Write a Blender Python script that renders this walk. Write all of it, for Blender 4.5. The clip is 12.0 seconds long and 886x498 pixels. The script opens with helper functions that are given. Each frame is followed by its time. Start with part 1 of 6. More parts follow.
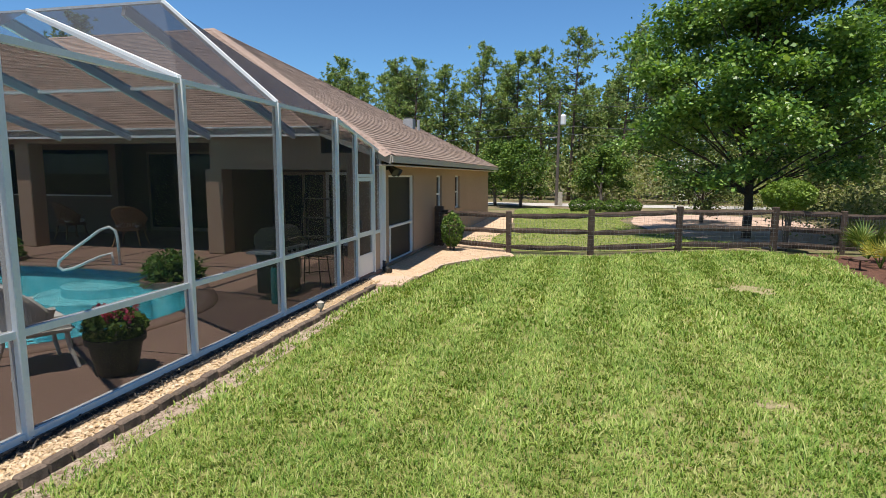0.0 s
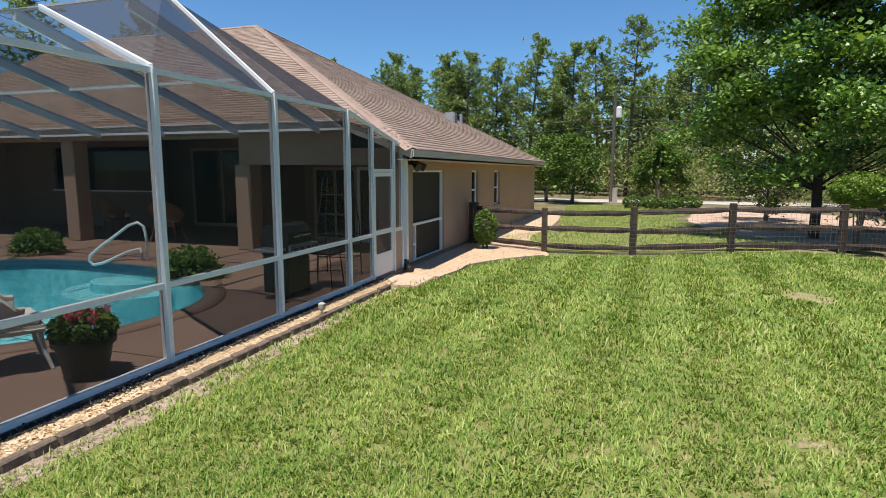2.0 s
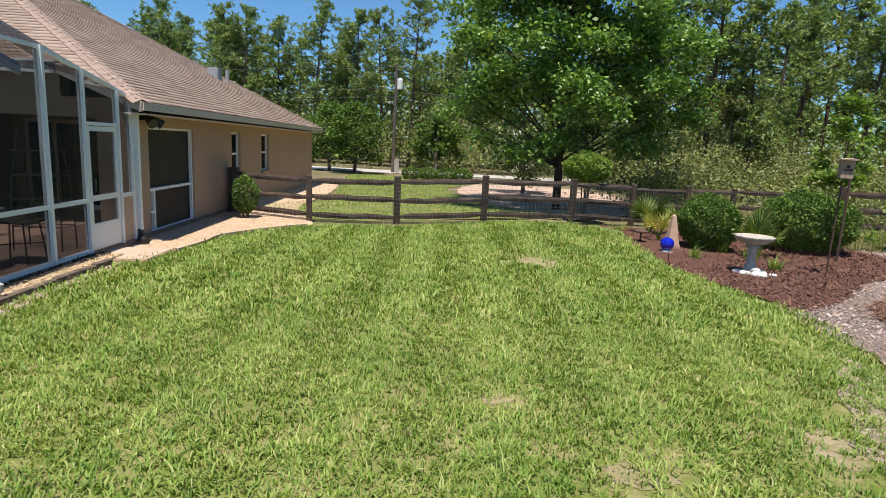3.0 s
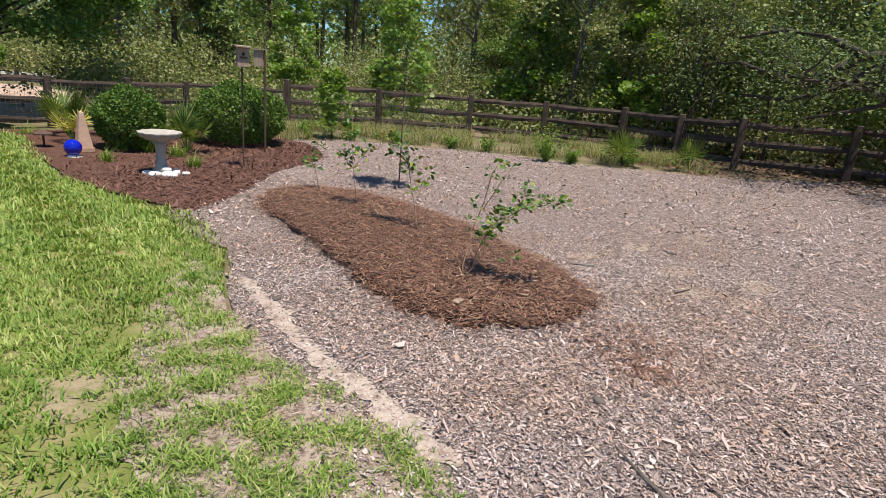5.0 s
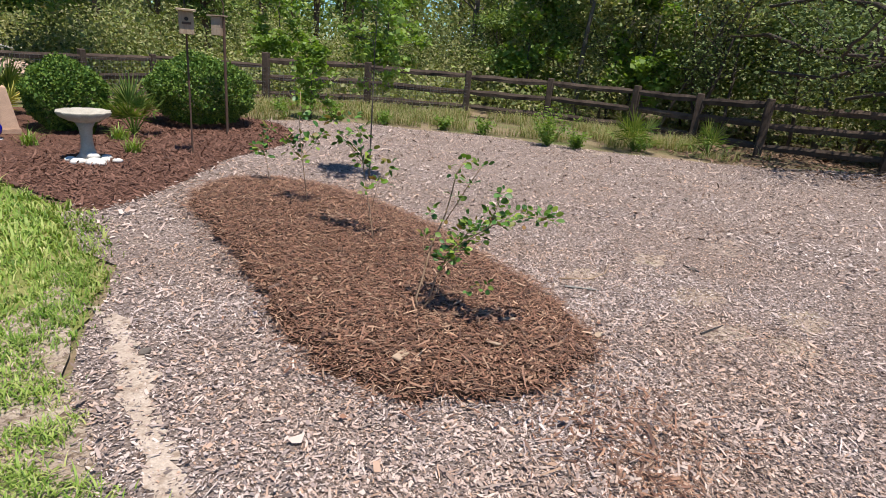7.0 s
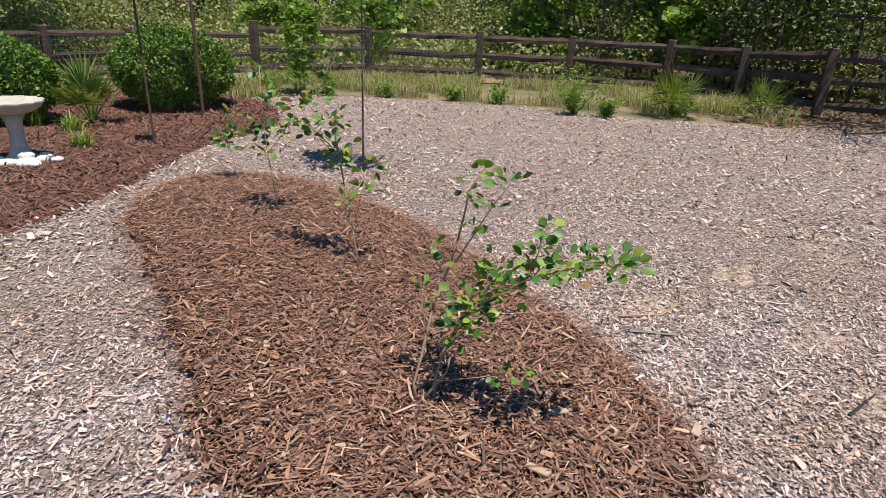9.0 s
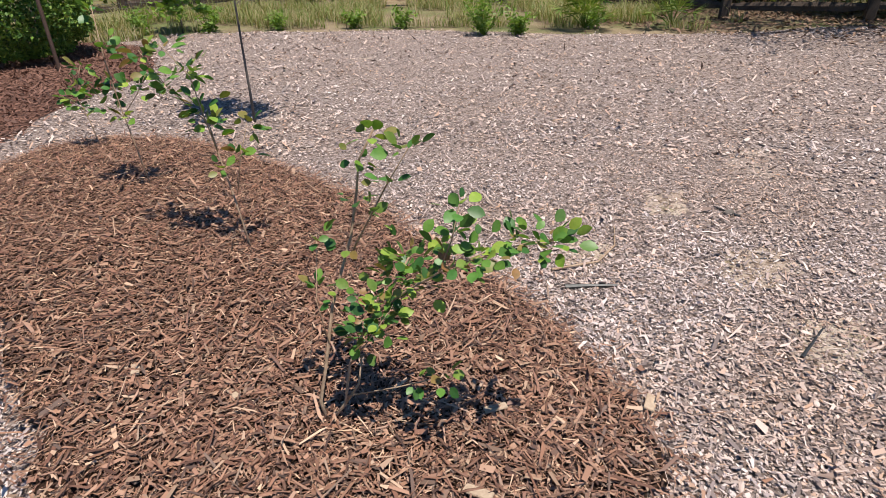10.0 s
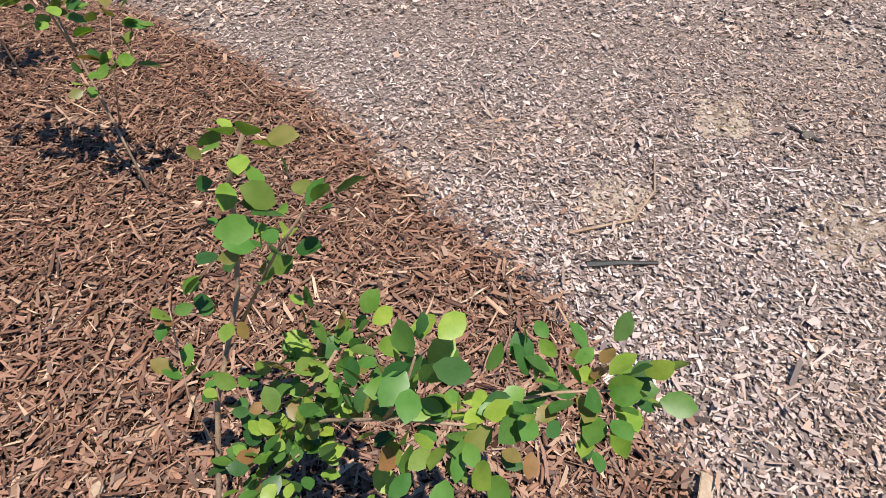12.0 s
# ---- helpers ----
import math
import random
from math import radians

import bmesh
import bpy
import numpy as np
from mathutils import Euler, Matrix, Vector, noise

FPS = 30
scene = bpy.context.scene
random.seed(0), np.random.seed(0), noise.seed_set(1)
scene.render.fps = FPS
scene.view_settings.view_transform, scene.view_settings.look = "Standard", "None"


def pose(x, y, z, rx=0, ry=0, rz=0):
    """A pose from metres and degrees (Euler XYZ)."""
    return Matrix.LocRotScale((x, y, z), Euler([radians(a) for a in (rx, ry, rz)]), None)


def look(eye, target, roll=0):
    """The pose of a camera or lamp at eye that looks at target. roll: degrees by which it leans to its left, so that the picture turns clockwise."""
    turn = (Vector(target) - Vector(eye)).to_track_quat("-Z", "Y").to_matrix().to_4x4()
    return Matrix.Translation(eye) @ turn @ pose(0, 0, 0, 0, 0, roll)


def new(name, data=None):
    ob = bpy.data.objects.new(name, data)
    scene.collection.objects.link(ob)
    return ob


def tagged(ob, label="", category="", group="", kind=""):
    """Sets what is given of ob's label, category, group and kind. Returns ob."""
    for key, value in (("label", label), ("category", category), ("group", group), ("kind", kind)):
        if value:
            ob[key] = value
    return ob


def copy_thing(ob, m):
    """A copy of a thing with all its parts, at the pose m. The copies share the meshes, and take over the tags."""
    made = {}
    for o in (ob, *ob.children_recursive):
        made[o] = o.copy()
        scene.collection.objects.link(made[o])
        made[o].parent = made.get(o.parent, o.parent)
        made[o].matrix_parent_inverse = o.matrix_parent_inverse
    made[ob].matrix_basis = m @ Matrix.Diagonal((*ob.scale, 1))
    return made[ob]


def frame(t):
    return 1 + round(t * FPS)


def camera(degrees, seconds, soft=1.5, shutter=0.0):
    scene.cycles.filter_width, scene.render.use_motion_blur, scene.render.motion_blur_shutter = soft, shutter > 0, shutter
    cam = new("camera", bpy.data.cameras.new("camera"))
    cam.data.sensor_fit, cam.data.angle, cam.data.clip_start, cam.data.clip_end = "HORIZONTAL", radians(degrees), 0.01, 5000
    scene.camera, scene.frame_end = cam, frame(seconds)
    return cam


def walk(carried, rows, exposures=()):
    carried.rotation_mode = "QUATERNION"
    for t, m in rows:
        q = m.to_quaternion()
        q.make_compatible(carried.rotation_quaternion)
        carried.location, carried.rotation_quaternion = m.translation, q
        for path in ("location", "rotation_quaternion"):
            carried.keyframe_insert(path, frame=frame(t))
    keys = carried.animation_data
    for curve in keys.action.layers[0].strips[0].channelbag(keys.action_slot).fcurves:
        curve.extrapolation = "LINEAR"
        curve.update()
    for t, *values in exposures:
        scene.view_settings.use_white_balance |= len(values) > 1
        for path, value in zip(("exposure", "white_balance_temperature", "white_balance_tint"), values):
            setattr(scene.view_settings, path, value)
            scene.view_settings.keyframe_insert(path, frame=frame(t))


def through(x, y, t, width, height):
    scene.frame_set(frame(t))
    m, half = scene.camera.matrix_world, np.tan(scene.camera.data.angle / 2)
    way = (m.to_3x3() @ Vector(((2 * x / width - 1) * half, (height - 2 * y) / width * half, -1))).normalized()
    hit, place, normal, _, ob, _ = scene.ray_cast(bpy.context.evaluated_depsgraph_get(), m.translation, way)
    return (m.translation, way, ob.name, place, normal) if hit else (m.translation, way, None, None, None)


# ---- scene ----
cam = camera(75.6, 12.0, soft=0.6)
PATH = [
    (0, (-0.078, 0.31, 1.977), (-0.515, 2.245, 1.721), 0.3),
    (0.5, (0.011, 0.483, 1.98), (-0.478, 2.403, 1.708), 0.8),
    (1, (0.162, 0.71, 1.975), (-0.417, 2.606, 1.711), 1.9),
    (1.5, (0.348, 0.868, 1.973), (-0.308, 2.739, 1.71), 1.2),
    (2, (0.435, 1.045, 1.959), (-0.199, 2.922, 1.688), 0.1),
    (2.5, (0.702, 1.243, 1.952), (0.305, 3.181, 1.657), 0.5),
    (3, (1.046, 1.488, 1.906), (1.118, 3.455, 1.55), 2.9),
    (3.5, (1.503, 1.392, 1.903), (2.088, 3.276, 1.572), 1.9),
    (3.7, (1.754, 1.401, 1.893), (2.601, 3.177, 1.532), 2.7),
    (5.3, (3.383, 1.799, 1.836), (4.822, 3.047, 1.228), 4.3),
    (5.5, (3.481, 1.85, 1.814), (4.905, 3.102, 1.179), 2.9),
    (6, (3.78, 2.11, 1.797), (5.253, 3.309, 1.17), 7.6),
    (6.5, (4.124, 2.264, 1.776), (5.64, 3.398, 1.132), 6.0),
    (7, (4.489, 2.387, 1.808), (5.876, 3.67, 1.153), 5.4),
    (7.5, (4.763, 2.675, 1.749), (6.143, 3.96, 1.081), 8.3),
    (7.7, (4.858, 2.804, 1.767), (6.227, 4.102, 1.103), 7.7),
    (9.3, (5.719, 3.518, 1.715), (7.067, 4.755, 0.905), 1.5),
    (9.5, (5.799, 3.603, 1.718), (7.229, 4.713, 0.869), 3.3),
    (10, (6.045, 3.668, 1.694), (7.451, 4.699, 0.715), 0.0),
    (10.5, (6.324, 3.765, 1.723), (7.635, 4.878, 0.702), -2.1),
    (11, (6.472, 3.896, 1.696), (7.721, 5.0, 0.59), -2.0),
    (11.5, (6.694, 4.148, 1.661), (7.999, 5.053, 0.446), 2.7),
    (12, (6.928, 4.227, 1.626), (8.078, 5.044, 0.21), 1.4),
]
walk(cam, [(t, look(eye, target, roll)) for t, eye, target, roll in PATH], [(0, 0.56), (2.5, 0.55), (5.3, 0.45), (7.5, 0.54), (12, 0.58)])

# ---- world, sun ----
world = bpy.data.worlds.new("sky")
scene.world = world
world.use_nodes = True
wn = world.node_tree
sky = wn.nodes.new("ShaderNodeTexSky")
sky.sky_type = "NISHITA"
sky.sun_disc = False
SUN = Vector((-0.04, -0.265, 0.96)).normalized()
sky.sun_elevation = math.asin(SUN.z)
sky.sun_rotation = math.atan2(SUN.x, SUN.y)
sky.altitude = 20
sky.air_density = 1.0
sky.dust_density = 0.1
sky.ozone_density = 3.5
deep = wn.nodes.new("ShaderNodeMix")
deep.data_type, deep.blend_type = "RGBA", "MULTIPLY"
deep.inputs[0].default_value = 1.0
deep.inputs[7].default_value = (0.70, 1.04, 1.29, 1)
wn.links.new(sky.outputs[0], deep.inputs[6])
wn.links.new(deep.outputs[2], wn.nodes["Background"].inputs[0])
wn.nodes["Background"].inputs[1].default_value = 0.073
sun_data = bpy.data.lights.new("sun", "SUN")
sun_data.energy, sun_data.angle, sun_data.color = 5.0, radians(0.53), (1.0, 0.94, 0.845)
sun = new("sun", sun_data)
sun.matrix_world = look((0, 0, 30), Vector((0, 0, 30)) - SUN)


# ---- materials ----


def nodes_of(name):
    m = bpy.data.materials.new(name)
    m.use_nodes = True
    nt = m.node_tree
    return m, nt, nt.nodes["Principled BSDF"]


def mixrgb(nt, fac, a, b, blend="MIX"):
    n = nt.nodes.new("ShaderNodeMix")
    n.data_type, n.blend_type = "RGBA", blend
    for sock, v in ((n.inputs[0], fac), (n.inputs[6], a), (n.inputs[7], b)):
        if isinstance(v, bpy.types.NodeSocket):
            nt.links.new(v, sock)
        elif isinstance(v, (int, float)):
            sock.default_value = v
        else:
            sock.default_value = (*v, 1)
    return n.outputs[2]


def noisy(nt, scale, detail=4.0, rough=0.6, stretch=None, coords="Object"):
    tc = nt.nodes.new("ShaderNodeTexCoord")
    v = tc.outputs[coords]
    if stretch:
        mp = nt.nodes.new("ShaderNodeMapping")
        mp.inputs["Scale"].default_value = stretch
        nt.links.new(v, mp.inputs[0])
        v = mp.outputs[0]
    n = nt.nodes.new("ShaderNodeTexNoise")
    n.inputs["Scale"].default_value, n.inputs["Detail"].default_value, n.inputs["Roughness"].default_value = scale, detail, rough
    nt.links.new(v, n.inputs["Vector"])
    return n.outputs[0]


def ramp(nt, v, lo, hi):
    n = nt.nodes.new("ShaderNodeMapRange")
    n.inputs[1].default_value, n.inputs[2].default_value = lo, hi
    nt.links.new(v, n.inputs[0])
    return n.outputs[0]


def bump(nt, bsdf, height, strength, dist=0.01):
    n = nt.nodes.new("ShaderNodeBump")
    n.inputs["Strength"].default_value, n.inputs["Distance"].default_value = strength, dist
    nt.links.new(height, n.inputs["Height"])
    nt.links.new(n.outputs[0], bsdf.inputs["Normal"])


def surface(name, a, b, scale=6.0, fine=60.0, rough=0.8, relief=0.3, metal=0.0, stretch=None, dist=0.01, spec=0.4, rand=0.0):
    """A surface that goes between two colours in large stains and fine grain."""
    m, nt, bsdf = nodes_of(name)
    big = ramp(nt, noisy(nt, scale, 5, 0.65, stretch), 0.3, 0.7)
    col = mixrgb(nt, big, a, b)
    grain = noisy(nt, fine, 3, 0.7, stretch)
    col = mixrgb(nt, 0.35, col, mixrgb(nt, ramp(nt, grain, 0.25, 0.75), (0.25, 0.25, 0.25), (0.75, 0.75, 0.75)), "OVERLAY")
    if rand:
        oi = nt.nodes.new("ShaderNodeObjectInfo")
        col = mixrgb(nt, rand, col, mixrgb(nt, oi.outputs["Random"], (0.2, 0.2, 0.2), (0.8, 0.8, 0.8)), "OVERLAY")
    nt.links.new(col, bsdf.inputs["Base Color"])
    bsdf.inputs["Roughness"].default_value, bsdf.inputs["Metallic"].default_value = rough, metal
    bsdf.inputs["Specular IOR Level"].default_value = spec
    if relief:
        bump(nt, bsdf, grain, relief, dist)
    return m


def islands(name, colours, rough=0.8, spec=0.3, through=0.0, patch=None, patch_scale=0.7, stretch=None):
    """Small loose pieces, each with its own colour; through lets light pass as in leaves."""
    m, nt, bsdf = nodes_of(name)
    geo = nt.nodes.new("ShaderNodeNewGeometry")
    cr = nt.nodes.new("ShaderNodeValToRGB")
    while len(cr.color_ramp.elements) < len(colours):
        cr.color_ramp.elements.new(0.5)
    for i, c in enumerate(colours):
        cr.color_ramp.elements[i].position = i / max(1, len(colours) - 1)
        cr.color_ramp.elements[i].color = (*c, 1)
    nt.links.new(geo.outputs["Random Per Island"], cr.inputs[0])
    col = cr.outputs[0]
    if patch:
        col = mixrgb(nt, ramp(nt, noisy(nt, patch_scale, 3, 0.6, stretch), 0.38, 0.64), col, mixrgb(nt, 0.75, col, patch, "MULTIPLY"))
    nt.links.new(col, bsdf.inputs["Base Color"])
    bsdf.inputs["Roughness"].default_value, bsdf.inputs["Specular IOR Level"].default_value = rough, spec
    if through:
        tr = nt.nodes.new("ShaderNodeBsdfTranslucent")
        nt.links.new(mixrgb(nt, 1.0, col, (1.25, 1.3, 0.55), "MULTIPLY"), tr.inputs[0])
        mx = nt.nodes.new("ShaderNodeMixShader")
        mx.inputs[0].default_value = through
        nt.links.new(bsdf.outputs[0], mx.inputs[1])
        nt.links.new(tr.outputs[0], mx.inputs[2])
        nt.links.new(mx.outputs[0], nt.nodes["Material Output"].inputs[0])
    return m


def screen_cloth(name, thread, cover):
    """Insect screen: a fine dark weave that lets most light pass."""
    m, nt, bsdf = nodes_of(name)
    bsdf.inputs["Base Color"].default_value = (*thread, 1)
    bsdf.inputs["Roughness"].default_value = 0.6
    tp = nt.nodes.new("ShaderNodeBsdfTransparent")
    mx = nt.nodes.new("ShaderNodeMixShader")
    mx.inputs[0].default_value = cover
    nt.links.new(tp.outputs[0], mx.inputs[1])
    nt.links.new(bsdf.outputs[0], mx.inputs[2])
    nt.links.new(mx.outputs[0], nt.nodes["Material Output"].inputs[0])
    return m


def glassy(name, tint, gloss=0.08, rough=0.02, waves=0.0):
    m, nt, bsdf = nodes_of(name)
    tp = nt.nodes.new("ShaderNodeBsdfTransparent")
    tp.inputs[0].default_value = (*tint, 1)
    gl = nt.nodes.new("ShaderNodeBsdfGlossy")
    gl.inputs["Roughness"].default_value = rough
    lw = nt.nodes.new("ShaderNodeFresnel")
    lw.inputs[0].default_value = 1.33
    mx = nt.nodes.new("ShaderNodeMixShader")
    nt.links.new(lw.outputs[0], mx.inputs[0])
    nt.links.new(tp.outputs[0], mx.inputs[1])
    nt.links.new(gl.outputs[0], mx.inputs[2])
    nt.links.new(mx.outputs[0], nt.nodes["Material Output"].inputs[0])
    if waves:
        b = nt.nodes.new("ShaderNodeBump")
        b.inputs["Strength"].default_value, b.inputs["Distance"].default_value = waves, 0.05
        nt.links.new(noisy(nt, 7.5, 4, 0.6), b.inputs["Height"])
        nt.links.new(b.outputs[0], gl.inputs["Normal"])
        nt.links.new(b.outputs[0], lw.inputs["Normal"])
    return m


def ground_mix(name, layers, relief=0.6, rough=0.95, dist=0.02, fine=40.0):
    """Soil from several colours, laid over one another through noise: (colour, scale, low, high)."""
    m, nt, bsdf = nodes_of(name)
    col = None
    for c, sc, lo, hi in layers:
        if col is None:
            col = mixrgb(nt, 0.0, c, c)
        else:
            col = mixrgb(nt, ramp(nt, noisy(nt, sc, 6, 0.7), lo, hi), col, c)
    g = noisy(nt, fine, 5, 0.8)
    col = mixrgb(nt, 0.5, col, mixrgb(nt, ramp(nt, g, 0.3, 0.7), (0.22, 0.22, 0.22), (0.78, 0.78, 0.78)), "OVERLAY")
    nt.links.new(col, bsdf.inputs["Base Color"])
    bsdf.inputs["Roughness"].default_value, bsdf.inputs["Specular IOR Level"].default_value = rough, 0.2
    bump(nt, bsdf, g, relief, dist)
    return m


M = {}
M["field"] = ground_mix("dry_field", [((0.22, 0.165, 0.105), 1, 0, 1), ((0.11, 0.12, 0.045), 0.45, 0.40, 0.58), ((0.13, 0.085, 0.055), 1.9, 0.48, 0.66)])
M["thatch"] = ground_mix("lawn_thatch", [((0.17, 0.185, 0.05), 1, 0, 1), ((0.28, 0.24, 0.11), 2.6, 0.47, 0.64), ((0.38, 0.30, 0.18), 1.1, 0.60, 0.74)], fine=70)
M["drythatch"] = ground_mix("dry_thatch", [((0.27, 0.225, 0.12), 1, 0, 1), ((0.36, 0.28, 0.18), 4.0, 0.45, 0.62), ((0.17, 0.17, 0.06), 9.0, 0.5, 0.64)], fine=80)
M["sand"] = ground_mix("pale_sand", [((0.46, 0.375, 0.31), 1, 0, 1), ((0.39, 0.31, 0.25), 3.5, 0.42, 0.6), ((0.27, 0.20, 0.15), 11.0, 0.50, 0.64)], relief=0.5, fine=60)
M["margin"] = ground_mix("trodden_soil", [((0.42, 0.325, 0.25), 1, 0, 1), ((0.52, 0.42, 0.33), 2.2, 0.46, 0.6), ((0.20, 0.14, 0.10), 19.0, 0.48, 0.60), ((0.26, 0.22, 0.11), 5.0, 0.58, 0.7), ((0.16, 0.10, 0.075), 60.0, 0.56, 0.64)], relief=0.8, fine=110)
# Chip litter whose dark flecks put the shade between chips into the colour
M["chipbase"] = ground_mix("weathered_chips_gap_shade", [((0.275, 0.212, 0.186), 1, 0, 1), ((0.10, 0.071, 0.058), 30.0, 0.44, 0.6), ((0.43, 0.350, 0.318), 45.0, 0.52, 0.62), ((0.43, 0.34, 0.27), 0.75, 0.62, 0.74)], relief=0.9, fine=60)
# Brown litter kept very dark: it holds the shade between the shreds
M["moundbase"] = ground_mix("brown_mulch_gap_shade", [((0.045, 0.022, 0.013), 1, 0, 1), ((0.02, 0.011, 0.007), 25.0, 0.45, 0.6), ((0.075, 0.038, 0.022), 40.0, 0.5, 0.65)], relief=0.9, fine=60)
M["bedbase"] = ground_mix("red_mulch_litter", [((0.13, 0.062, 0.043), 1, 0, 1), ((0.06, 0.03, 0.022), 20.0, 0.45, 0.62), ((0.19, 0.10, 0.075), 35.0, 0.55, 0.68)], relief=0.9, fine=60)
M["drive"] = ground_mix("pink_gravel", [((0.48, 0.35, 0.27), 1, 0, 1), ((0.36, 0.24, 0.18), 3.0, 0.45, 0.6)])
M["road"] = surface("pale_asphalt", (0.38, 0.36, 0.34), (0.46, 0.43, 0.40), 1.0, 30)
M["goldbase"] = ground_mix("gold_chip_litter", [((0.60, 0.42, 0.21), 1, 0, 1), ((0.42, 0.26, 0.11), 40.0, 0.5, 0.65)], fine=90)
M["path"] = ground_mix("tan_path", [((0.52, 0.38, 0.26), 1, 0, 1), ((0.42, 0.28, 0.18), 9.0, 0.45, 0.65)])
M["grass"] = islands("grass_blades", [(0.088, 0.155, 0.022), (0.17, 0.265, 0.042), (0.24, 0.335, 0.062), (0.34, 0.40, 0.105), (0.48, 0.45, 0.20)], 0.55, 0.25, 0.22, (0.52, 0.66, 0.42), 0.9)
M["drygrass"] = islands("dry_grass_blades", [(0.10, 0.15, 0.04), (0.17, 0.20, 0.06), (0.28, 0.23, 0.12), (0.36, 0.29, 0.18), (0.13, 0.20, 0.04)], 0.8, 0.2, 0.25)
M["chips"] = islands("weathered_wood_chips", [(0.09, 0.060, 0.048), (0.36, 0.272, 0.240), (0.49, 0.39, 0.352), (0.57, 0.468, 0.435), (0.44, 0.295, 0.215), (0.31, 0.247, 0.235), (0.12, 0.09, 0.08), (0.61, 0.52, 0.48), (0.34, 0.278, 0.270), (0.06, 0.045, 0.040), (0.50, 0.40, 0.365)], 0.85, 0.15, patch=(0.88, 0.77, 0.66), patch_scale=0.8)
M["shreds"] = islands("brown_bark_shreds", [(0.035, 0.016, 0.010), (0.17, 0.076, 0.047), (0.30, 0.155, 0.096), (0.066, 0.030, 0.019), (0.185, 0.088, 0.055), (0.33, 0.19, 0.122), (0.05, 0.022, 0.014), (0.50, 0.33, 0.22)], 0.6, 0.45)
M["barkstrip"] = surface("bark_strip", (0.13, 0.06, 0.038), (0.27, 0.14, 0.088), 9, 70, 0.65, 0.7, stretch=(0.3, 1, 1), rand=0.6)
M["woodchip"] = surface("weathered_chip", (0.36, 0.27, 0.225), (0.54, 0.43, 0.375), 14, 80, 0.8, 0.6, stretch=(0.3, 1, 1), rand=0.6)
M["litter"] = islands("oak_leaf_litter", [(0.08, 0.045, 0.028), (0.17, 0.10, 0.065), (0.26, 0.165, 0.11), (0.12, 0.07, 0.045)], 0.8, 0.2)
M["bedshreds"] = islands("red_bark_shreds", [(0.06, 0.028, 0.02), (0.14, 0.065, 0.045), (0.20, 0.10, 0.07), (0.10, 0.045, 0.03)], 0.75, 0.35)
M["gold"] = islands("gold_chips", [(0.60, 0.45, 0.29), (0.50, 0.35, 0.20), (0.68, 0.55, 0.39), (0.40, 0.26, 0.14)], 0.75, 0.3)
M["blackmulch"] = islands("black_mulch", [(0.012, 0.011, 0.01), (0.03, 0.027, 0.025), (0.05, 0.042, 0.038)], 0.8, 0.3)
M["stucco"] = surface("tan_stucco", (0.345, 0.245, 0.172), (0.38, 0.27, 0.192), 0.8, 120, 0.9, 0.5, dist=0.006)
M["deck"] = surface("brown_deck_coating", (0.205, 0.13, 0.097), (0.245, 0.158, 0.12), 0.7, 160, 0.75, 0.25, dist=0.004)
# Tan stucco darkened: the shade inside lanai and porch is in the colour
M["lanai"] = surface("stucco_darkened_for_shade", (0.15, 0.105, 0.075), (0.19, 0.135, 0.10), 0.9, 110, 0.9, 0.4, dist=0.006)
M["white"] = surface("white_aluminium", (0.72, 0.74, 0.74), (0.78, 0.79, 0.78), 2.0, 40, 0.4, 0.05)
M["fascia"] = surface("white_fascia", (0.52, 0.44, 0.37), (0.58, 0.50, 0.43), 2.0, 40, 0.5, 0.05)
M["soffit"] = surface("shaded_plaster", (0.42, 0.30, 0.22), (0.45, 0.33, 0.24), 1.0, 60, 0.9, 0.1)
M["wicker_w"] = surface("white_wicker", (0.62, 0.60, 0.55), (0.74, 0.72, 0.67), 30, 90, 0.7, 0.8)
M["wicker_b"] = surface("brown_wicker", (0.20, 0.10, 0.05), (0.28, 0.15, 0.08), 30, 90, 0.7, 0.8)
M["cushion"] = surface("cream_cushion", (0.70, 0.66, 0.60), (0.78, 0.74, 0.68), 5, 90, 0.9, 0.2)
M["black"] = surface("black_metal", (0.018, 0.018, 0.018), (0.03, 0.03, 0.03), 8, 80, 0.45, 0.1)
M["plasticpot"] = surface("black_plastic", (0.022, 0.021, 0.021), (0.035, 0.033, 0.032), 4, 50, 0.5, 0.1)
M["steel"] = surface("polished_steel", (0.75, 0.75, 0.75), (0.8, 0.8, 0.8), 4, 30, 0.2, 0.0, metal=1.0)
M["greysteel"] = surface("grey_painted_steel", (0.30, 0.31, 0.32), (0.36, 0.37, 0.38), 4, 30, 0.45, 0.05)
M["fence"] = surface("weathered_fence_wood", (0.030, 0.019, 0.014), (0.115, 0.080, 0.060), 3.0, 45, 0.9, 0.9, rand=0.3)
M["wire"] = surface("galvanised_wire", (0.22, 0.22, 0.21), (0.3, 0.3, 0.29), 9, 60, 0.5, 0.0, metal=0.6)
M["bark"] = surface("pine_bark", (0.15, 0.10, 0.075), (0.075, 0.05, 0.04), 7, 30, 0.95, 1.0, stretch=(1, 1, 0.35), dist=0.03)
M["barkgrey"] = surface("grey_bark", (0.16, 0.135, 0.115), (0.085, 0.07, 0.058), 6, 30, 0.95, 1.0, stretch=(1, 1, 0.4), dist=0.02)
M["oakbark"] = surface("dark_oak_bark", (0.085, 0.066, 0.052), (0.045, 0.034, 0.027), 6, 30, 0.95, 1.0, dist=0.02)
M["stem"] = surface("pale_stem", (0.38, 0.27, 0.18), (0.25, 0.16, 0.10), 20, 90, 0.8, 0.4)
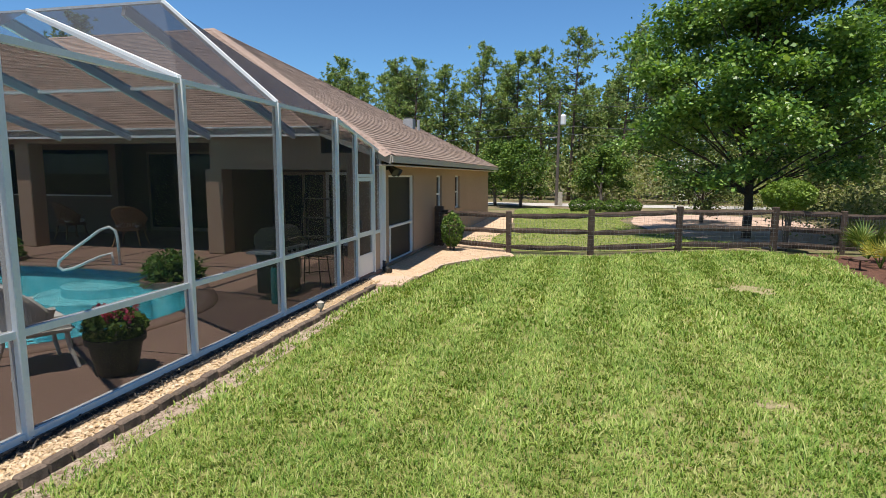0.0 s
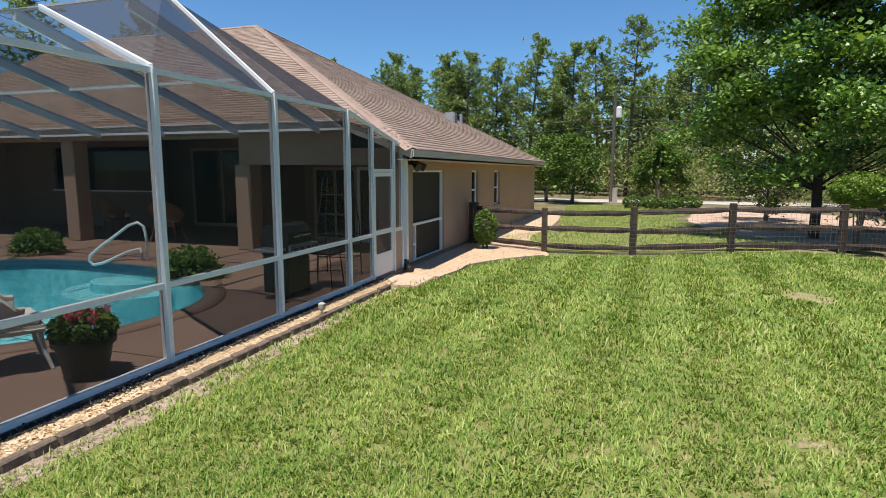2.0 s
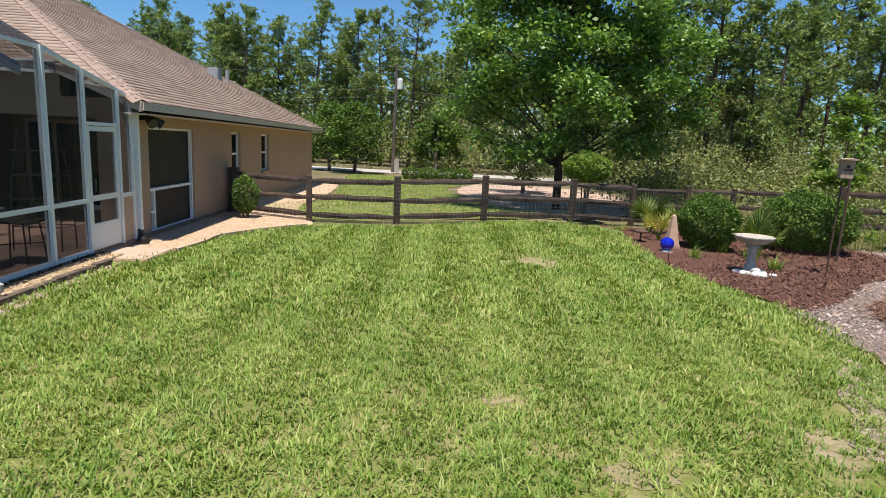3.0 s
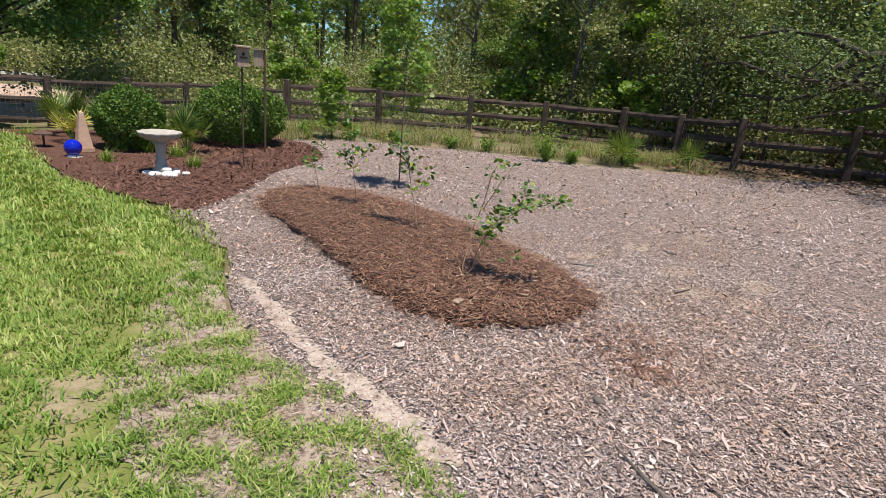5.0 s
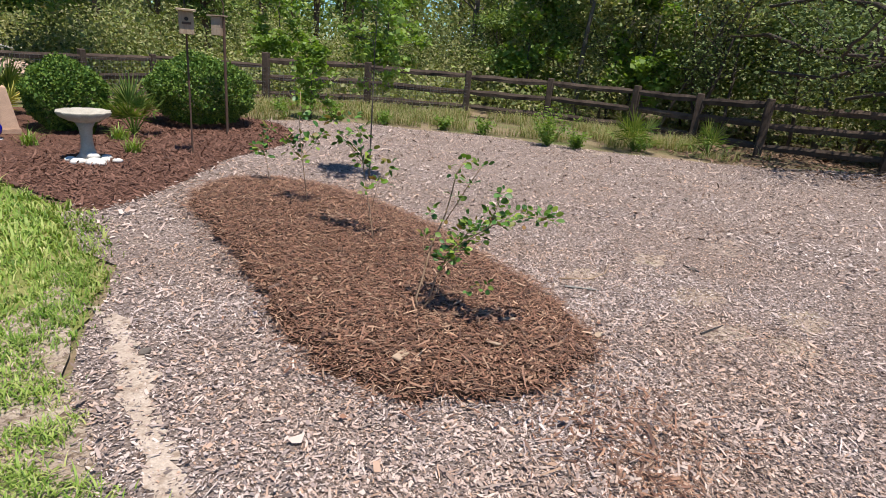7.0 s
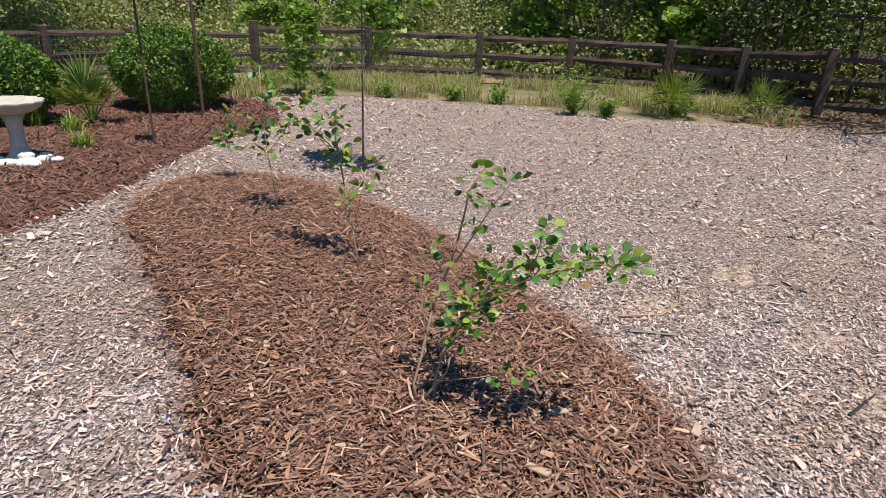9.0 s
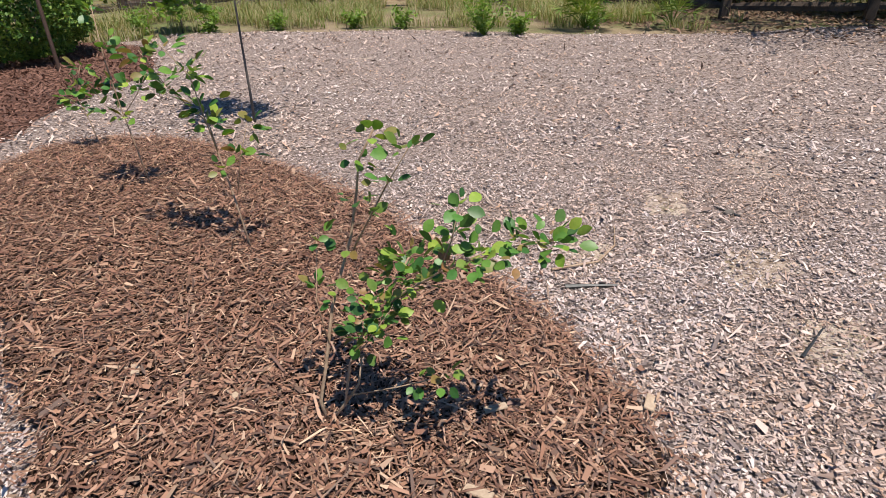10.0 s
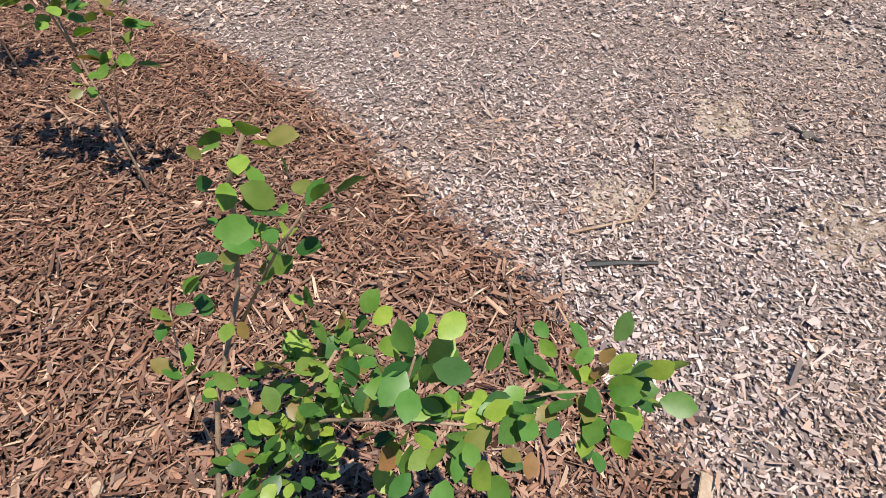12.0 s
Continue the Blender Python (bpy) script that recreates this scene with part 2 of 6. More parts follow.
M["needles"] = islands("pine_needles", [(0.06, 0.11, 0.032), (0.14, 0.215, 0.06), (0.245, 0.325, 0.095), (0.38, 0.43, 0.15)], 0.5, 0.3, 0.25)
M["maple"] = islands("maple_leaves", [(0.04, 0.095, 0.018), (0.095, 0.19, 0.034), (0.165, 0.285, 0.055), (0.30, 0.41, 0.10)], 0.42, 0.45, 0.28)
M["bushleaf"] = islands("hedge_leaves", [(0.028, 0.062, 0.012), (0.065, 0.13, 0.021), (0.115, 0.195, 0.031), (0.19, 0.255, 0.045)], 0.55, 0.22, 0.15)
M["topleaf"] = islands("light_green_leaves", [(0.12, 0.20, 0.026), (0.18, 0.27, 0.04), (0.25, 0.33, 0.06)], 0.5, 0.4, 0.3)
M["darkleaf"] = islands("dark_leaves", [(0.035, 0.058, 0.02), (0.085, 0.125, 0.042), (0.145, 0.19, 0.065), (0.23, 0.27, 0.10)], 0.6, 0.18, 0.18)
M["thicket"] = islands("thicket_leaves", [(0.09, 0.115, 0.04), (0.22, 0.25, 0.09), (0.34, 0.35, 0.145), (0.39, 0.34, 0.20), (0.26, 0.33, 0.09)], 0.6, 0.25, 0.28, (0.45, 0.55, 0.40), 0.35)
M["woodleaf"] = islands("woodland_leaves", [(0.06, 0.10, 0.025), (0.13, 0.20, 0.045), (0.21, 0.29, 0.07), (0.32, 0.37, 0.12)], 0.5, 0.25, 0.28)
M["saplingleaf"] = islands("sapling_leaves", [(0.11, 0.19, 0.03), (0.16, 0.26, 0.04), (0.22, 0.30, 0.06)], 0.5, 0.4, 0.4)
M["palm"] = islands("palm_fronds", [(0.06, 0.11, 0.022), (0.10, 0.165, 0.032), (0.155, 0.215, 0.045), (0.23, 0.25, 0.07)], 0.6, 0.2, 0.25)
M["yellowpalm"] = islands("yellow_fronds", [(0.55, 0.40, 0.07), (0.45, 0.40, 0.10), (0.30, 0.33, 0.08)], 0.5, 0.4, 0.3)
M["blueberry"] = islands("blueberry_leaves", [(0.03, 0.085, 0.026), (0.06, 0.15, 0.035), (0.095, 0.21, 0.045), (0.17, 0.28, 0.05), (0.30, 0.37, 0.06), (0.04, 0.10, 0.035), (0.12, 0.22, 0.04), (0.27, 0.13, 0.06)], 0.42, 0.3, 0.24, (0.62, 0.78, 0.5), 38.0)
M["fern"] = islands("fern_fronds", [(0.06, 0.12, 0.02), (0.11, 0.20, 0.035), (0.18, 0.27, 0.055)], 0.5, 0.4, 0.3)
M["petal"] = islands("pink_petals", [(0.45, 0.03, 0.13), (0.60, 0.08, 0.20), (0.65, 0.30, 0.28)], 0.6, 0.3, 0.3)
M["concrete"] = surface("cast_concrete", (0.45, 0.41, 0.35), (0.33, 0.30, 0.25), 6, 90, 0.9, 0.5)
M["whitestone"] = surface("white_stone", (0.72, 0.70, 0.66), (0.55, 0.52, 0.48), 9, 90, 0.85, 0.5)
M["terracotta"] = surface("sandy_terracotta", (0.55, 0.36, 0.25), (0.42, 0.27, 0.19), 8, 90, 0.85, 0.4)
M["edging"] = surface("weathered_edging_block", (0.085, 0.062, 0.048), (0.19, 0.14, 0.105), 9, 70, 0.95, 0.8, rand=0.3)
M["pad"] = surface("pink_concrete", (0.44, 0.31, 0.23), (0.50, 0.36, 0.27), 2, 90, 0.9, 0.4)
M["birdwood"] = surface("grey_cedar", (0.30, 0.21, 0.14), (0.42, 0.32, 0.23), 7, 60, 0.85, 0.5, stretch=(1, 1, 0.2))
M["polewood"] = surface("rust_pole", (0.07, 0.04, 0.03), (0.11, 0.065, 0.045), 9, 60, 0.8, 0.3)
# Near-black: real deck joints, and shade put into rooms and holes
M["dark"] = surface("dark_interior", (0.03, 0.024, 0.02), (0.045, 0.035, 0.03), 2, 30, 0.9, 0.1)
# Pale mottling puts the ripples' caustic light into the plaster colour
M["plaster"] = surface("plaster_with_caustics", (0.10, 0.58, 0.68), (0.55, 0.97, 1.0), 6.5, 22, 0.8, 0.1)
M["tile"] = surface("blue_pool_tile", (0.03, 0.10, 0.18), (0.07, 0.18, 0.26), 14, 40, 0.3, 0.1)
M["water"] = glassy("pool_water", (0.80, 0.98, 1.0), waves=0.9)
# Tint kept dark so that rooms behind the panes read as unlit
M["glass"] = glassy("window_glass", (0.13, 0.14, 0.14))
M["screen"] = screen_cloth("charcoal_screen", (0.003, 0.003, 0.0035), 0.40)
M["roofscreen"] = screen_cloth("roof_screen", (0.016, 0.0155, 0.019), 0.70)
M["thinscreen"] = screen_cloth("light_roof_screen", (0.035, 0.035, 0.04), 0.24)
M["slopescreen"] = screen_cloth("sloping_roof_screen", (0.018, 0.018, 0.02), 0.28)
M["porchscreen"] = screen_cloth("porch_screen", (0.02, 0.02, 0.02), 0.82)
M["shingle"] = islands("brown_shingles", [(0.27, 0.195, 0.155), (0.33, 0.245, 0.195), (0.38, 0.285, 0.23), (0.30, 0.21, 0.165)], 0.95, 0.2, patch=(0.85, 0.84, 0.83), patch_scale=0.4)
M["shinglecap"] = surface("ridge_shingles", (0.27, 0.195, 0.155), (0.33, 0.24, 0.195), 2, 60, 0.95, 0.5)
_m, _nt, _b = nodes_of("cobalt_glass_globe")
_b.inputs["Base Color"].default_value = (0.004, 0.012, 0.42, 1)
_b.inputs["Roughness"].default_value = 0.06
_b.inputs["Coat Weight"].default_value = 0.6
M["cobalt"] = _m
M["teal"] = surface("teal_plastic", (0.03, 0.20, 0.19), (0.04, 0.24, 0.22), 4, 40, 0.4, 0.05)
M["whitewall"] = surface("white_siding", (0.78, 0.78, 0.76), (0.70, 0.70, 0.68), 1, 20, 0.7, 0.1)

# ---- building helpers ----
from mathutils import geometry

rng = np.random.default_rng(7)


def thing(name, x, y, z, label, category, group="", kind="", rz=0.0):
    ob = new(name)
    ob.matrix_world = pose(x, y, z, 0, 0, rz)
    ob.empty_display_size = 0.2
    return tagged(ob, label, category, group, kind)


def part(name, bm, material, parent=None, label="", smooth=False):
    me = bpy.data.meshes.new(name)
    bm.to_mesh(me)
    bm.free()
    if smooth:
        me.shade_smooth()
    me.materials.append(material)
    ob = new(name, me)
    ob.parent = parent
    return tagged(ob, label)


def raw(name, verts, faces, material, parent=None, label="", smooth=False):
    """A mesh from arrays: verts n x 3, faces n x 3 or n x 4."""
    verts, faces = np.asarray(verts, np.float32), np.asarray(faces, np.int32)
    me = bpy.data.meshes.new(name)
    k = faces.shape[1]
    me.vertices.add(len(verts))
    me.vertices.foreach_set("co", verts.ravel())
    me.loops.add(faces.size)
    me.loops.foreach_set("vertex_index", faces.ravel())
    me.polygons.add(len(faces))
    me.polygons.foreach_set("loop_start", np.arange(0, faces.size, k, dtype=np.int32))
    me.polygons.foreach_set("loop_total", np.full(len(faces), k, np.int32))
    me.update(calc_edges=True)
    if smooth:
        me.shade_smooth()
    me.materials.append(material)
    ob = new(name, me)
    ob.parent = parent
    return tagged(ob, label)


def box(bm, x0, x1, y0, y1, z0, z1):
    v = [bm.verts.new((x, y, z)) for z in (z0, z1) for x, y in ((x0, y0), (x1, y0), (x1, y1), (x0, y1))]
    for f in ((3, 2, 1, 0), (4, 5, 6, 7), (0, 1, 5, 4), (1, 2, 6, 5), (2, 3, 7, 6), (3, 0, 4, 7)):
        bm.faces.new([v[i] for i in f])
    return v


def boxm(*a, bevel=0.0):
    bm = bmesh.new()
    box(bm, *a)
    if bevel:
        bmesh.ops.bevel(bm, geom=bm.edges[:], offset=bevel, segments=2, affect="EDGES")
    return bm


def beam(bm, p, q, w, h, up=(0, 0, 1)):
    """A square bar from p to q, w wide and h high."""
    p, q, up = Vector(p), Vector(q), Vector(up)
    d = (q - p).normalized()
    s = d.cross(up)
    if s.length < 1e-4:
        s = d.cross(Vector((0, 1, 0)))
    s.normalize()
    u = s.cross(d).normalized()
    v = [bm.verts.new(c + s * (a * w / 2) + u * (b * h / 2)) for c in (p, q) for a, b in ((-1, -1), (1, -1), (1, 1), (-1, 1))]
    for f in ((3, 2, 1, 0), (4, 5, 6, 7), (0, 1, 5, 4), (1, 2, 6, 5), (2, 3, 7, 6), (3, 0, 4, 7)):
        bm.faces.new([v[i] for i in f])


def beamm(p, q, w, h, up=(0, 0, 1)):
    bm = bmesh.new()
    beam(bm, p, q, w, h, up)
    return bm


def tube(bm, pts, radii, n=7, caps=True):
    """A round bar along points, with a radius at each."""
    pts = [Vector(p) for p in pts]
    rings = []
    for i, p in enumerate(pts):
        d = (pts[min(i + 1, len(pts) - 1)] - pts[max(i - 1, 0)]).normalized()
        a = d.cross(Vector((0.3, 0.9, 0.1)))
        if a.length < 0.05:
            a = d.cross(Vector((1, 0, 0)))
        a.normalize()
        b = d.cross(a)
        rings.append([bm.verts.new(p + (a * math.cos(2 * math.pi * k / n) + b * math.sin(2 * math.pi * k / n)) * radii[i]) for k in range(n)])
    for r, s in zip(rings, rings[1:]):
        for k in range(n):
            bm.faces.new((r[k], r[(k + 1) % n], s[(k + 1) % n], s[k]))
    if caps:
        bm.faces.new(rings[0][::-1])
        bm.faces.new(rings[-1])


def tubem(pts, radii, n=7):
    bm = bmesh.new()
    tube(bm, pts, radii if isinstance(radii, (list, tuple)) else [radii] * len(pts), n)
    return bm


def lathe(profile, n=20, wave=0.0, lobes=0):
    """A turned body from (radius, height) pairs; wave scallops the rim."""
    bm = bmesh.new()
    rings = []
    for i, (r, z) in enumerate(profile):
        ring = []
        for k in range(n):
            a = 2 * math.pi * k / n
            rr = r * (1 + (wave * math.cos(lobes * a) if lobes and r > 0.18 else 0))
            ring.append(bm.verts.new((rr * math.cos(a), rr * math.sin(a), z)))
        rings.append(ring)
    for r, s in zip(rings, rings[1:]):
        for k in range(n):
            bm.faces.new((r[k], r[(k + 1) % n], s[(k + 1) % n], s[k]))
    bm.faces.new(rings[0][::-1])
    bm.faces.new(rings[-1])
    return bm


def rise(x, y):
    """The ground's gentle swell towards the fence."""
    return 0.2 * np.exp(-((x - 3.9) / 2.6) ** 2 - ((y - 15.6) / 3.2) ** 2) + 0.36 * np.exp(-((x - 18.2) / 2.8) ** 2 - ((y - 1.5) / 5.0) ** 2)


def smooth_loop(pts, steps=6, closed=True, jag=0.0):
    """Catmull-Rom through points; jag roughens the line."""
    out, n = [], len(pts)
    for i in range(n if closed else n - 1):
        p0, p1, p2, p3 = (np.array(pts[j % n if closed else min(max(j, 0), n - 1)], float) for j in (i - 1, i, i + 1, i + 2))
        for k in range(steps):
            t = k / steps
            out.append(0.5 * (2 * p1 + (p2 - p0) * t + (2 * p0 - 5 * p1 + 4 * p2 - p3) * t * t + (3 * p1 - p0 - 3 * p2 + p3) * t ** 3))
    out = np.array(out)
    if jag:
        out = out + rng.normal(0, jag, out.shape)
    return out


def inside(poly, x, y):
    c = np.zeros(len(x), bool)
    j = len(poly) - 1
    for i in range(len(poly)):
        xi, yi, xj, yj = poly[i][0], poly[i][1], poly[j][0], poly[j][1]
        cross = ((yi > y) != (yj > y)) & (x < (xj - xi) * (y - yi) / (yj - yi + 1e-12) + xi)
        c ^= cross
        j = i
    return c


def sheet(name, poly, dz, material, label, category, step=0.6, height=None):
    """A thin layer of ground with a free outline, laid over the swell."""
    poly = np.asarray(poly)
    gx, gy = np.meshgrid(np.arange(poly[:, 0].min(), poly[:, 0].max(), step), np.arange(poly[:, 1].min(), poly[:, 1].max(), step))
    gx, gy = gx.ravel() + 0.013, gy.ravel() + 0.017
    ok = inside(poly, gx, gy)
    pts = [Vector(p) for p in poly] + [Vector((a, b)) for a, b in zip(gx[ok], gy[ok])]
    n = len(poly)
    co, _, fs, *_ = geometry.delaunay_2d_cdt(pts, [(i, (i + 1) % n) for i in range(n)], [], 1, 1e-4)
    co = np.array([(p.x, p.y) for p in co])
    z = rise(co[:, 0], co[:, 1]) + dz
    if height is not None:
        z = z + height(co[:, 0], co[:, 1])
    ob = raw(name, np.column_stack([co, z]), np.array([list(f)[:3] for f in fs]), material, smooth=True)
    return tagged(ob, label, category, kind="structure")


def spread(n, poly, rg=None):
    """n random places inside an outline."""
    rg = rg or rng
    poly = np.asarray(poly)
    lo, hi = poly.min(0), poly.max(0)
    xs, ys = [], []
    got = 0
    while got < n:
        p = rg.uniform(lo, hi, (n, 2))
        p = p[inside(poly, p[:, 0], p[:, 1])]
        xs.append(p)
        got += len(p)
    return np.concatenate(xs)[:n]


def flakes(name, pts, z, length, width, material, parent=None, tilt=0.35, label="", vary=0.4, heap=0.0):
    """Loose chips: thin slanting pieces of wood, one quad with a folded edge each."""
    n = len(pts)
    a = rng.uniform(0, 2 * np.pi, n)
    L = length * rng.lognormal(0, vary, n) / 2
    W = width * rng.lognormal(0, vary * 0.8, n) / 2
    u = np.column_stack([np.cos(a), np.sin(a), rng.normal(0, tilt, n)])
    v = np.column_stack([-np.sin(a), np.cos(a), rng.normal(0, tilt, n)])
    c = np.column_stack([pts, z + np.abs(u[:, 2]) * L + np.abs(v[:, 2]) * W + 0.002 + heap * rng.uniform(0, 1, n) ** 2])
    u, v = u * L[:, None], v * W[:, None]
    k1, k2, k3, k4 = (rng.uniform(0.25, 1.15, (n, 1)) for _ in range(4))
    V = np.stack([c - u * k2 - v * k1, c + u * k3 - v * k2, c + u * k1 + v * k4, c - u * k4 + v * k3], 1).reshape(-1, 3)
    ob = raw(name, V, np.arange(4 * n).reshape(-1, 4), material, parent, label)
    return ob


def blades(name, pts, z, height, width, material, lean=0.6, parent=None, push=None, lay=None):
    """Grass: bent pointed blades, which spread from the tuft (push) and lie along y as mown (lay)."""
    n = len(pts)
    a = rng.uniform(0, 2 * np.pi, n) if push is None else push + rng.normal(0, 0.8, n)
    if lay is not None:
        a = np.arctan2(np.sin(a) + 0.38 * lay, np.cos(a))
    h = height * rng.lognormal(0, 0.3, n)
    w = width * rng.lognormal(0, 0.2, n) / 2
    side = np.column_stack([-np.sin(a), np.cos(a), np.zeros(n)])
    ln = lean * rng.uniform(0.3, 1.5, n)
    out = np.column_stack([np.cos(a), np.sin(a), np.zeros(n)])
    b = np.column_stack([pts, z])
    up = np.array([0, 0, 1.0])
    m1 = b + out * (h * ln * 0.35)[:, None] + up * (h * 0.6)[:, None]
    tip = b + out * (h * ln)[:, None] + up * (h * rng.uniform(0.55, 1.0, n))[:, None]
    s = side * w[:, None]
    V = np.stack([b - s, b + s, m1 - s * 0.8, m1 + s * 0.8, tip], 1).reshape(-1, 3)
    k = np.arange(n)[:, None] * 5
    F = np.concatenate([k + [0, 1, 3], k + [0, 3, 2], k + [2, 3, 4]])
    return raw(name, V, F, material, parent)


def leaf_quads(c, size, aspect=0.55, droop=0.3, flat=0.0, rg=None):
    """Pointed leaves, two triangles each, at the centres c; flat lays them level."""
    rg = rg or rng
    n = len(c)
    d = rg.normal(0, 1, (n, 3))
    d[:, 2] = d[:, 2] * (1 - flat) - droop
    d /= np.linalg.norm(d, axis=1)[:, None]
    o = rg.normal(0, 1, (n, 3))
    if flat:
        o = o * (1 - flat) + np.cross(d, [0, 0, 1.0]) * flat * 1.5
    s = o - (o * d).sum(1)[:, None] * d
    s /= np.linalg.norm(s, axis=1)[:, None]
    L = size * rg.lognormal(0, 0.25, n)[:, None]
    V = np.stack([c - d * L * 0.5, c + s * L * aspect * 0.5, c + d * L * 0.5, c - s * L * aspect * 0.5], 1).reshape(-1, 3)
    return V, np.arange(4 * n).reshape(-1, 4)


# ---- ground ----
ax = np.concatenate([[-2500, -900, -350, -150, -90], np.arange(-60, 61, 2.0), [90, 150, 350, 900, 2500]])
gx, gy = np.meshgrid(ax, ax + 10)
nx = len(ax)
gi = (np.arange(nx - 1)[:, None] * nx + np.arange(nx - 1)[None, :]).ravel()
gz = rise(gx, gy) - 0.02
# the pool and the deck lie in a pit of the sheet
pit = (gx < -4.5) & (gx > -19) & (gy > -2) & (gy < 22)
gz = np.where(pit, -1.6, gz)
ground = raw("ground", np.column_stack([gx.ravel(), gy.ravel(), gz.ravel()]), np.column_stack([gi, gi + 1, gi + nx + 1, gi + nx]), M["field"])
tagged(ground, "sandy ground with dry grass and pine litter", "ground", kind="structure")

LAWN = smooth_loop([(-3.3, -9), (-3.28, 3), (-3.28, 6), (-3.3, 9.6), (-2.85, 10.7), (-2.75, 12.2), (-2.0, 13.4), (-1.3, 14.15), (0.4, 14.5), (2.6, 15.0), (4.6, 15.1), (5.55, 14.6), (5.4, 13), (5.35, 11), (5.75, 9.3), (5.95, 8.3), (5.65, 6.9), (5.3, 6.15), (4.85, 5.65), (4.4, 5.1), (4.2, 4.3), (3.95, 3.4), (3.4, 2.3), (3.0, 1.0), (2.8, -0.5), (3.0, -9)], 6, True, 0.035)
lawn = sheet("lawn", LAWN, 0.0, M["thatch"], "bright green mown lawn with thin sandy patches", "lawn", 0.5)
YARD = smooth_loop([(3.0, -9), (3.0, 1.4), (4.4, 3.4), (4.9, 4.4), (5.1, 5.6), (5.75, 7.0), (5.8, 8.6), (7.2, 10.2), (9.4, 12.2), (10.4, 13.8), (12.2, 13.9), (14.0, 12.0), (15.2, 10.6), (16.4, 7.6), (17.2, 5.6), (18.6, 2.8), (20, -9)], 5, True, 0.05)
yard = sheet("chip_yard", YARD, 0.004, M["chipbase"], "yard of grey weathered wood chips", "wood chips", 0.8)
BED = smooth_loop([(5.35, 15.2), (5.4, 12.8), (5.45, 10.9), (5.85, 9.3), (6.1, 8.6), (7.4, 9.5), (8.4, 10.5), (9.9, 11.4), (10.7, 12.6), (10.9, 14.0), (9.8, 15.5), (8.5, 16.3), (6.5, 15.8)], 5, True, 0.04)
bed = sheet("mulch_bed", BED, 0.010, M["bedbase"], "garden bed of dark reddish bark mulch", "mulch bed", 0.7)
OVAL = smooth_loop([(6.98, 8.5), (7.35, 9.0), (7.95, 9.2), (8.55, 8.75), (8.74, 7.65), (8.66, 6.6), (8.42, 5.55), (8.22, 4.8), (7.98, 4.2), (7.62, 3.86), (7.1, 3.82), (6.65, 4.02), (6.3, 4.4), (6.17, 4.85), (6.24, 5.35), (6.42, 6.1), (6.62, 7.0), (6.8, 7.9)], 5, True, 0.035)
OC, OA = np.array([7.5, 6.4]), radians(10)


def mound_height(x, y):
    dx, dy = x - OC[0], y - OC[1]
    u, v = dx * math.cos(OA) - dy * math.sin(OA), dx * math.sin(OA) + dy * math.cos(OA)
    return 0.10 * np.clip(1 - (u / 1.25) ** 2 - (v / 3.0) ** 2, 0, 1) ** 0.6


mound = sheet("mulch_mound", OVAL, 0.012, M["moundbase"], "long low mound of fresh brown bark mulch", "mulch bed", 0.25, mound_height)
TRACK = smooth_loop([(5.45, 6.3), (5.52, 5.9), (5.40, 5.3), (5.30, 4.9), (5.22, 4.4), (5.25, 4.0), (5.2, 3.6), (5.12, 3.2), (4.98, 3.4), (5.05, 3.9), (5.08, 4.3), (5.15, 4.8), (5.24, 5.3), (5.37, 5.8), (5.40, 6.2)], 9, True, 0.028)
sheet("sand_track", TRACK, 0.012, M["sand"], "bare strip of pale sand between lawn and chips", "sand", 0.4)
sheet("edge_sand", smooth_loop([(-3.45, -8), (-3.2, -8), (-3.16, 2), (-3.12, 5), (-3.2, 8), (-3.28, 9.9), (-3.45, 9.9)], 6, True, 0.02), 0.003, M["margin"], "narrow bare sandy strip beside the edging", "sand", 0.5)
APRON = smooth_loop([(5.6, 7.3), (5.3, 6.4), (5.1, 5.4), (5.0, 4.4), (5.0, 3.2), (4.2, 1.6), (2.7, 0.6), (3.1, 2.2), (3.7, 3.3), (3.9, 4.4), (4.3, 5.4), (5.0, 6.4)], 5, True, 0.05)
sheet("sand_margin", APRON, 0.0085, M["margin"], "trodden sandy margin with straggling grass", "sand", 0.5)
BARE = ((0.9, 3.45, 0.42, 0.2), (1.5, 2.7, 0.5, 0.16), (2.9, 11.0, 0.5, 0.32), (2.4, 4.6, 0.26, 0.14), (3.2, 3.7, 0.3, 0.2), (2.3, 2.5, 0.4, 0.2), (3.9, 5.0, 0.24, 0.3), (1.65, 5.6, 0.14, 0.1), (0.2, 3.0, 0.25, 0.1))
for cx, cy, rx, ry in BARE:
    ring = [(cx + rx * rng.uniform(0.6, 1.2) * math.cos(a), cy + ry * rng.uniform(0.6, 1.2) * math.sin(a)) for a in np.arange(0, 6.28, 0.52)]
    sheet("bare_patch", smooth_loop(ring, 4, True, 0.01), 0.004, M["drythatch"], "thin dry bare patch in the lawn", "sand", 0.2)
WORN = ((9.36, 3.87, 0.30, 0.2), (9.92, 4.58, 0.26, 0.18), (8.79, 3.45, 0.3, 0.18), (9.0, 3.02, 0.22, 0.16), (8.92, 4.72, 0.2, 0.16), (9.65, 3.1, 0.25, 0.18), (7.15, 9.6, 0.2, 0.14))
for cx, cy, rx, ry in WORN:
    ring = [(cx + rx * rng.uniform(0.55, 1.25) * math.cos(a), cy + ry * rng.uniform(0.55, 1.25) * math.sin(a)) for a in np.arange(0, 6.28, 0.45)]
    sheet("worn_patch", smooth_loop(ring, 4, True, 0.02), 0.0062, M["margin"], "worn sandy patch among the wood chips", "sand", 0.15)
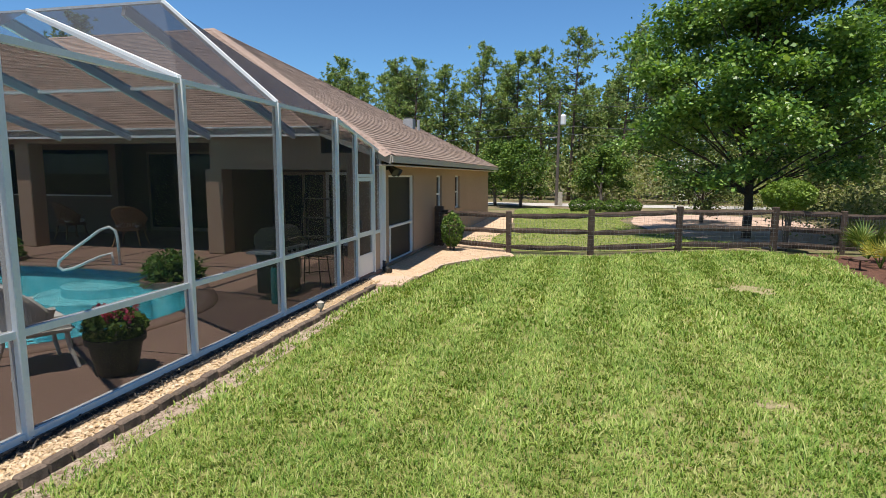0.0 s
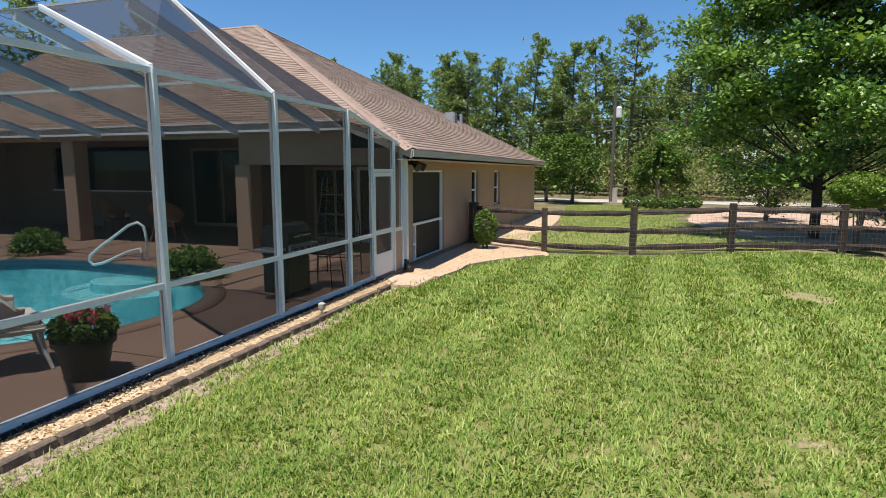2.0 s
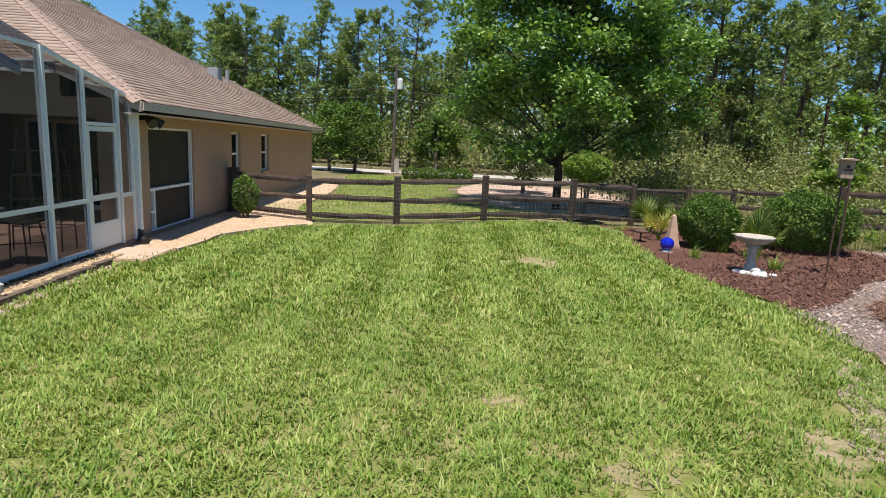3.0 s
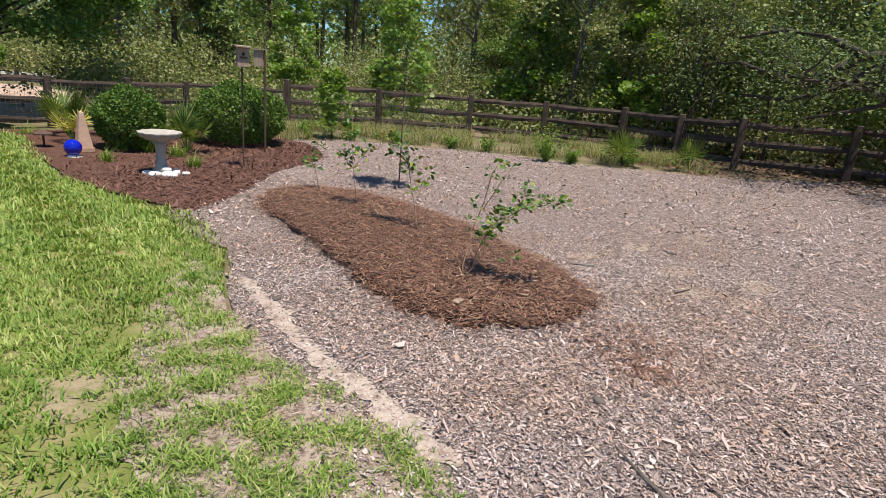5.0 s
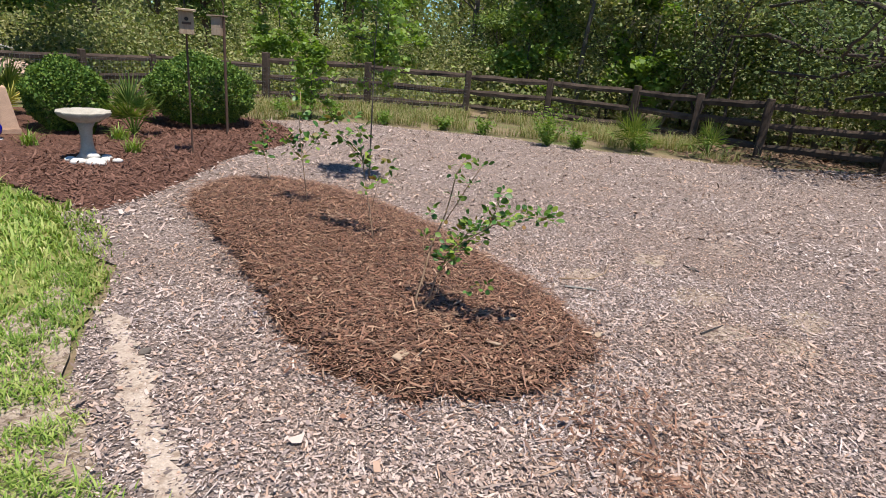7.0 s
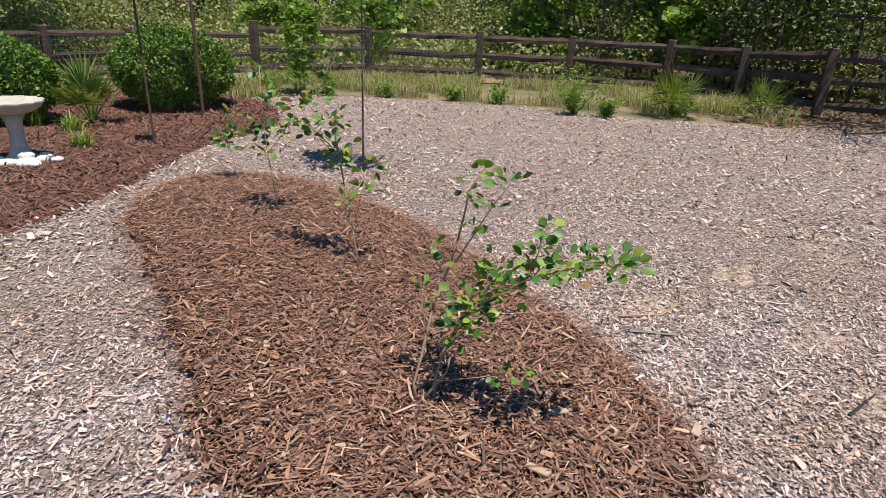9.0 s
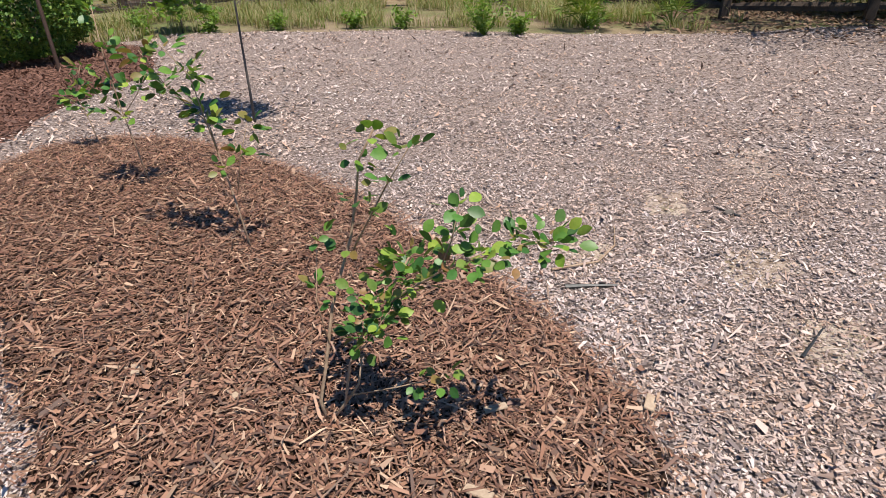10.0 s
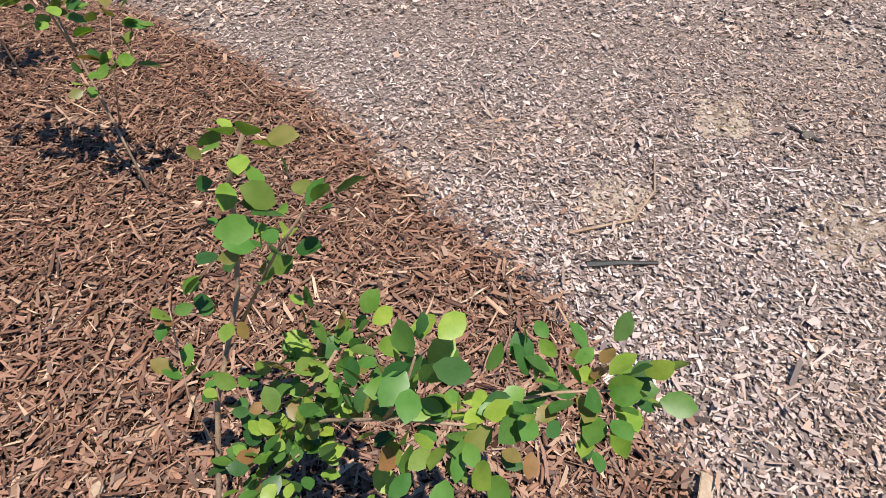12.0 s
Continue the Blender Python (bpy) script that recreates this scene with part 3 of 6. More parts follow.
# beyond the fence
FRONT = smooth_loop([(-3.4, 18), (-2.6, 16), (-1.2, 15.4), (2.0, 15.6), (4.5, 16.2), (4.2, 18.5), (3.2, 21), (2.2, 24.5), (2.2, 28), (3.2, 31), (2.6, 34.5), (-1, 35.5), (-3.2, 35), (-2.9, 30), (-2.4, 24), (-2.3, 20)], 4, True, 0.08)
sheet("front_lawn", FRONT, 0.0, M["thatch"], "mown front lawn beyond the fence", "lawn", 1.0)
sheet("gravel_drive", smooth_loop([(4.4, 16.4), (7.2, 19.0), (8.6, 22), (9.6, 26), (9.4, 30), (8, 31.5), (6, 32), (3.6, 31), (2.6, 27), (2.8, 23)], 4, True, 0.1), 0.004, M["drive"], "pinkish gravel drive beyond the fence", "driveway", 1.5)
sheet("road", [(-60, 41.5), (0.6, 38.6), (40, 37.6), (40, 41.2), (0.6, 42.4), (-60, 46)], 0.006, M["road"], "pale sunlit country road", "road", 6.0)
SIDEPATH = smooth_loop([(-3.88, 11.0), (-2.95, 10.7), (-2.85, 12.2), (-2.1, 13.5), (-1.45, 14.3), (-1.9, 15.6), (-2.5, 18), (-2.4, 22), (-2.9, 28), (-3.88, 28)], 5, True, 0.01)
sheet("side_path", SIDEPATH, 0.012, M["path"], "tan chip path along the house wall", "path", 0.6)

# ---- house ----
house = thing("house", -3.9, 11.2, 0, "tan stucco house with a brown shingle hip roof", "house")
WX = -3.9


def local(ob, parent):
    """Keep world coordinates in the mesh while the thing's base stands elsewhere."""
    ob.matrix_parent_inverse = parent.matrix_world.inverted()
    return ob


def hp(name, bm, material, label="", parent=None, smooth=False):
    ob = part(name, bm, material, None, label, smooth)
    ob.parent = parent or house
    if not parent:
        ob.matrix_parent_inverse = house.matrix_world.inverted()
    return ob


# side wall with a porch opening and two windows
T = 0.2
openings = [(11.95, 13.95, 0.06, 1.97), (16.35, 17.05, 0.88, 1.97), (19.0, 19.8, 0.88, 1.97)]
ys = [11.3] + [v for o in openings for v in o[:2]] + [26.6]
for i in range(0, len(ys), 2):
    hp("wall", boxm(WX - T, WX, ys[i], ys[i + 1], -0.05, 2.33), M["stucco"], "tan stucco side wall in shade")
for y0, y1, z0, z1 in openings:
    hp("lintel_wall", boxm(WX - T, WX, y0, y1, z1, 2.33), M["stucco"])
    hp("sill_wall", boxm(WX - T, WX, y0, y1, -0.05, z0), M["stucco"])
# porch side screen
fr = hp("porch_screen", boxm(WX - 0.12, WX - 0.11, 11.98, 13.92, 0.08, 1.95), M["porchscreen"], "dark insect screen of the porch")
bm = bmesh.new()
for a in ((11.95, 11.99, 0.06, 1.97), (13.91, 13.95, 0.06, 1.97), (11.95, 13.95, 1.93, 1.97), (11.95, 13.95, 0.06, 0.1), (11.99, 13.91, 0.82, 0.87), (12.18, 12.22, 0.1, 0.82), (11.99, 12.18, 0.42, 0.46)):
    box(bm, WX - 0.1, WX - 0.04, a[0], a[1], a[2], a[3])
fr2 = hp("screen_frame", bm, M["white"], "white aluminium screen frame")
for y0, y1, z0, z1 in openings[1:]:
    win = hp("window", boxm(WX - 0.11, WX - 0.10, y0 + 0.04, y1 - 0.04, z0 + 0.04, z1 - 0.04), M["glass"], "narrow single-hung window")
    bm = bmesh.new()
    for b in ((y0, y0 + 0.05, z0, z1), (y1 - 0.05, y1, z0, z1), (y0 + 0.05, y1 - 0.05, z1 - 0.05, z1), (y0 + 0.05, y1 - 0.05, z0, z0 + 0.05), (y0 + 0.05, y1 - 0.05, 1.40, 1.45)):
        box(bm, WX - 0.13, WX - 0.07, *b)
    hp("window_frame", bm, M["white"], "", win)
    hp("window_sill", boxm(WX - 0.02, WX + 0.05, y0 - 0.05, y1 + 0.05, z0 - 0.07, z0 - 0.002), M["stucco"], "", win)
    # A near-black panel takes the place of the unlit room
    hp("blind", boxm(WX - 0.19, WX - 0.18, y0 + 0.02, y1 - 0.02, z0, z1), M["dark"], "dark panel standing for the unlit room behind the glass", win)

# porch and lanai: columns, beams, back walls, ceiling, floor
for cx, lab in ((-8.32, ""), (-13.8, "")):
    hp("column", boxm(cx - 0.22, cx + 0.22, 12.3, 12.72, 0.09, 2.09 if cx > -9 else 2.72, bevel=0.015), M["stucco"], "square stucco column with its foot in sunlight")
hp("beam", boxm(-14.02, -7.98, 12.32, 12.7, 2.72, 3.2), M["stucco"])
hp("beam", boxm(-7.98, -5.6, 12.32, 12.6, 2.09, 3.1), M["stucco"])
hp("beam", boxm(-5.6, WX - 0.2, 12.32, 12.6, 2.09, 2.45), M["stucco"])
hp("beam", boxm(-8.42, -7.98, 12.33, 12.69, 2.09, 2.72), M["stucco"])
hp("pier", boxm(-5.0, WX - 0.2, 12.32, 12.6, 0.06, 2.09), M["stucco"])
hp("beam", boxm(-21, -14.03, 12.34, 12.6, 2.72, 3.2), M["stucco"])
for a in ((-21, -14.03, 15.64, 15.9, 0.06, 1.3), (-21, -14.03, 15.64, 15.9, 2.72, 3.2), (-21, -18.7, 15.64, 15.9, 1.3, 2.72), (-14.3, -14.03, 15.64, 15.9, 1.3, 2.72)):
    hp("wall", boxm(*a), M["lanai"], "stucco wall at the back of the lanai, darkened for shade")
hp("window", boxm(-18.7, -14.3, 15.74, 15.76, 1.3, 2.72), M["glass"], "wide dark window")
hp("window_sill", boxm(-18.75, -14.25, 15.58, 15.638, 1.26, 1.3), M["white"])
# These walls and ceilings carry the lanai's shade in their colour
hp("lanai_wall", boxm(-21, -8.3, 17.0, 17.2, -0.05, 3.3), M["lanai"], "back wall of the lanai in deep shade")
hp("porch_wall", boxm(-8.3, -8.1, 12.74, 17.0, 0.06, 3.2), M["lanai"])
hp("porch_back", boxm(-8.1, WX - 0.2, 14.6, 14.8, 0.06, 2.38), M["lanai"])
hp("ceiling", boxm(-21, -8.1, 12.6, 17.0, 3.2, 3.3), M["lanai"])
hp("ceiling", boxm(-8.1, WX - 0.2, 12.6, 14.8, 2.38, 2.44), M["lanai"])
hp("room_wall", boxm(-21.2, -21, 12.3, 26.6, -0.05, 3.0), M["stucco"])
hp("far_wall", boxm(-21, WX - 0.2, 26.4, 26.6, -0.05, 2.33), M["stucco"])


def glazed_door(x0, x1, y, z1, frame_mat, name="sliding_door"):
    d = hp(name, boxm(x0 + 0.05, x1 - 0.05, y - 0.03, y - 0.02, 0.14, z1 - 0.05), M["glass"], "glazed door in a pale frame")
    bm = bmesh.new()
    for a, b, c, e in ((x0, x0 + 0.08, 0.09, z1), (x1 - 0.08, x1, 0.09, z1), (x0 + 0.08, x1 - 0.08, z1 - 0.08, z1), (x0 + 0.08, x1 - 0.08, 0.09, 0.2), ((x0 + x1) / 2 - 0.03, (x0 + x1) / 2 + 0.03, 0.2, z1 - 0.08)):
        box(bm, a, b, y - 0.06, y - 0.005, c, e)
    hp("door_frame", bm, frame_mat, "", d)
    # Dark sheet behind the pane, added in place of a room's darkness
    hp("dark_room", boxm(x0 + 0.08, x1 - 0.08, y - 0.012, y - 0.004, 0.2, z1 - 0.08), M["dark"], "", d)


glazed_door(-18.1, -17.0, 17.0, 2.15, M["white"], "entry_door")
glazed_door(-14.0, -11.5, 17.0, 2.7, M["stucco"])
glazed_door(-11.5, -8.45, 17.0, 2.7, M["stucco"])
glazed_door(-7.8, -6.5, 14.6, 2.05, M["stucco"])
glazed_door(-6.5, -5.1, 14.6, 2.05, M["white"])
hp("ceiling_fan_light", lathe([(0.02, 0), (0.16, 0.03), (0.2, 0.12), (0.1, 0.16)]), M["cushion"]).matrix_basis = pose(-11.9, 14.6, 3.03)

# roof: hip planes laid with stepped shingle courses
EZ = 2.36
A, B, P, R = Vector((-3.52, 11.0, EZ)), Vector((-3.52, 26.95, EZ)), Vector((-12.6, 18.95, 7.05)), Vector((-21.5, 18.95, 7.05))
slope = (P.z - EZ) / (P.y - A.y)


def back_z(y):
    return EZ + (y - A.y) * slope


roof = hp("roof", bmesh.new(), M["shinglecap"], "brown architectural shingle hip roof")
LE = 12.15
bm = bmesh.new()
pts = [A, B, P, R, Vector((-21.5, LE, back_z(LE))), Vector((-5.6, LE, back_z(LE))), Vector((-21.5, 26.95, EZ))]
v = [bm.verts.new(p - Vector((0, 0, 0.03))) for p in pts]
bm.faces.new((v[0], v[1], v[2]))
bm.faces.new((v[0], v[2], v[3], v[4], v[5]))
bm.faces.new((v[1], v[6], v[3], v[2]))
hp("decking", bm, M["shinglecap"], "", roof)


def courses(origin, along, up, width, length, bounds, reach=0.145, tab=0.33):
    """Rows of overlapping shingle tabs on a plane, kept where bounds(u, v) holds."""
    nrm = along.cross(up).normalized()
    if nrm.z < 0:
        nrm = -nrm
    V, F = [], []
    for r in range(int(length / reach)):
        v0 = r * reach
        off = rng.uniform(0, tab)
        u = -off
        while u < width:
            w = tab * rng.uniform(0.7, 1.3)
            f0, f1 = 0.0, 1.0
            for _ in range(8):
                f0 += 0 if bounds(u + f0 * w, v0 + reach / 2) else 0.1
                f1 -= 0 if bounds(u + f1 * w, v0 + reach / 2) else 0.1
            u, w = u + f0 * w, (f1 - f0) * w
            if w > 0.02 and bounds(u, v0 + reach / 2) and bounds(u + w, v0 + reach / 2):
                lift = rng.uniform(0.008, 0.016)
                k = len(V)
                a = origin + along * u + up * v0
                b = origin + along * (u + w - 0.004) + up * v0
                V += [a, b, a + nrm * lift, b + nrm * lift, b + up * (reach * 1.05) + nrm * 0.002, a + up * (reach * 1.05) + nrm * 0.002]
                F += [(k, k + 1, k + 3, k + 2), (k + 2, k + 3, k + 4, k + 5)]
            u += max(w, 0.05)
    return V, F


upE = (P - (A + B) / 2)
lenE = upE.length
upE.normalize()
half = (B.y - A.y) / 2
V1, F1 = courses(A, Vector((0, 1, 0)), upE, 2 * half, lenE, lambda u, w: abs(u - half) < half * (1 - w / lenE) + 0.05)
upS = Vector((0, P.y - A.y, P.z - A.z))
lenS = upS.length
upS.normalize()
cut = (LE - A.y) / upS.y
V2, F2 = courses(Vector((-21.5, A.y, A.z)), Vector((1, 0, 0)), upS, 18.0, lenS, lambda u, w: u < (17.98 - 9.08 * w / lenS) + 0.05 and (w > cut or u > 15.9 + 2.0 * (1 - w / cut)))
k = len(V1)
sh = raw("shingles", V1 + V2, F1 + [tuple(i + k for i in f) for f in F2], M["shingle"])
tagged(sh, kind="stuff")
sh.parent = roof
slopeE = (P.z - EZ) / (A.x - P.x)


def roof_z(x, y):
    return EZ + min((A.x - x) * slopeE, (y - A.y) * slope, (B.y - y) * slope)


bm = bmesh.new()
for p, q in ((A, P), (B, P), (P, R)):
    n = int((q - p).length / 0.25)
    d = (q - p).normalized()
    side = Vector((d.y, -d.x, 0)).normalized() * 0.15
    for i in range(n):
        rows_ = []
        for f, up_ in ((i / n, 0.030), ((i + 1.1) / n, 0.022)):
            c = p.lerp(q, f)
            row = []
            for k_ in (-1, 0, 1):
                g = c + side * k_
                row.append(bm.verts.new((g.x, g.y, roof_z(g.x, g.y) + up_)))
            rows_.append(row)
        for k_ in (0, 1):
            bm.faces.new((rows_[0][k_], rows_[0][k_ + 1], rows_[1][k_ + 1], rows_[1][k_]))
hp("ridge_cap", bm, M["shinglecap"], "", roof)
bm = bmesh.new()
beam(bm, A + Vector((0.02, -0.02, -0.075)), B + Vector((0.02, 0, -0.075)), 0.03, 0.13)
beam(bm, (-5.6, LE - 0.02, back_z(LE) - 0.1), (-21.5, LE - 0.02, back_z(LE) - 0.1), 0.03, 0.16)
beam(bm, A + Vector((0, -0.02, -0.09)), (-5.6, LE - 0.02, back_z(LE) - 0.1), 0.03, 0.16)
hp("fascia", bm, M["fascia"], "tan painted fascia", roof)
hp("soffit", boxm(-3.9, -3.53, 11.05, 26.9, EZ - 0.2, EZ - 0.18), M["fascia"], "", roof)
bm = bmesh.new()
beam(bm, (-5.5, LE - 0.08, back_z(LE) - 0.20), (-21.5, LE - 0.08, back_z(LE) - 0.20), 0.10, 0.05)
beam(bm, (-5.5, LE - 0.08, back_z(LE) - 0.02), (-21.5, LE - 0.08, back_z(LE) - 0.02), 0.10, 0.03)
hp("gutter", bm, M["white"], "white gutter above the lanai")
hp("vent_pipe", tubem([(-6.3, 23.2, 3.6), (-6.3, 23.2, 4.2)], [0.06, 0.06], 8), M["greysteel"], "grey vent pipe", roof)
hp("roof_vent", boxm(-6.6, -6.2, 22.0, 22.4, 3.7, 4.15, bevel=0.03), M["greysteel"], "grey roof vent", roof)
# downspout and wall floodlight
bm = bmesh.new()
beam(bm, (-3.82, 11.36, 2.2), (-3.82, 11.36, 0.2), 0.09, 0.07)
hp("downspout", bm, M["white"], "white downspout")
hp("downspout_boot", tubem([(-3.82, 11.36, 0.22), (-3.8, 11.3, 0.1), (-3.62, 11.15, 0.06)], [0.055, 0.06, 0.065]), M["black"], "black corrugated outlet")
fl = thing("floodlight", -3.9, 11.75, 2.16, "black twin-head floodlight under the eave", "wall lamp")
fl.scale = (1.6, 1.6, 1.6)
part("mount", boxm(0, 0.06, -0.06, 0.06, -0.05, 0.05), M["black"], fl)
for s in (-1, 1):
    part("lamp_head", tubem([(0.05, s * 0.04, 0), (0.1, s * 0.07, -0.04), (0.17, s * 0.11, -0.09)], [0.02, 0.035, 0.055], 10), M["black"], fl)

# ---- pool deck and pool ----
POOL = smooth_loop([(-5.28, 6.6), (-5.4, 7.5), (-6.1, 8.4), (-7.6, 9.55), (-9.8, 9.95), (-12, 9.7), (-13.2, 8), (-12.5, 5.5), (-10.5, 3.8), (-8, 3.5), (-6.4, 4.6), (-5.5, 5.7)], 6)
outer = [(-21, -6), (-3.85, -6), (-3.85, 17), (-21, 17)]
allp = [Vector(p) for p in outer] + [Vector(p) for p in POOL]
m_ = len(POOL)
edges = [(i, (i + 1) % 4) for i in range(4)] + [(4 + i, 4 + (i + 1) % m_) for i in range(m_)]
co, _, fs, *_ = geometry.delaunay_2d_cdt(allp, edges, [], 1, 1e-4)
co = np.array([(p.x, p.y) for p in co])
tri = np.array([list(f)[:3] for f in fs])
mid = co[tri].mean(1)
tri = tri[~inside(POOL, mid[:, 0], mid[:, 1])]
deck = raw("pool_deck", np.column_stack([co, np.full(len(co), 0.085)]), tri, M["deck"])
tagged(deck, "brown coated concrete pool deck with dark joints", "deck", kind="structure")
part("slab_edge", boxm(-3.9, -3.80, -6, 11.25, -0.1, 0.083), M["deck"], deck)
bm = bmesh.new()
for y in (-2.2, 1.6, 5.4, 11.0):
    box(bm, -21 if y > 10 else -8, -3.95, y, y + 0.012, 0.085, 0.088)
for x in (-12, -16):
    box(bm, x, x + 0.012, 10.3, 17, 0.085, 0.088)
part("joint", bm, M["dark"], deck)
n = m_
inn = POOL
V = np.concatenate([np.column_stack([inn, np.full(n, z)]) for z in (0.088, -0.02, -0.17, -1.2)])
cen = POOL.mean(0)
k = np.arange(n)
F = np.column_stack([k, (k + 1) % n, n + (k + 1) % n, n + k])
pool = thing("swimming_pool", cen[0], cen[1], 0.085, "freeform swimming pool with turquoise water", "pool")


def pl(ob):
    ob.parent = pool
    ob.matrix_parent_inverse = pool.matrix_world.inverted()
    return ob


pl(raw("tile_band", V, np.concatenate([F, F + n]), M["tile"], label="dark blue waterline tile"))
V2 = np.concatenate([V[2 * n:], [[cen[0], cen[1], -1.2]]])
basin = pl(raw("basin", V2, F, M["plaster"]))
pl(raw("floor", np.concatenate([V[3 * n:], [[cen[0], cen[1], -1.2]]]), np.column_stack([k, (k + 1) % n, np.full(n, n)]), M["plaster"]))
water = pl(raw("water", np.concatenate([np.column_stack([POOL, np.full(n, -0.06)]), [[cen[0], cen[1], -0.06]]]), np.column_stack([k, (k + 1) % n, np.full(n, n)]), M["water"], label="rippled turquoise water"))
water.visible_shadow = False
cop = POOL + (POOL - cen) / np.linalg.norm(POOL - cen, axis=1)[:, None] * 0.28
Vc = np.concatenate([np.column_stack([POOL * 0.985 + cen * 0.015, np.full(n, 0.105)]), np.column_stack([cop, np.full(n, 0.105)]), np.column_stack([cop, np.full(n, 0.08)]), np.column_stack([POOL * 0.985 + cen * 0.015, np.full(n, 0.05)])])
pl(raw("coping", Vc, np.concatenate([np.column_stack([k, (k + 1) % n, n + (k + 1) % n, n + k]), np.column_stack([n + k, n + (k + 1) % n, 2 * n + (k + 1) % n, 2 * n + k]), np.column_stack([3 * n + k, 3 * n + (k + 1) % n, (k + 1) % n, k])]), M["deck"]))
for i, (r, z) in enumerate(((1.3, -0.42), (0.8, -0.24))):
    bm = bmesh.new()
    tube(bm, [(-9.3, 10.0, -1.2), (-9.3, 10.0, z)], [r, r], 28)
    s = part("pool_step", bm, M["plaster"], None, "curved entry step under water")
    pl(s)

# ---- screen enclosure ----
cage = thing("pool_cage", -3.85, 3.45, 0.085, "white aluminium pool cage with charcoal insect screen", "pool enclosure")
CX, TOP, SILL = -3.85, 2.89, 0.085


def cp(name, bm, material, label="", parent=None):
    ob = part(name, bm, material, None, label)
    ob.parent = parent or cage
    if not parent:
        ob.matrix_parent_inverse = cage.matrix_world.inverted()
    return ob


post_y = [-4.05, -2.15, -0.3, 1.58, 3.45, 5.32, 7.19, 9.07]
for y in post_y:
    cp("post", boxm(CX - 0.05, CX + 0.05, y - 0.028, y + 0.028, SILL, TOP, bevel=0.004), M["white"])
cp("post", boxm(CX - 0.04, CX + 0.04, 9.90, 9.95, SILL, 2.70), M["white"])
cp("post", boxm(CX - 0.04, CX + 0.04, 10.80, 10.85, SILL, 2.50), M["white"])
cp("post", boxm(CX - 0.04, CX + 0.04, 11.20, 11.25, SILL, 2.42), M["white"])
cp("sill_rail", boxm(CX - 0.035, CX + 0.035, -6, 9.90, SILL, SILL + 0.05), M["white"])
for a, b in zip(post_y, post_y[1:]):
    cp("chair_rail", boxm(CX - 0.03, CX + 0.03, a + 0.03, b - 0.03, 0.83, 0.885), M["white"])
    for z0, z1 in ((SILL + 0.05, 0.83), (0.885, TOP - 0.05)):
        cp("screen_panel", boxm(CX - 0.002, CX + 0.002, a + 0.03, b - 0.03, z0, z1), M["screen"])
cp("chair_rail", boxm(CX - 0.03, CX + 0.03, 9.1, 9.9, 0.83, 0.885), M["white"])
cp("chair_rail", boxm(CX - 0.03, CX + 0.03, 10.85, 11.2, 0.83, 0.885), M["white"])
cp("screen_panel", boxm(CX - 0.002, CX + 0.002, 9.1, 9.9, 0.89, 2.70), M["screen"])
cp("screen_panel", boxm(CX - 0.002, CX + 0.002, 9.1, 9.9, 0.14, 0.83), M["screen"])
cp("screen_panel", boxm(CX - 0.002, CX + 0.002, 9.95, 10.8, 1.98, 2.52), M["screen"])
cp("screen_panel", boxm(CX - 0.002, CX + 0.002, 10.85, 11.2, 0.89, 2.42), M["screen"])
cp("kick_panel", boxm(CX - 0.01, CX + 0.01, 10.85, 11.2, 0.09, 0.83), M["soffit"])
bm = bmesh.new()
beam(bm, (CX, -6, TOP - 0.02), (CX, 9.07, TOP - 0.02), 0.06, 0.05)
beam(bm, (CX, 9.07, TOP - 0.02), (CX, 11.25, 2.42), 0.06, 0.05)
cp("eave_beam", bm, M["white"])
# door
door = cp("screen_door", boxm(CX - 0.02, CX + 0.02, 9.97, 10.78, 0.11, 0.50, bevel=0.006), M["white"], "white screen door with a solid kick plate, closed")
bm = bmesh.new()
for a in ((9.96, 10.03, 0.5, 1.93), (10.72, 10.79, 0.5, 1.93), (10.03, 10.72, 1.86, 1.93), (10.03, 10.72, 0.84, 0.92)):
    box(bm, CX - 0.025, CX + 0.025, *a)
cp("door_frame", bm, M["white"], "", door)
cp("head_rail", boxm(CX - 0.035, CX + 0.035, 9.95, 10.8, 1.94, 1.99), M["white"])
cp("door_screen", boxm(CX - 0.002, CX + 0.002, 10.03, 10.72, 0.92, 1.86), M["screen"], "", door)
cp("door_screen", boxm(CX - 0.002, CX + 0.002, 10.03, 10.72, 0.5, 0.84), M["screen"], "", door)
cp("handle", boxm(CX + 0.025, CX + 0.06, 10.06, 10.09, 1.0, 1.16, bevel=0.005), M["black"], "black door handle", door)
# roof of the cage: a ridge along the house, hip rafters to the posts
RY, RZ = 7.25, 4.25
ridge_x = [-5.5, -7.7, -9.9, -12.1, -14.3, -16.5]
cp("ridge_beam", beamm((ridge_x[0], RY, RZ), (ridge_x[-1] - 4, RY, RZ), 0.035, 0.04), M["greysteel"])
fan = [7.19, 5.32, 3.45, 1.58, -0.3, -2.15]
for x, y in zip(ridge_x, fan):
    cp("hip_rafter", beamm((x, RY, RZ), (CX, y, TOP), 0.04, 0.08), M["white"])
GZ = back_z(LE) - 0.2
for x in (-6.1, -8.2, -10.3, -12.3, -14.4, -16.5):
    cp("rafter", beamm((x, RY, RZ - 0.06), (x, LE - 0.1, GZ), 0.06, 0.18), M["white"])
py = RY + (LE - RY) * 0.5
cp("purlin", beamm((-6.1, py, (RZ + GZ) / 2), (-20, py, (RZ + GZ) / 2), 0.06, 0.06), M["white"])


def panel(*pts):
    bm = bmesh.new()
    vs = [bm.verts.new(p) for p in pts]
    bm.faces.new(vs)
    return bm


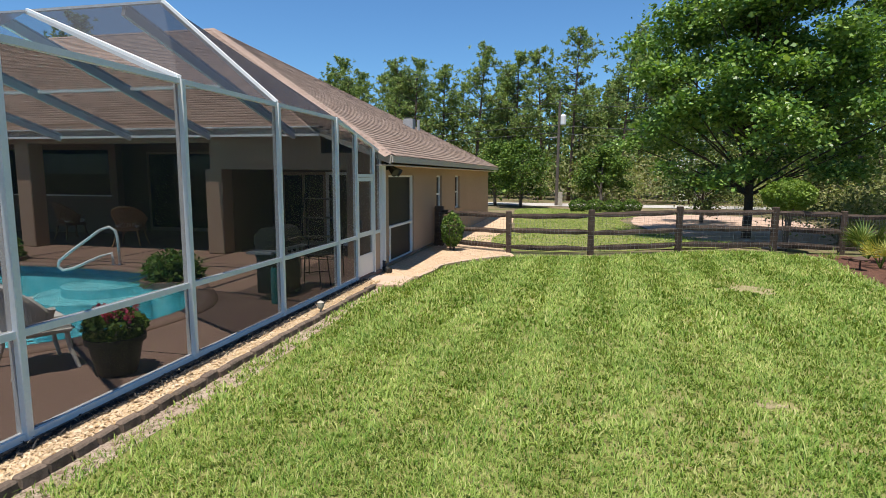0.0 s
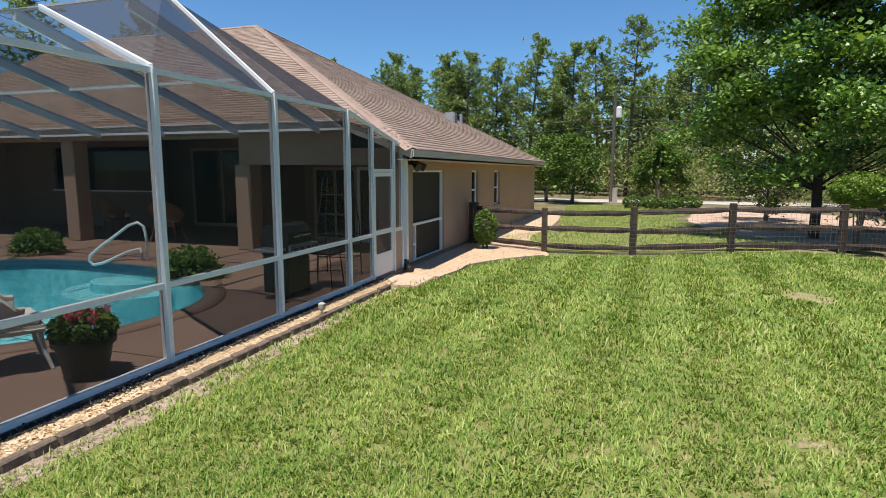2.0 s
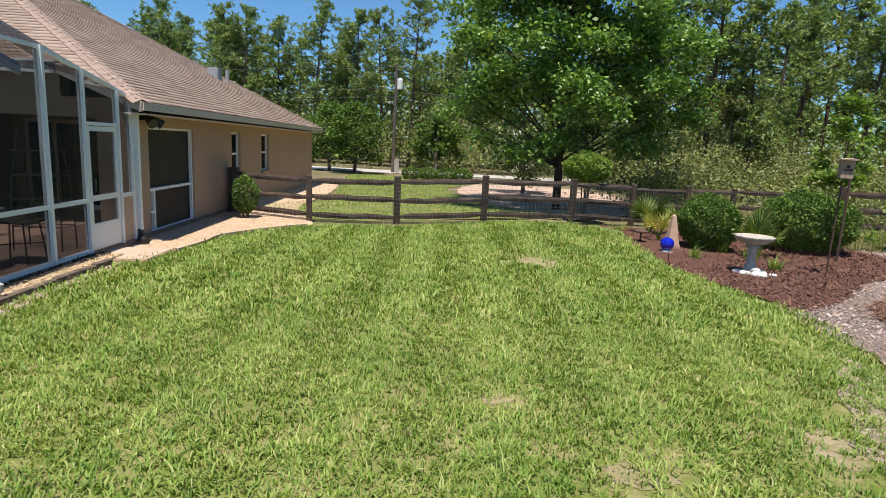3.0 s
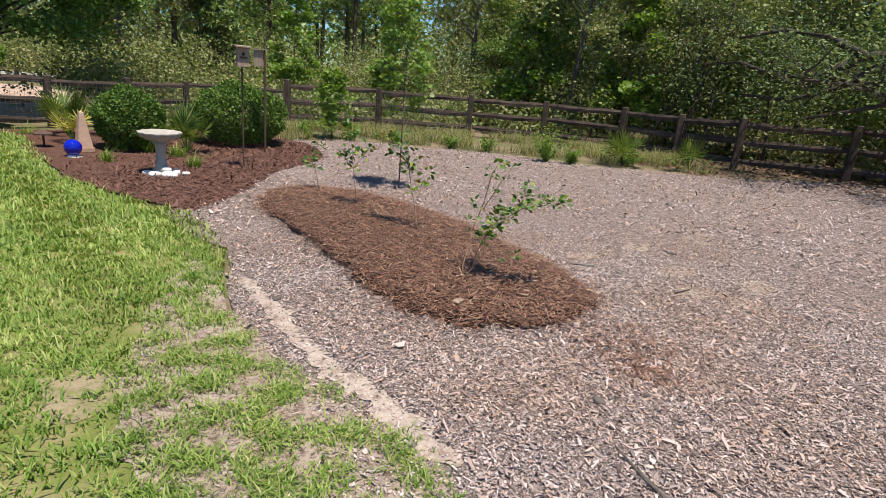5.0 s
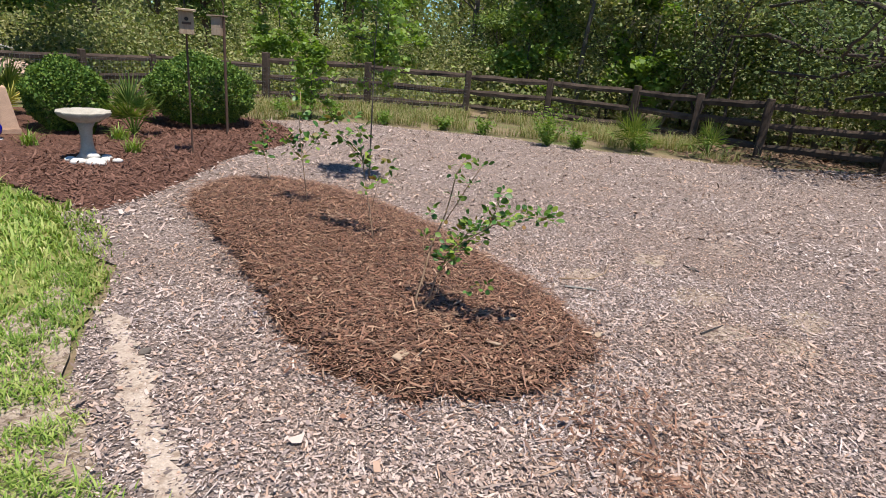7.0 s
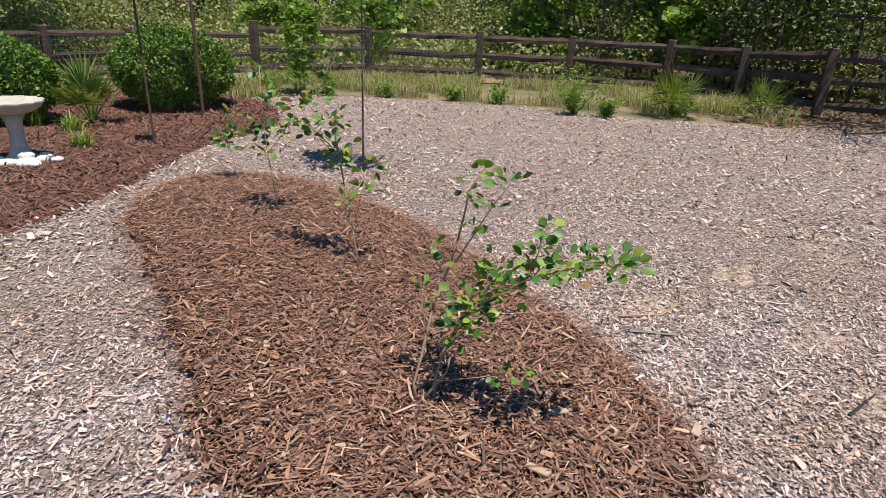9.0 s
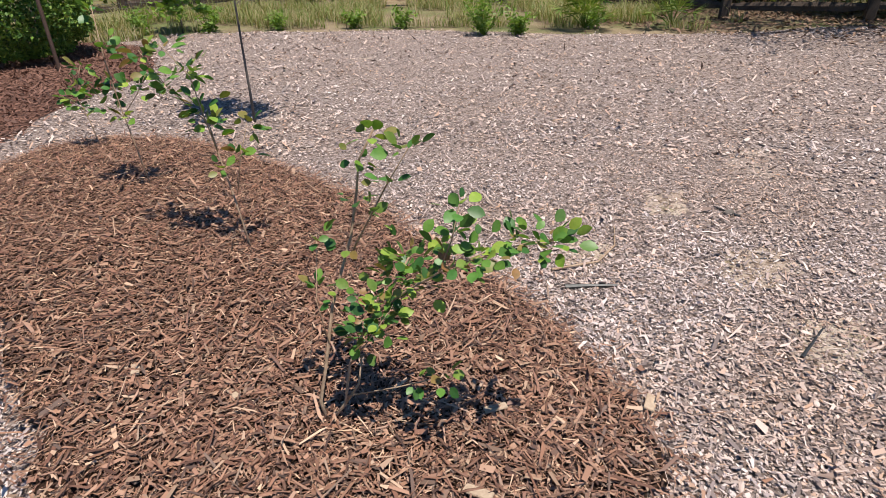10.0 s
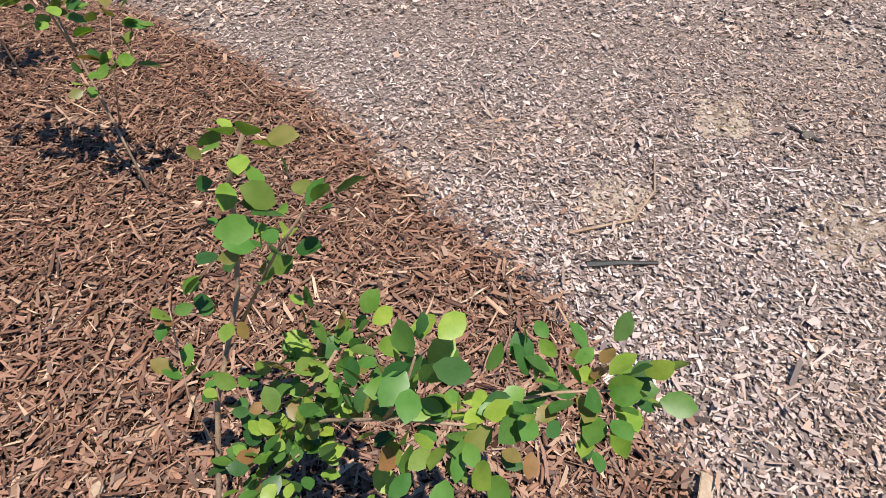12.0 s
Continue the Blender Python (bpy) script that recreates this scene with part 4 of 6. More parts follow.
for (x0, y0), (x1, y1) in zip(zip(ridge_x, fan), zip(ridge_x[1:], fan[1:])):
    cp("roof_panel", panel((x0, RY, RZ), (CX, y0, TOP), (CX, y1, TOP)), M["roofscreen" if x0 > -7 else "thinscreen"])
    cp("roof_panel", panel((x0, RY, RZ), (CX, y1, TOP), (x1, RY, RZ)), M["roofscreen" if x0 > -9 else "thinscreen"])
cp("roof_panel", panel((ridge_x[0], RY, RZ), (CX, 9.07, TOP), (CX, 7.19, TOP)), M["roofscreen"])
cp("roof_panel", panel((ridge_x[0], RY, RZ), (-5.6, LE, GZ + 0.05), (CX, 11.2, 2.45), (CX, 9.07, TOP)), M["roofscreen"])
cp("roof_panel", panel((ridge_x[0], RY, RZ), (-20, RY, RZ), (-20, LE, GZ), (-5.6, LE, GZ)), M["slopescreen"])

# ---- fence ----
fence = thing("fence", 0.35, 14.65, 0, "weathered dark split-rail fence with wire mesh", "fence")
FP = [(-3.7, 15.9), (-1.65, 14.95), (0.40, 14.98), (2.49, 15.2), (4.68, 15.42), (6.5, 16.3), (8.4, 17.3), (10.2, 18.2), (12.7, 17.1), (15.4, 16.1), (17.55, 14.1), (19.3, 12.4), (20.2, 10.1), (19.9, 8.2), (19.3, 6.4), (19.7, 4.0), (20.0, 1.3), (20.2, -1.5), (20.2, -4.3)]


def fpart(name, bm, material, label="", parent=None):
    ob = part(name, bm, material, None, label)
    ob.parent = parent or fence
    ob.matrix_parent_inverse = fence.matrix_world.inverted()
    return ob


def split_rail(p, q, r):
    """A riven rail: wedge section, uneven along its length."""
    bm = bmesh.new()
    p, q = Vector(p), Vector(q)
    d = (q - p).normalized()
    s = d.cross(Vector((0, 0, 1)))
    rings = []
    n = 7
    for i in range(n):
        c = p.lerp(q, i / (n - 1)) + Vector((0, 0, random.uniform(-0.012, 0.012) - 0.012 * math.sin(math.pi * i / (n - 1))))
        e = 0.6 if i in (0, n - 1) else 1.0
        ring = []
        for a, b in ((-0.6, -0.9), (0.55, -1.0), (0.75, 0.1), (0.3, 1.0), (-0.5, 0.75), (-0.7, 0.0)):
            ring.append(bm.verts.new(c + s * (a * r * e * 0.75 * random.uniform(0.85, 1.15)) + Vector((0, 0, b * r * e * random.uniform(0.85, 1.15)))))
        rings.append(ring)
    for a, b in zip(rings, rings[1:]):
        for k in range(6):
            bm.faces.new((a[k], a[(k + 1) % 6], b[(k + 1) % 6], b[k]))
    bm.faces.new(rings[0][::-1])
    bm.faces.new(rings[-1])
    return bm


for i, (x, y) in enumerate(FP):
    z = float(rise(x, y))
    h = (1.10 if i < 8 else 1.32) + random.uniform(-0.03, 0.03)
    w = 0.065 if i < 8 else 0.085
    bm = bmesh.new()
    box(bm, -w, w, -w, w, -0.15, h)
    bmesh.ops.bevel(bm, geom=bm.edges[:], offset=0.015, segments=1, affect="EDGES")
    ob = fpart("post", bm, M["fence"])
    ob.matrix_basis = pose(x, y, z, random.uniform(-0.6, 0.6), random.uniform(-0.6, 0.6), random.uniform(0, 40))
    if i + 1 < len(FP):
        x2, y2 = FP[i + 1]
        z2 = float(rise(x2, y2))
        for hz in ((0.97, 0.56, 0.17) if i < 8 else (1.16, 0.72, 0.27)):
            fpart("rail", split_rail((x, y, z + hz + random.uniform(-0.03, 0.03)), (x2, y2, z2 + hz + random.uniform(-0.03, 0.03)), 0.066 if i < 8 else 0.082), M["fence"])
        if i < 10:
            d = Vector((x2 - x, y2 - y, 0))
            L = d.length
            d.normalize()
            nn = Vector((d.y, -d.x, 0)) * 0.085
            bm = bmesh.new()
            for k in range(int(L / 0.1)):
                c = Vector((x, y, 0)) + d * (k * 0.1 + 0.05) + nn
                zz = z + (z2 - z) * k * 0.1 / L
                beam(bm, c + Vector((0, 0, zz + 0.1)), c + Vector((0, 0, zz + 0.96)), 0.003, 0.003)
            for k in range(10):
                beam(bm, Vector((x, y, z + 0.1 + k * 0.095)) + nn, Vector((x2, y2, z2 + 0.1 + k * 0.095)) + nn, 0.003, 0.003)
            fpart("wire_mesh", bm, M["wire"], "thin galvanised wire mesh")

# ---- plants ----


def limb_path(p, d, length, bend, n=6, up=0.0):
    pts = [Vector(p)]
    d = Vector(d).normalized()
    for i in range(n):
        d = (d + Vector((random.uniform(-1, 1), random.uniform(-1, 1), random.uniform(-1, 1))) * bend + Vector((0, 0, up))).normalized()
        pts.append(pts[-1] + d * (length / n))
    return pts


def taper(r0, r1, n):
    return [r0 + (r1 - r0) * i / (n - 1) for i in range(n)]


def broad_tree(name, height, spread_r, base_z, leaves, leaf, leaf_mat, bark_mat, trunk_r, label, category, clumps=70, shape=1.0, dense=False):
    """Trunk with limbs and a crown of leaf clumps with gaps between them."""
    t = thing(name, 0, 0, 0, label, category)
    bm = bmesh.new()
    top = limb_path((0, 0, -0.1), (0, 0, 1), height * 0.75, 0.06, 7, 0.2)
    tube(bm, top, taper(trunk_r, trunk_r * 0.25, len(top)), 9)
    part("trunk", bm, bark_mat, t, smooth=True)
    bm = bmesh.new()
    cen = []
    for i in range(clumps):
        f = random.random() ** 0.8
        z = base_z + (height - base_z) * f
        r = spread_r * math.sqrt(max(0.03, math.sin(math.pi * min(1, (0.12 + 0.88 * f) ** 0.75 * shape)))) * (random.uniform(0.1, 0.55) if dense and i % 4 == 0 else random.uniform(0.6 if dense else 0.45, 1.0))
        a = random.uniform(0, 2 * math.pi)
        c = Vector((r * math.cos(a), r * math.sin(a), z))
        cen.append(c)
        if i % 2 == 0:
            s = Vector((0, 0, max(height * 0.14, z - r * 0.7)))
            m = s.lerp(c, 0.5) + Vector((random.uniform(-0.2, 0.2), random.uniform(-0.2, 0.2), 0.1))
            tube(bm, [s, m, c], [trunk_r * 0.28, trunk_r * 0.16, 0.012], 5, False)
    tagged(part("branchwork", bm, bark_mat, t, smooth=True), kind="stuff")
    cs = np.array([list(c) for c in cen])
    idx = rng.integers(0, len(cs), leaves)
    sig = spread_r * (0.15 if clumps < 100 else 0.082)
    P_ = cs[idx] + rng.normal(0, 1, (leaves, 3)) * np.array([sig, sig, sig * (0.5 if dense else 0.7)])
    V, F = leaf_quads(P_, leaf, 0.7, 0.25, 0.45)
    raw("crown", V, F, leaf_mat, t)
    return t


def pine(height, crown_from, label, n_limb=40, tufts=11):
    t = thing("pine_tree", 0, 0, 0, label, "tree", "pines behind the house")
    bm = bmesh.new()
    path = limb_path((0, 0, -0.1), (0, 0, 1), height, 0.03, 8, 0.1)
    tube(bm, path, taper(0.17, 0.03, len(path)), 7)
    part("trunk", bm, M["bark"], t, smooth=True)
    cen = []
    bm = bmesh.new()
    for i in range(n_limb):
        g = (i + random.random()) / n_limb
        f = crown_from + (0.985 - crown_from) * g
        s = path[min(7, int(f * 8))].lerp(path[min(8, int(f * 8) + 1)], f * 8 % 1)
        L = height * 0.19 * (0.35 + math.sin(math.pi * min(1, 0.18 + 0.85 * g)) * 0.85) * random.uniform(0.45, 1.15)
        a = random.uniform(0, 2 * math.pi)
        lp = limb_path(s, (math.cos(a), math.sin(a), random.uniform(-0.05, 0.55)), L, 0.2, 4, 0.05)
        tube(bm, lp, taper(0.04, 0.01, 5), 4, False)
        for j in range(tufts):
            k = random.uniform(1.2, 4)
            c = lp[int(k)].lerp(lp[min(4, int(k) + 1)], k % 1)
            cen.append(c + Vector((random.gauss(0, 0.27), random.gauss(0, 0.27), random.gauss(0.1, 0.2))))
    tagged(part("branchwork", bm, M["bark"], t), kind="stuff")
    c = np.array([list(v) for v in cen])
    m = 12
    d = rng.normal(0, 1, (len(c), m, 3))
    d[..., 2] = d[..., 2] * 0.8 + 0.2
    d /= np.linalg.norm(d, axis=2)[..., None]
    s = np.cross(d, rng.normal(0, 1, d.shape))
    s /= np.linalg.norm(s, axis=2)[..., None]
    L = 0.30 * rng.uniform(0.6, 1.2, (len(c), m, 1))
    b = c[:, None, :] + d * 0.03
    V = np.stack([b - s * 0.05, b + s * 0.05, b + d * L], 2).reshape(-1, 3)
    raw("needles", V, np.arange(len(V)).reshape(-1, 3), M["needles"], t)
    return t


pines = [pine(h, c, "tall slash pine with an open green crown", n) for h, c, n in ((13.2, 0.36, 46), (11.8, 0.30, 42), (14.6, 0.45, 44), (10.0, 0.22, 40))]
spots = []
rp = random.Random(5)
for i in range(36):
    spots.append((-48 + i * 1.6 + rp.uniform(-1.2, 1.2), 50 + rp.uniform(-2, 4)))
for i in range(34):
    spots.append((-52 + i * 2.0 + rp.uniform(-1.2, 1.2), 58 + rp.uniform(-2, 4)))
for i in range(20):
    spots.append((9 + i * 1.7 + rp.uniform(-1, 1), 46 - i * 0.8 + rp.uniform(-4, 5)))
for i in range(13):
    spots.append((30 + rp.uniform(-2, 9), 34 - i * 3.0 + rp.uniform(-1.5, 1.5)))
for i in range(9):
    spots.append((13 + i * 1.9 + rp.uniform(-1, 1), 31 + rp.uniform(-3, 4)))
for i in range(7):
    spots.append((-34 + rp.uniform(-6, 2), 16 + i * 5))
used = set()
for i, (x, y) in enumerate(spots):
    k = rp.choice((0, 0, 1, 1, 2, 3))
    sc = rp.uniform(0.78, 1.03)
    m = pose(x, y, 0, rp.uniform(-2, 2), rp.uniform(-2, 2), rp.uniform(0, 360))
    if k not in used:
        used.add(k)
        c = pines[k]
        c.matrix_basis = m
    else:
        c = copy_thing(pines[k], m)
    c.scale = (sc, sc, sc)

maple = broad_tree("maple_tree", 9.8, 4.0, 1.75, 100000, 0.122, M["maple"], M["oakbark"], 0.15, "large round-crowned green maple tree beyond the fence", "tree", 240, dense=True)
maple.matrix_basis = pose(5.4, 20.3, 0.02)
dark1 = broad_tree("holly_tree", 4.0, 1.8, 0.9, 9000, 0.13, M["bushleaf"], M["barkgrey"], 0.12, "low round tree with several trunks by the road", "tree", 40)
dark1.matrix_basis = pose(-3.3, 36.7, 0)
dark2 = broad_tree("holly_tree", 3.6, 1.7, 1.0, 9000, 0.14, M["bushleaf"], M["barkgrey"], 0.12, "low round tree with several trunks by the road", "tree", 40)
dark2.matrix_basis = pose(1.7, 38.0, 0)
dark4 = copy_thing(dark1, pose(-5.2, 39.0, 0, 0, 0, 130))
dark3 = broad_tree("dark_shrub_tree", 2.6, 1.5, 0.3, 4500, 0.12, M["darkleaf"], M["barkgrey"], 0.1, "dark dense shrub under the maple", "shrub", 40)
dark3.matrix_basis = pose(5.4, 27.0, 0)
sap = broad_tree("sapling", 3.3, 0.45, 1.25, 1500, 0.072, M["saplingleaf"], M["barkgrey"], 0.014, "young sapling with bright green leaves and a bare thin trunk", "tree", 45)
sap.matrix_basis = pose(9.45, 8.5, 0.0)
sap2 = broad_tree("sapling", 1.7, 0.62, 0.25, 1200, 0.11, M["saplingleaf"], M["barkgrey"], 0.018, "small leafy sapling among weeds by the fence", "tree", 35)
sap2.matrix_basis = pose(12.3, 14.3, 0)


def clipped_bush(name, rx, ry, rz, zc, n, size, leaf_mat, label, skirt=0.0):
    """A clipped round bush: twigs inside, leaves in an uneven shell."""
    t = thing(name, 0, 0, 0, label, "bush")
    bm = bmesh.new()
    for i in range(9):
        a = random.uniform(0, 6.28)
        tube(bm, [(0.05 * math.cos(a), 0.05 * math.sin(a), -0.03), (rx * 0.3 * math.cos(a), ry * 0.3 * math.sin(a), zc * 0.7), (rx * 0.7 * math.cos(a), ry * 0.7 * math.sin(a), zc + rz * random.uniform(-0.3, 0.6))], [0.022, 0.016, 0.006], 5, False)
    part("stems", bm, M["barkgrey"], t)
    d = rng.normal(0, 1, (n, 3))
    d /= np.linalg.norm(d, axis=1)[:, None]
    lump = 1 + 0.05 * np.sin(5 * d[:, 0] + 2) * np.sin(4 * d[:, 1] + 1) + 0.04 * np.sin(9 * d[:, 2] + 7 * d[:, 0])
    r = rng.uniform(0.72, 1.0, n) ** 0.6 * lump * (1 + rng.normal(0, 0.025, n))
    c = d * r[:, None] * [rx, ry, rz] + [0, 0, zc]
    c = c[c[:, 2] > 0.03]
    V, F = leaf_quads(c, size, 0.6, 0.1, 0.0)
    raw("foliage", V, F, leaf_mat, t)
    return t


b1 = clipped_bush("round_bush", 0.62, 0.62, 0.58, 0.60, 15000, 0.048, M["bushleaf"], "clipped round bush in the mulch bed")
b1.matrix_basis = pose(7.05, 13.3, 0)
b2 = clipped_bush("round_bush", 1.0, 0.96, 0.66, 0.66, 24000, 0.05, M["bushleaf"], "wide clipped round bush in the mulch bed")
b2.matrix_basis = pose(9.45, 13.75, 0)
top = clipped_bush("topiary_tree", 0.62, 0.62, 0.40, 1.42, 9000, 0.06, M["topleaf"], "umbrella-shaped clipped light green tree")
top.matrix_basis = pose(5.2, 16.25, 0.12)
for i in range(4):
    h = clipped_bush("hedge_ball", 0.55, 0.5, 0.38, 0.34, 1500, 0.09, M["bushleaf"], "low clipped hedge ball by the road")
    tagged(h, group="hedge balls by the road")
    h.matrix_basis = pose(0.25 + i * 0.95, 33.3, 0)
gb = clipped_bush("corner_shrub", 0.30, 0.30, 0.46, 0.55, 2600, 0.055, M["bushleaf"], "upright leafy shrub by the gate post")
gb.matrix_basis = pose(-3.15, 15.0, 0.01)
for x, y, s in ((-6.9, 8.95, 0.72), (-12.3, 10.2, 0.75)):
    t = thing("fern_clump", x, y, 0.10, "bushy green fern planted at the pool edge", "plant")
    nb = 240
    a = rng.uniform(0, 6.28, nb)
    el = rng.uniform(0.1, 1.3, nb)
    V, F = [], []
    for j in range(nb):
        L = s * rng.uniform(0.6, 1.05)
        pr = None
        for q in range(5):
            f = q / 4
            rr = L * f * math.cos(el[j] * (1 - 0.35 * f))
            zz = L * f * math.sin(el[j]) - 0.35 * L * f * f + 0.02
            c = np.array([rr * math.cos(a[j]), rr * math.sin(a[j]), max(zz, 0.0)])
            w = 0.055 * (1 - f) + 0.01
            sd = np.array([-math.sin(a[j]), math.cos(a[j]), 0]) * w
            V += [c - sd, c + sd]
            if q:
                k = len(V)
                F.append((k - 4, k - 3, k - 1, k - 2))
    raw("fronds", V, F, M["fern"], t)
    dd = rng.normal(0, 1, (1500, 3))
    dd /= np.linalg.norm(dd, axis=1)[:, None]
    cc = dd * rng.uniform(0.6, 1, 1500)[:, None] * [s * 0.72, s * 0.72, s * 0.55] + [0, 0, s * 0.25]
    V, F = leaf_quads(cc[cc[:, 2] > 0.02], 0.11, 0.4, 0.2, 0.2)
    raw("leaflets", V, F, M["fern"], t)
    part("planter_kerb", lathe([(s * 0.75, -0.05), (s * 0.75, 0.06), (s * 0.6, 0.06), (s * 0.55, 0.02)], 16), M["deck"], t)


def palmetto(x, y, s, n, mat, label, fan=19, low=0.85):
    """Fan palm: stalks, each ending in a fan of pleated leaflets."""
    t = thing("palmetto", x, y, float(rise(x, y)), label, "palm")
    for j in range(n):
        a = random.uniform(0, 6.28)
        el = random.uniform(low, 1.45)
        L = s * random.uniform(0.6, 1.0)
        d = Vector((math.cos(a) * math.cos(el), math.sin(a) * math.cos(el), math.sin(el)))
        hub = d * L * 0.55
        fr = part("frond_stalk", tubem([(0, 0, 0), hub * 0.5 + Vector((0, 0, 0.03)), hub], [0.012, 0.009, 0.006], 4), M["palm"], t)
        side = d.cross(Vector((0, 0, 1))).normalized()
        nrm = side.cross(d)
        V, F = [], []
        for q in range(fan):
            b = (q / (fan - 1) - 0.5) * 2.6
            e = (d * math.cos(b) + side * math.sin(b)).normalized()
            tip = hub + e * L * 0.55 * (1 - 0.15 * abs(b)) - Vector((0, 0, (0.08 * abs(b) + random.uniform(0.0, 0.10)) * L))
            w = nrm.cross(e).normalized() * 0.015 * s
            m = hub.lerp(tip, 0.45)
            k = len(V)
            V += [hub, m - w, tip, m + w]
            F.append((k, k + 1, k + 2, k + 3))
        raw("fan", [list(v) for v in V], F, mat, fr)
    return t


palmetto(6.45, 14.9, 1.1, 12, M["palm"], "green saw palmetto by the fence")
palmetto(6.3, 13.95, 0.9, 9, M["yellowpalm"], "yellowing palmetto behind the obelisk", 12, 0.7)
palmetto(7.3, 14.9, 1.15, 10, M["palm"], "green saw palmetto by the fence")
palmetto(7.85, 12.75, 1.05, 12, M["palm"], "fan palm behind the bird bath")
palmetto(16.9, 8.3, 1.1, 16, M["palm"], "saw palmetto with dead fronds at the yard's edge", 12, 0.5)
palmetto(17.6, 6.9, 0.95, 13, M["palm"], "saw palmetto against the fence", 12, 0.5)


def grass_tuft(name, x, y, h, n, mat, label, cat="plant"):
    t = thing(name, x, y, 0.01, label, cat)
    pts = rng.normal(0, 0.05, (n, 2))
    blades("leaves", pts, np.zeros(n), h, 0.012, mat, 0.9, t)
    return t


for x, y, h in ((6.25, 12.1, 0.2), (7.35, 11.3, 0.2), (7.5, 12.35, 0.22), (7.2, 12.9, 0.3), (5.75, 15.0, 0.25)):
    grass_tuft("grass_tuft", x, y, h, 90, M["topleaf"], "small yellow-green grass tuft in the mulch")


def oval_leaf(V, F, c, d, n, L, w):
    """A leaf with a folded midrib and a rounded outline."""
    s = d.cross(n).normalized()
    n = s.cross(d).normalized()
    k = len(V)
    prof = ((0.0, 0.08), (0.2, 0.72), (0.5, 1.0), (0.78, 0.72))
    for f, q in prof:
        mid = c + d * (L * f) + n * (-0.10 * L * (f - 0.5) ** 2)
        V += [mid - s * (w * q) + n * (0.16 * w * q), mid, mid + s * (w * q) + n * (0.16 * w * q)]
    V.append(c + d * L + n * (-0.05 * L))
    for i in range(3):
        a = k + i * 3
        F += [(a, a + 1, a + 4, a + 3), (a + 1, a + 2, a + 5, a + 4)]
    a = k + 9
    F += [(a, a + 1, a + 12 - 9, a + 12 - 9), (a + 1, a + 2, a + 3, a + 3)]


def blueberry(x, y, z, canes, label, leaf=0.05, seed=1):
    """A young berry bush: a few pale canes, each given as (points, leaf clusters)."""
    random.seed(seed)
    t = thing("blueberry_bush", x, y, z, label, "shrub", "young berry bushes in the mound")
    V, F = [], []
    for pts, r, clusters in canes:
        cur = [Vector(p) for p in pts]
        part("cane", tubem(cur, taper(r * 0.8, r * 0.38, len(cur)), 6), M["stem"], t, smooth=True)
        for f, count, spreadr in clusters:
            q = f * (len(cur) - 1)
            i = min(int(q), len(cur) - 2)
            base = cur[i].lerp(cur[i + 1], q - i)
            for j in range(int(count * 1.15)):
                a = random.uniform(0, 6.28)
                el = random.uniform(-0.5, 0.9)
                d = Vector((math.cos(a) * math.cos(el), math.sin(a) * math.cos(el), math.sin(el)))
                c = base + d * random.uniform(0.1, 1.0) * spreadr
                n = Vector((random.uniform(-1.1, 1.1), random.uniform(-1.1, 1.1), 1)).normalized()
                if abs(d.dot(n)) > 0.9:
                    n = Vector((1, 0, 0.3)).normalized()
                L = leaf * random.uniform(0.65, 1.25)
                oval_leaf(V, F, c, d, n, L, L * 0.36)
    tri = []
    for f in F:
        if f[2] == f[3]:
            tri.append(f[:3])
        else:
            tri += [(f[0], f[1], f[2]), (f[0], f[2], f[3])]
    raw("leaves", [list(v) for v in V], tri, M["blueberry"], t, smooth=True)
    return t


# the near bush: local right is away from the lawn along the yard (x+, y-)
U = Vector((0.64, -0.77, 0))
W = Vector((0.77, 0.64, 0))


def at(u, w, z):
    return (U * u + W * w + Vector((0, 0, z))) * 0.92


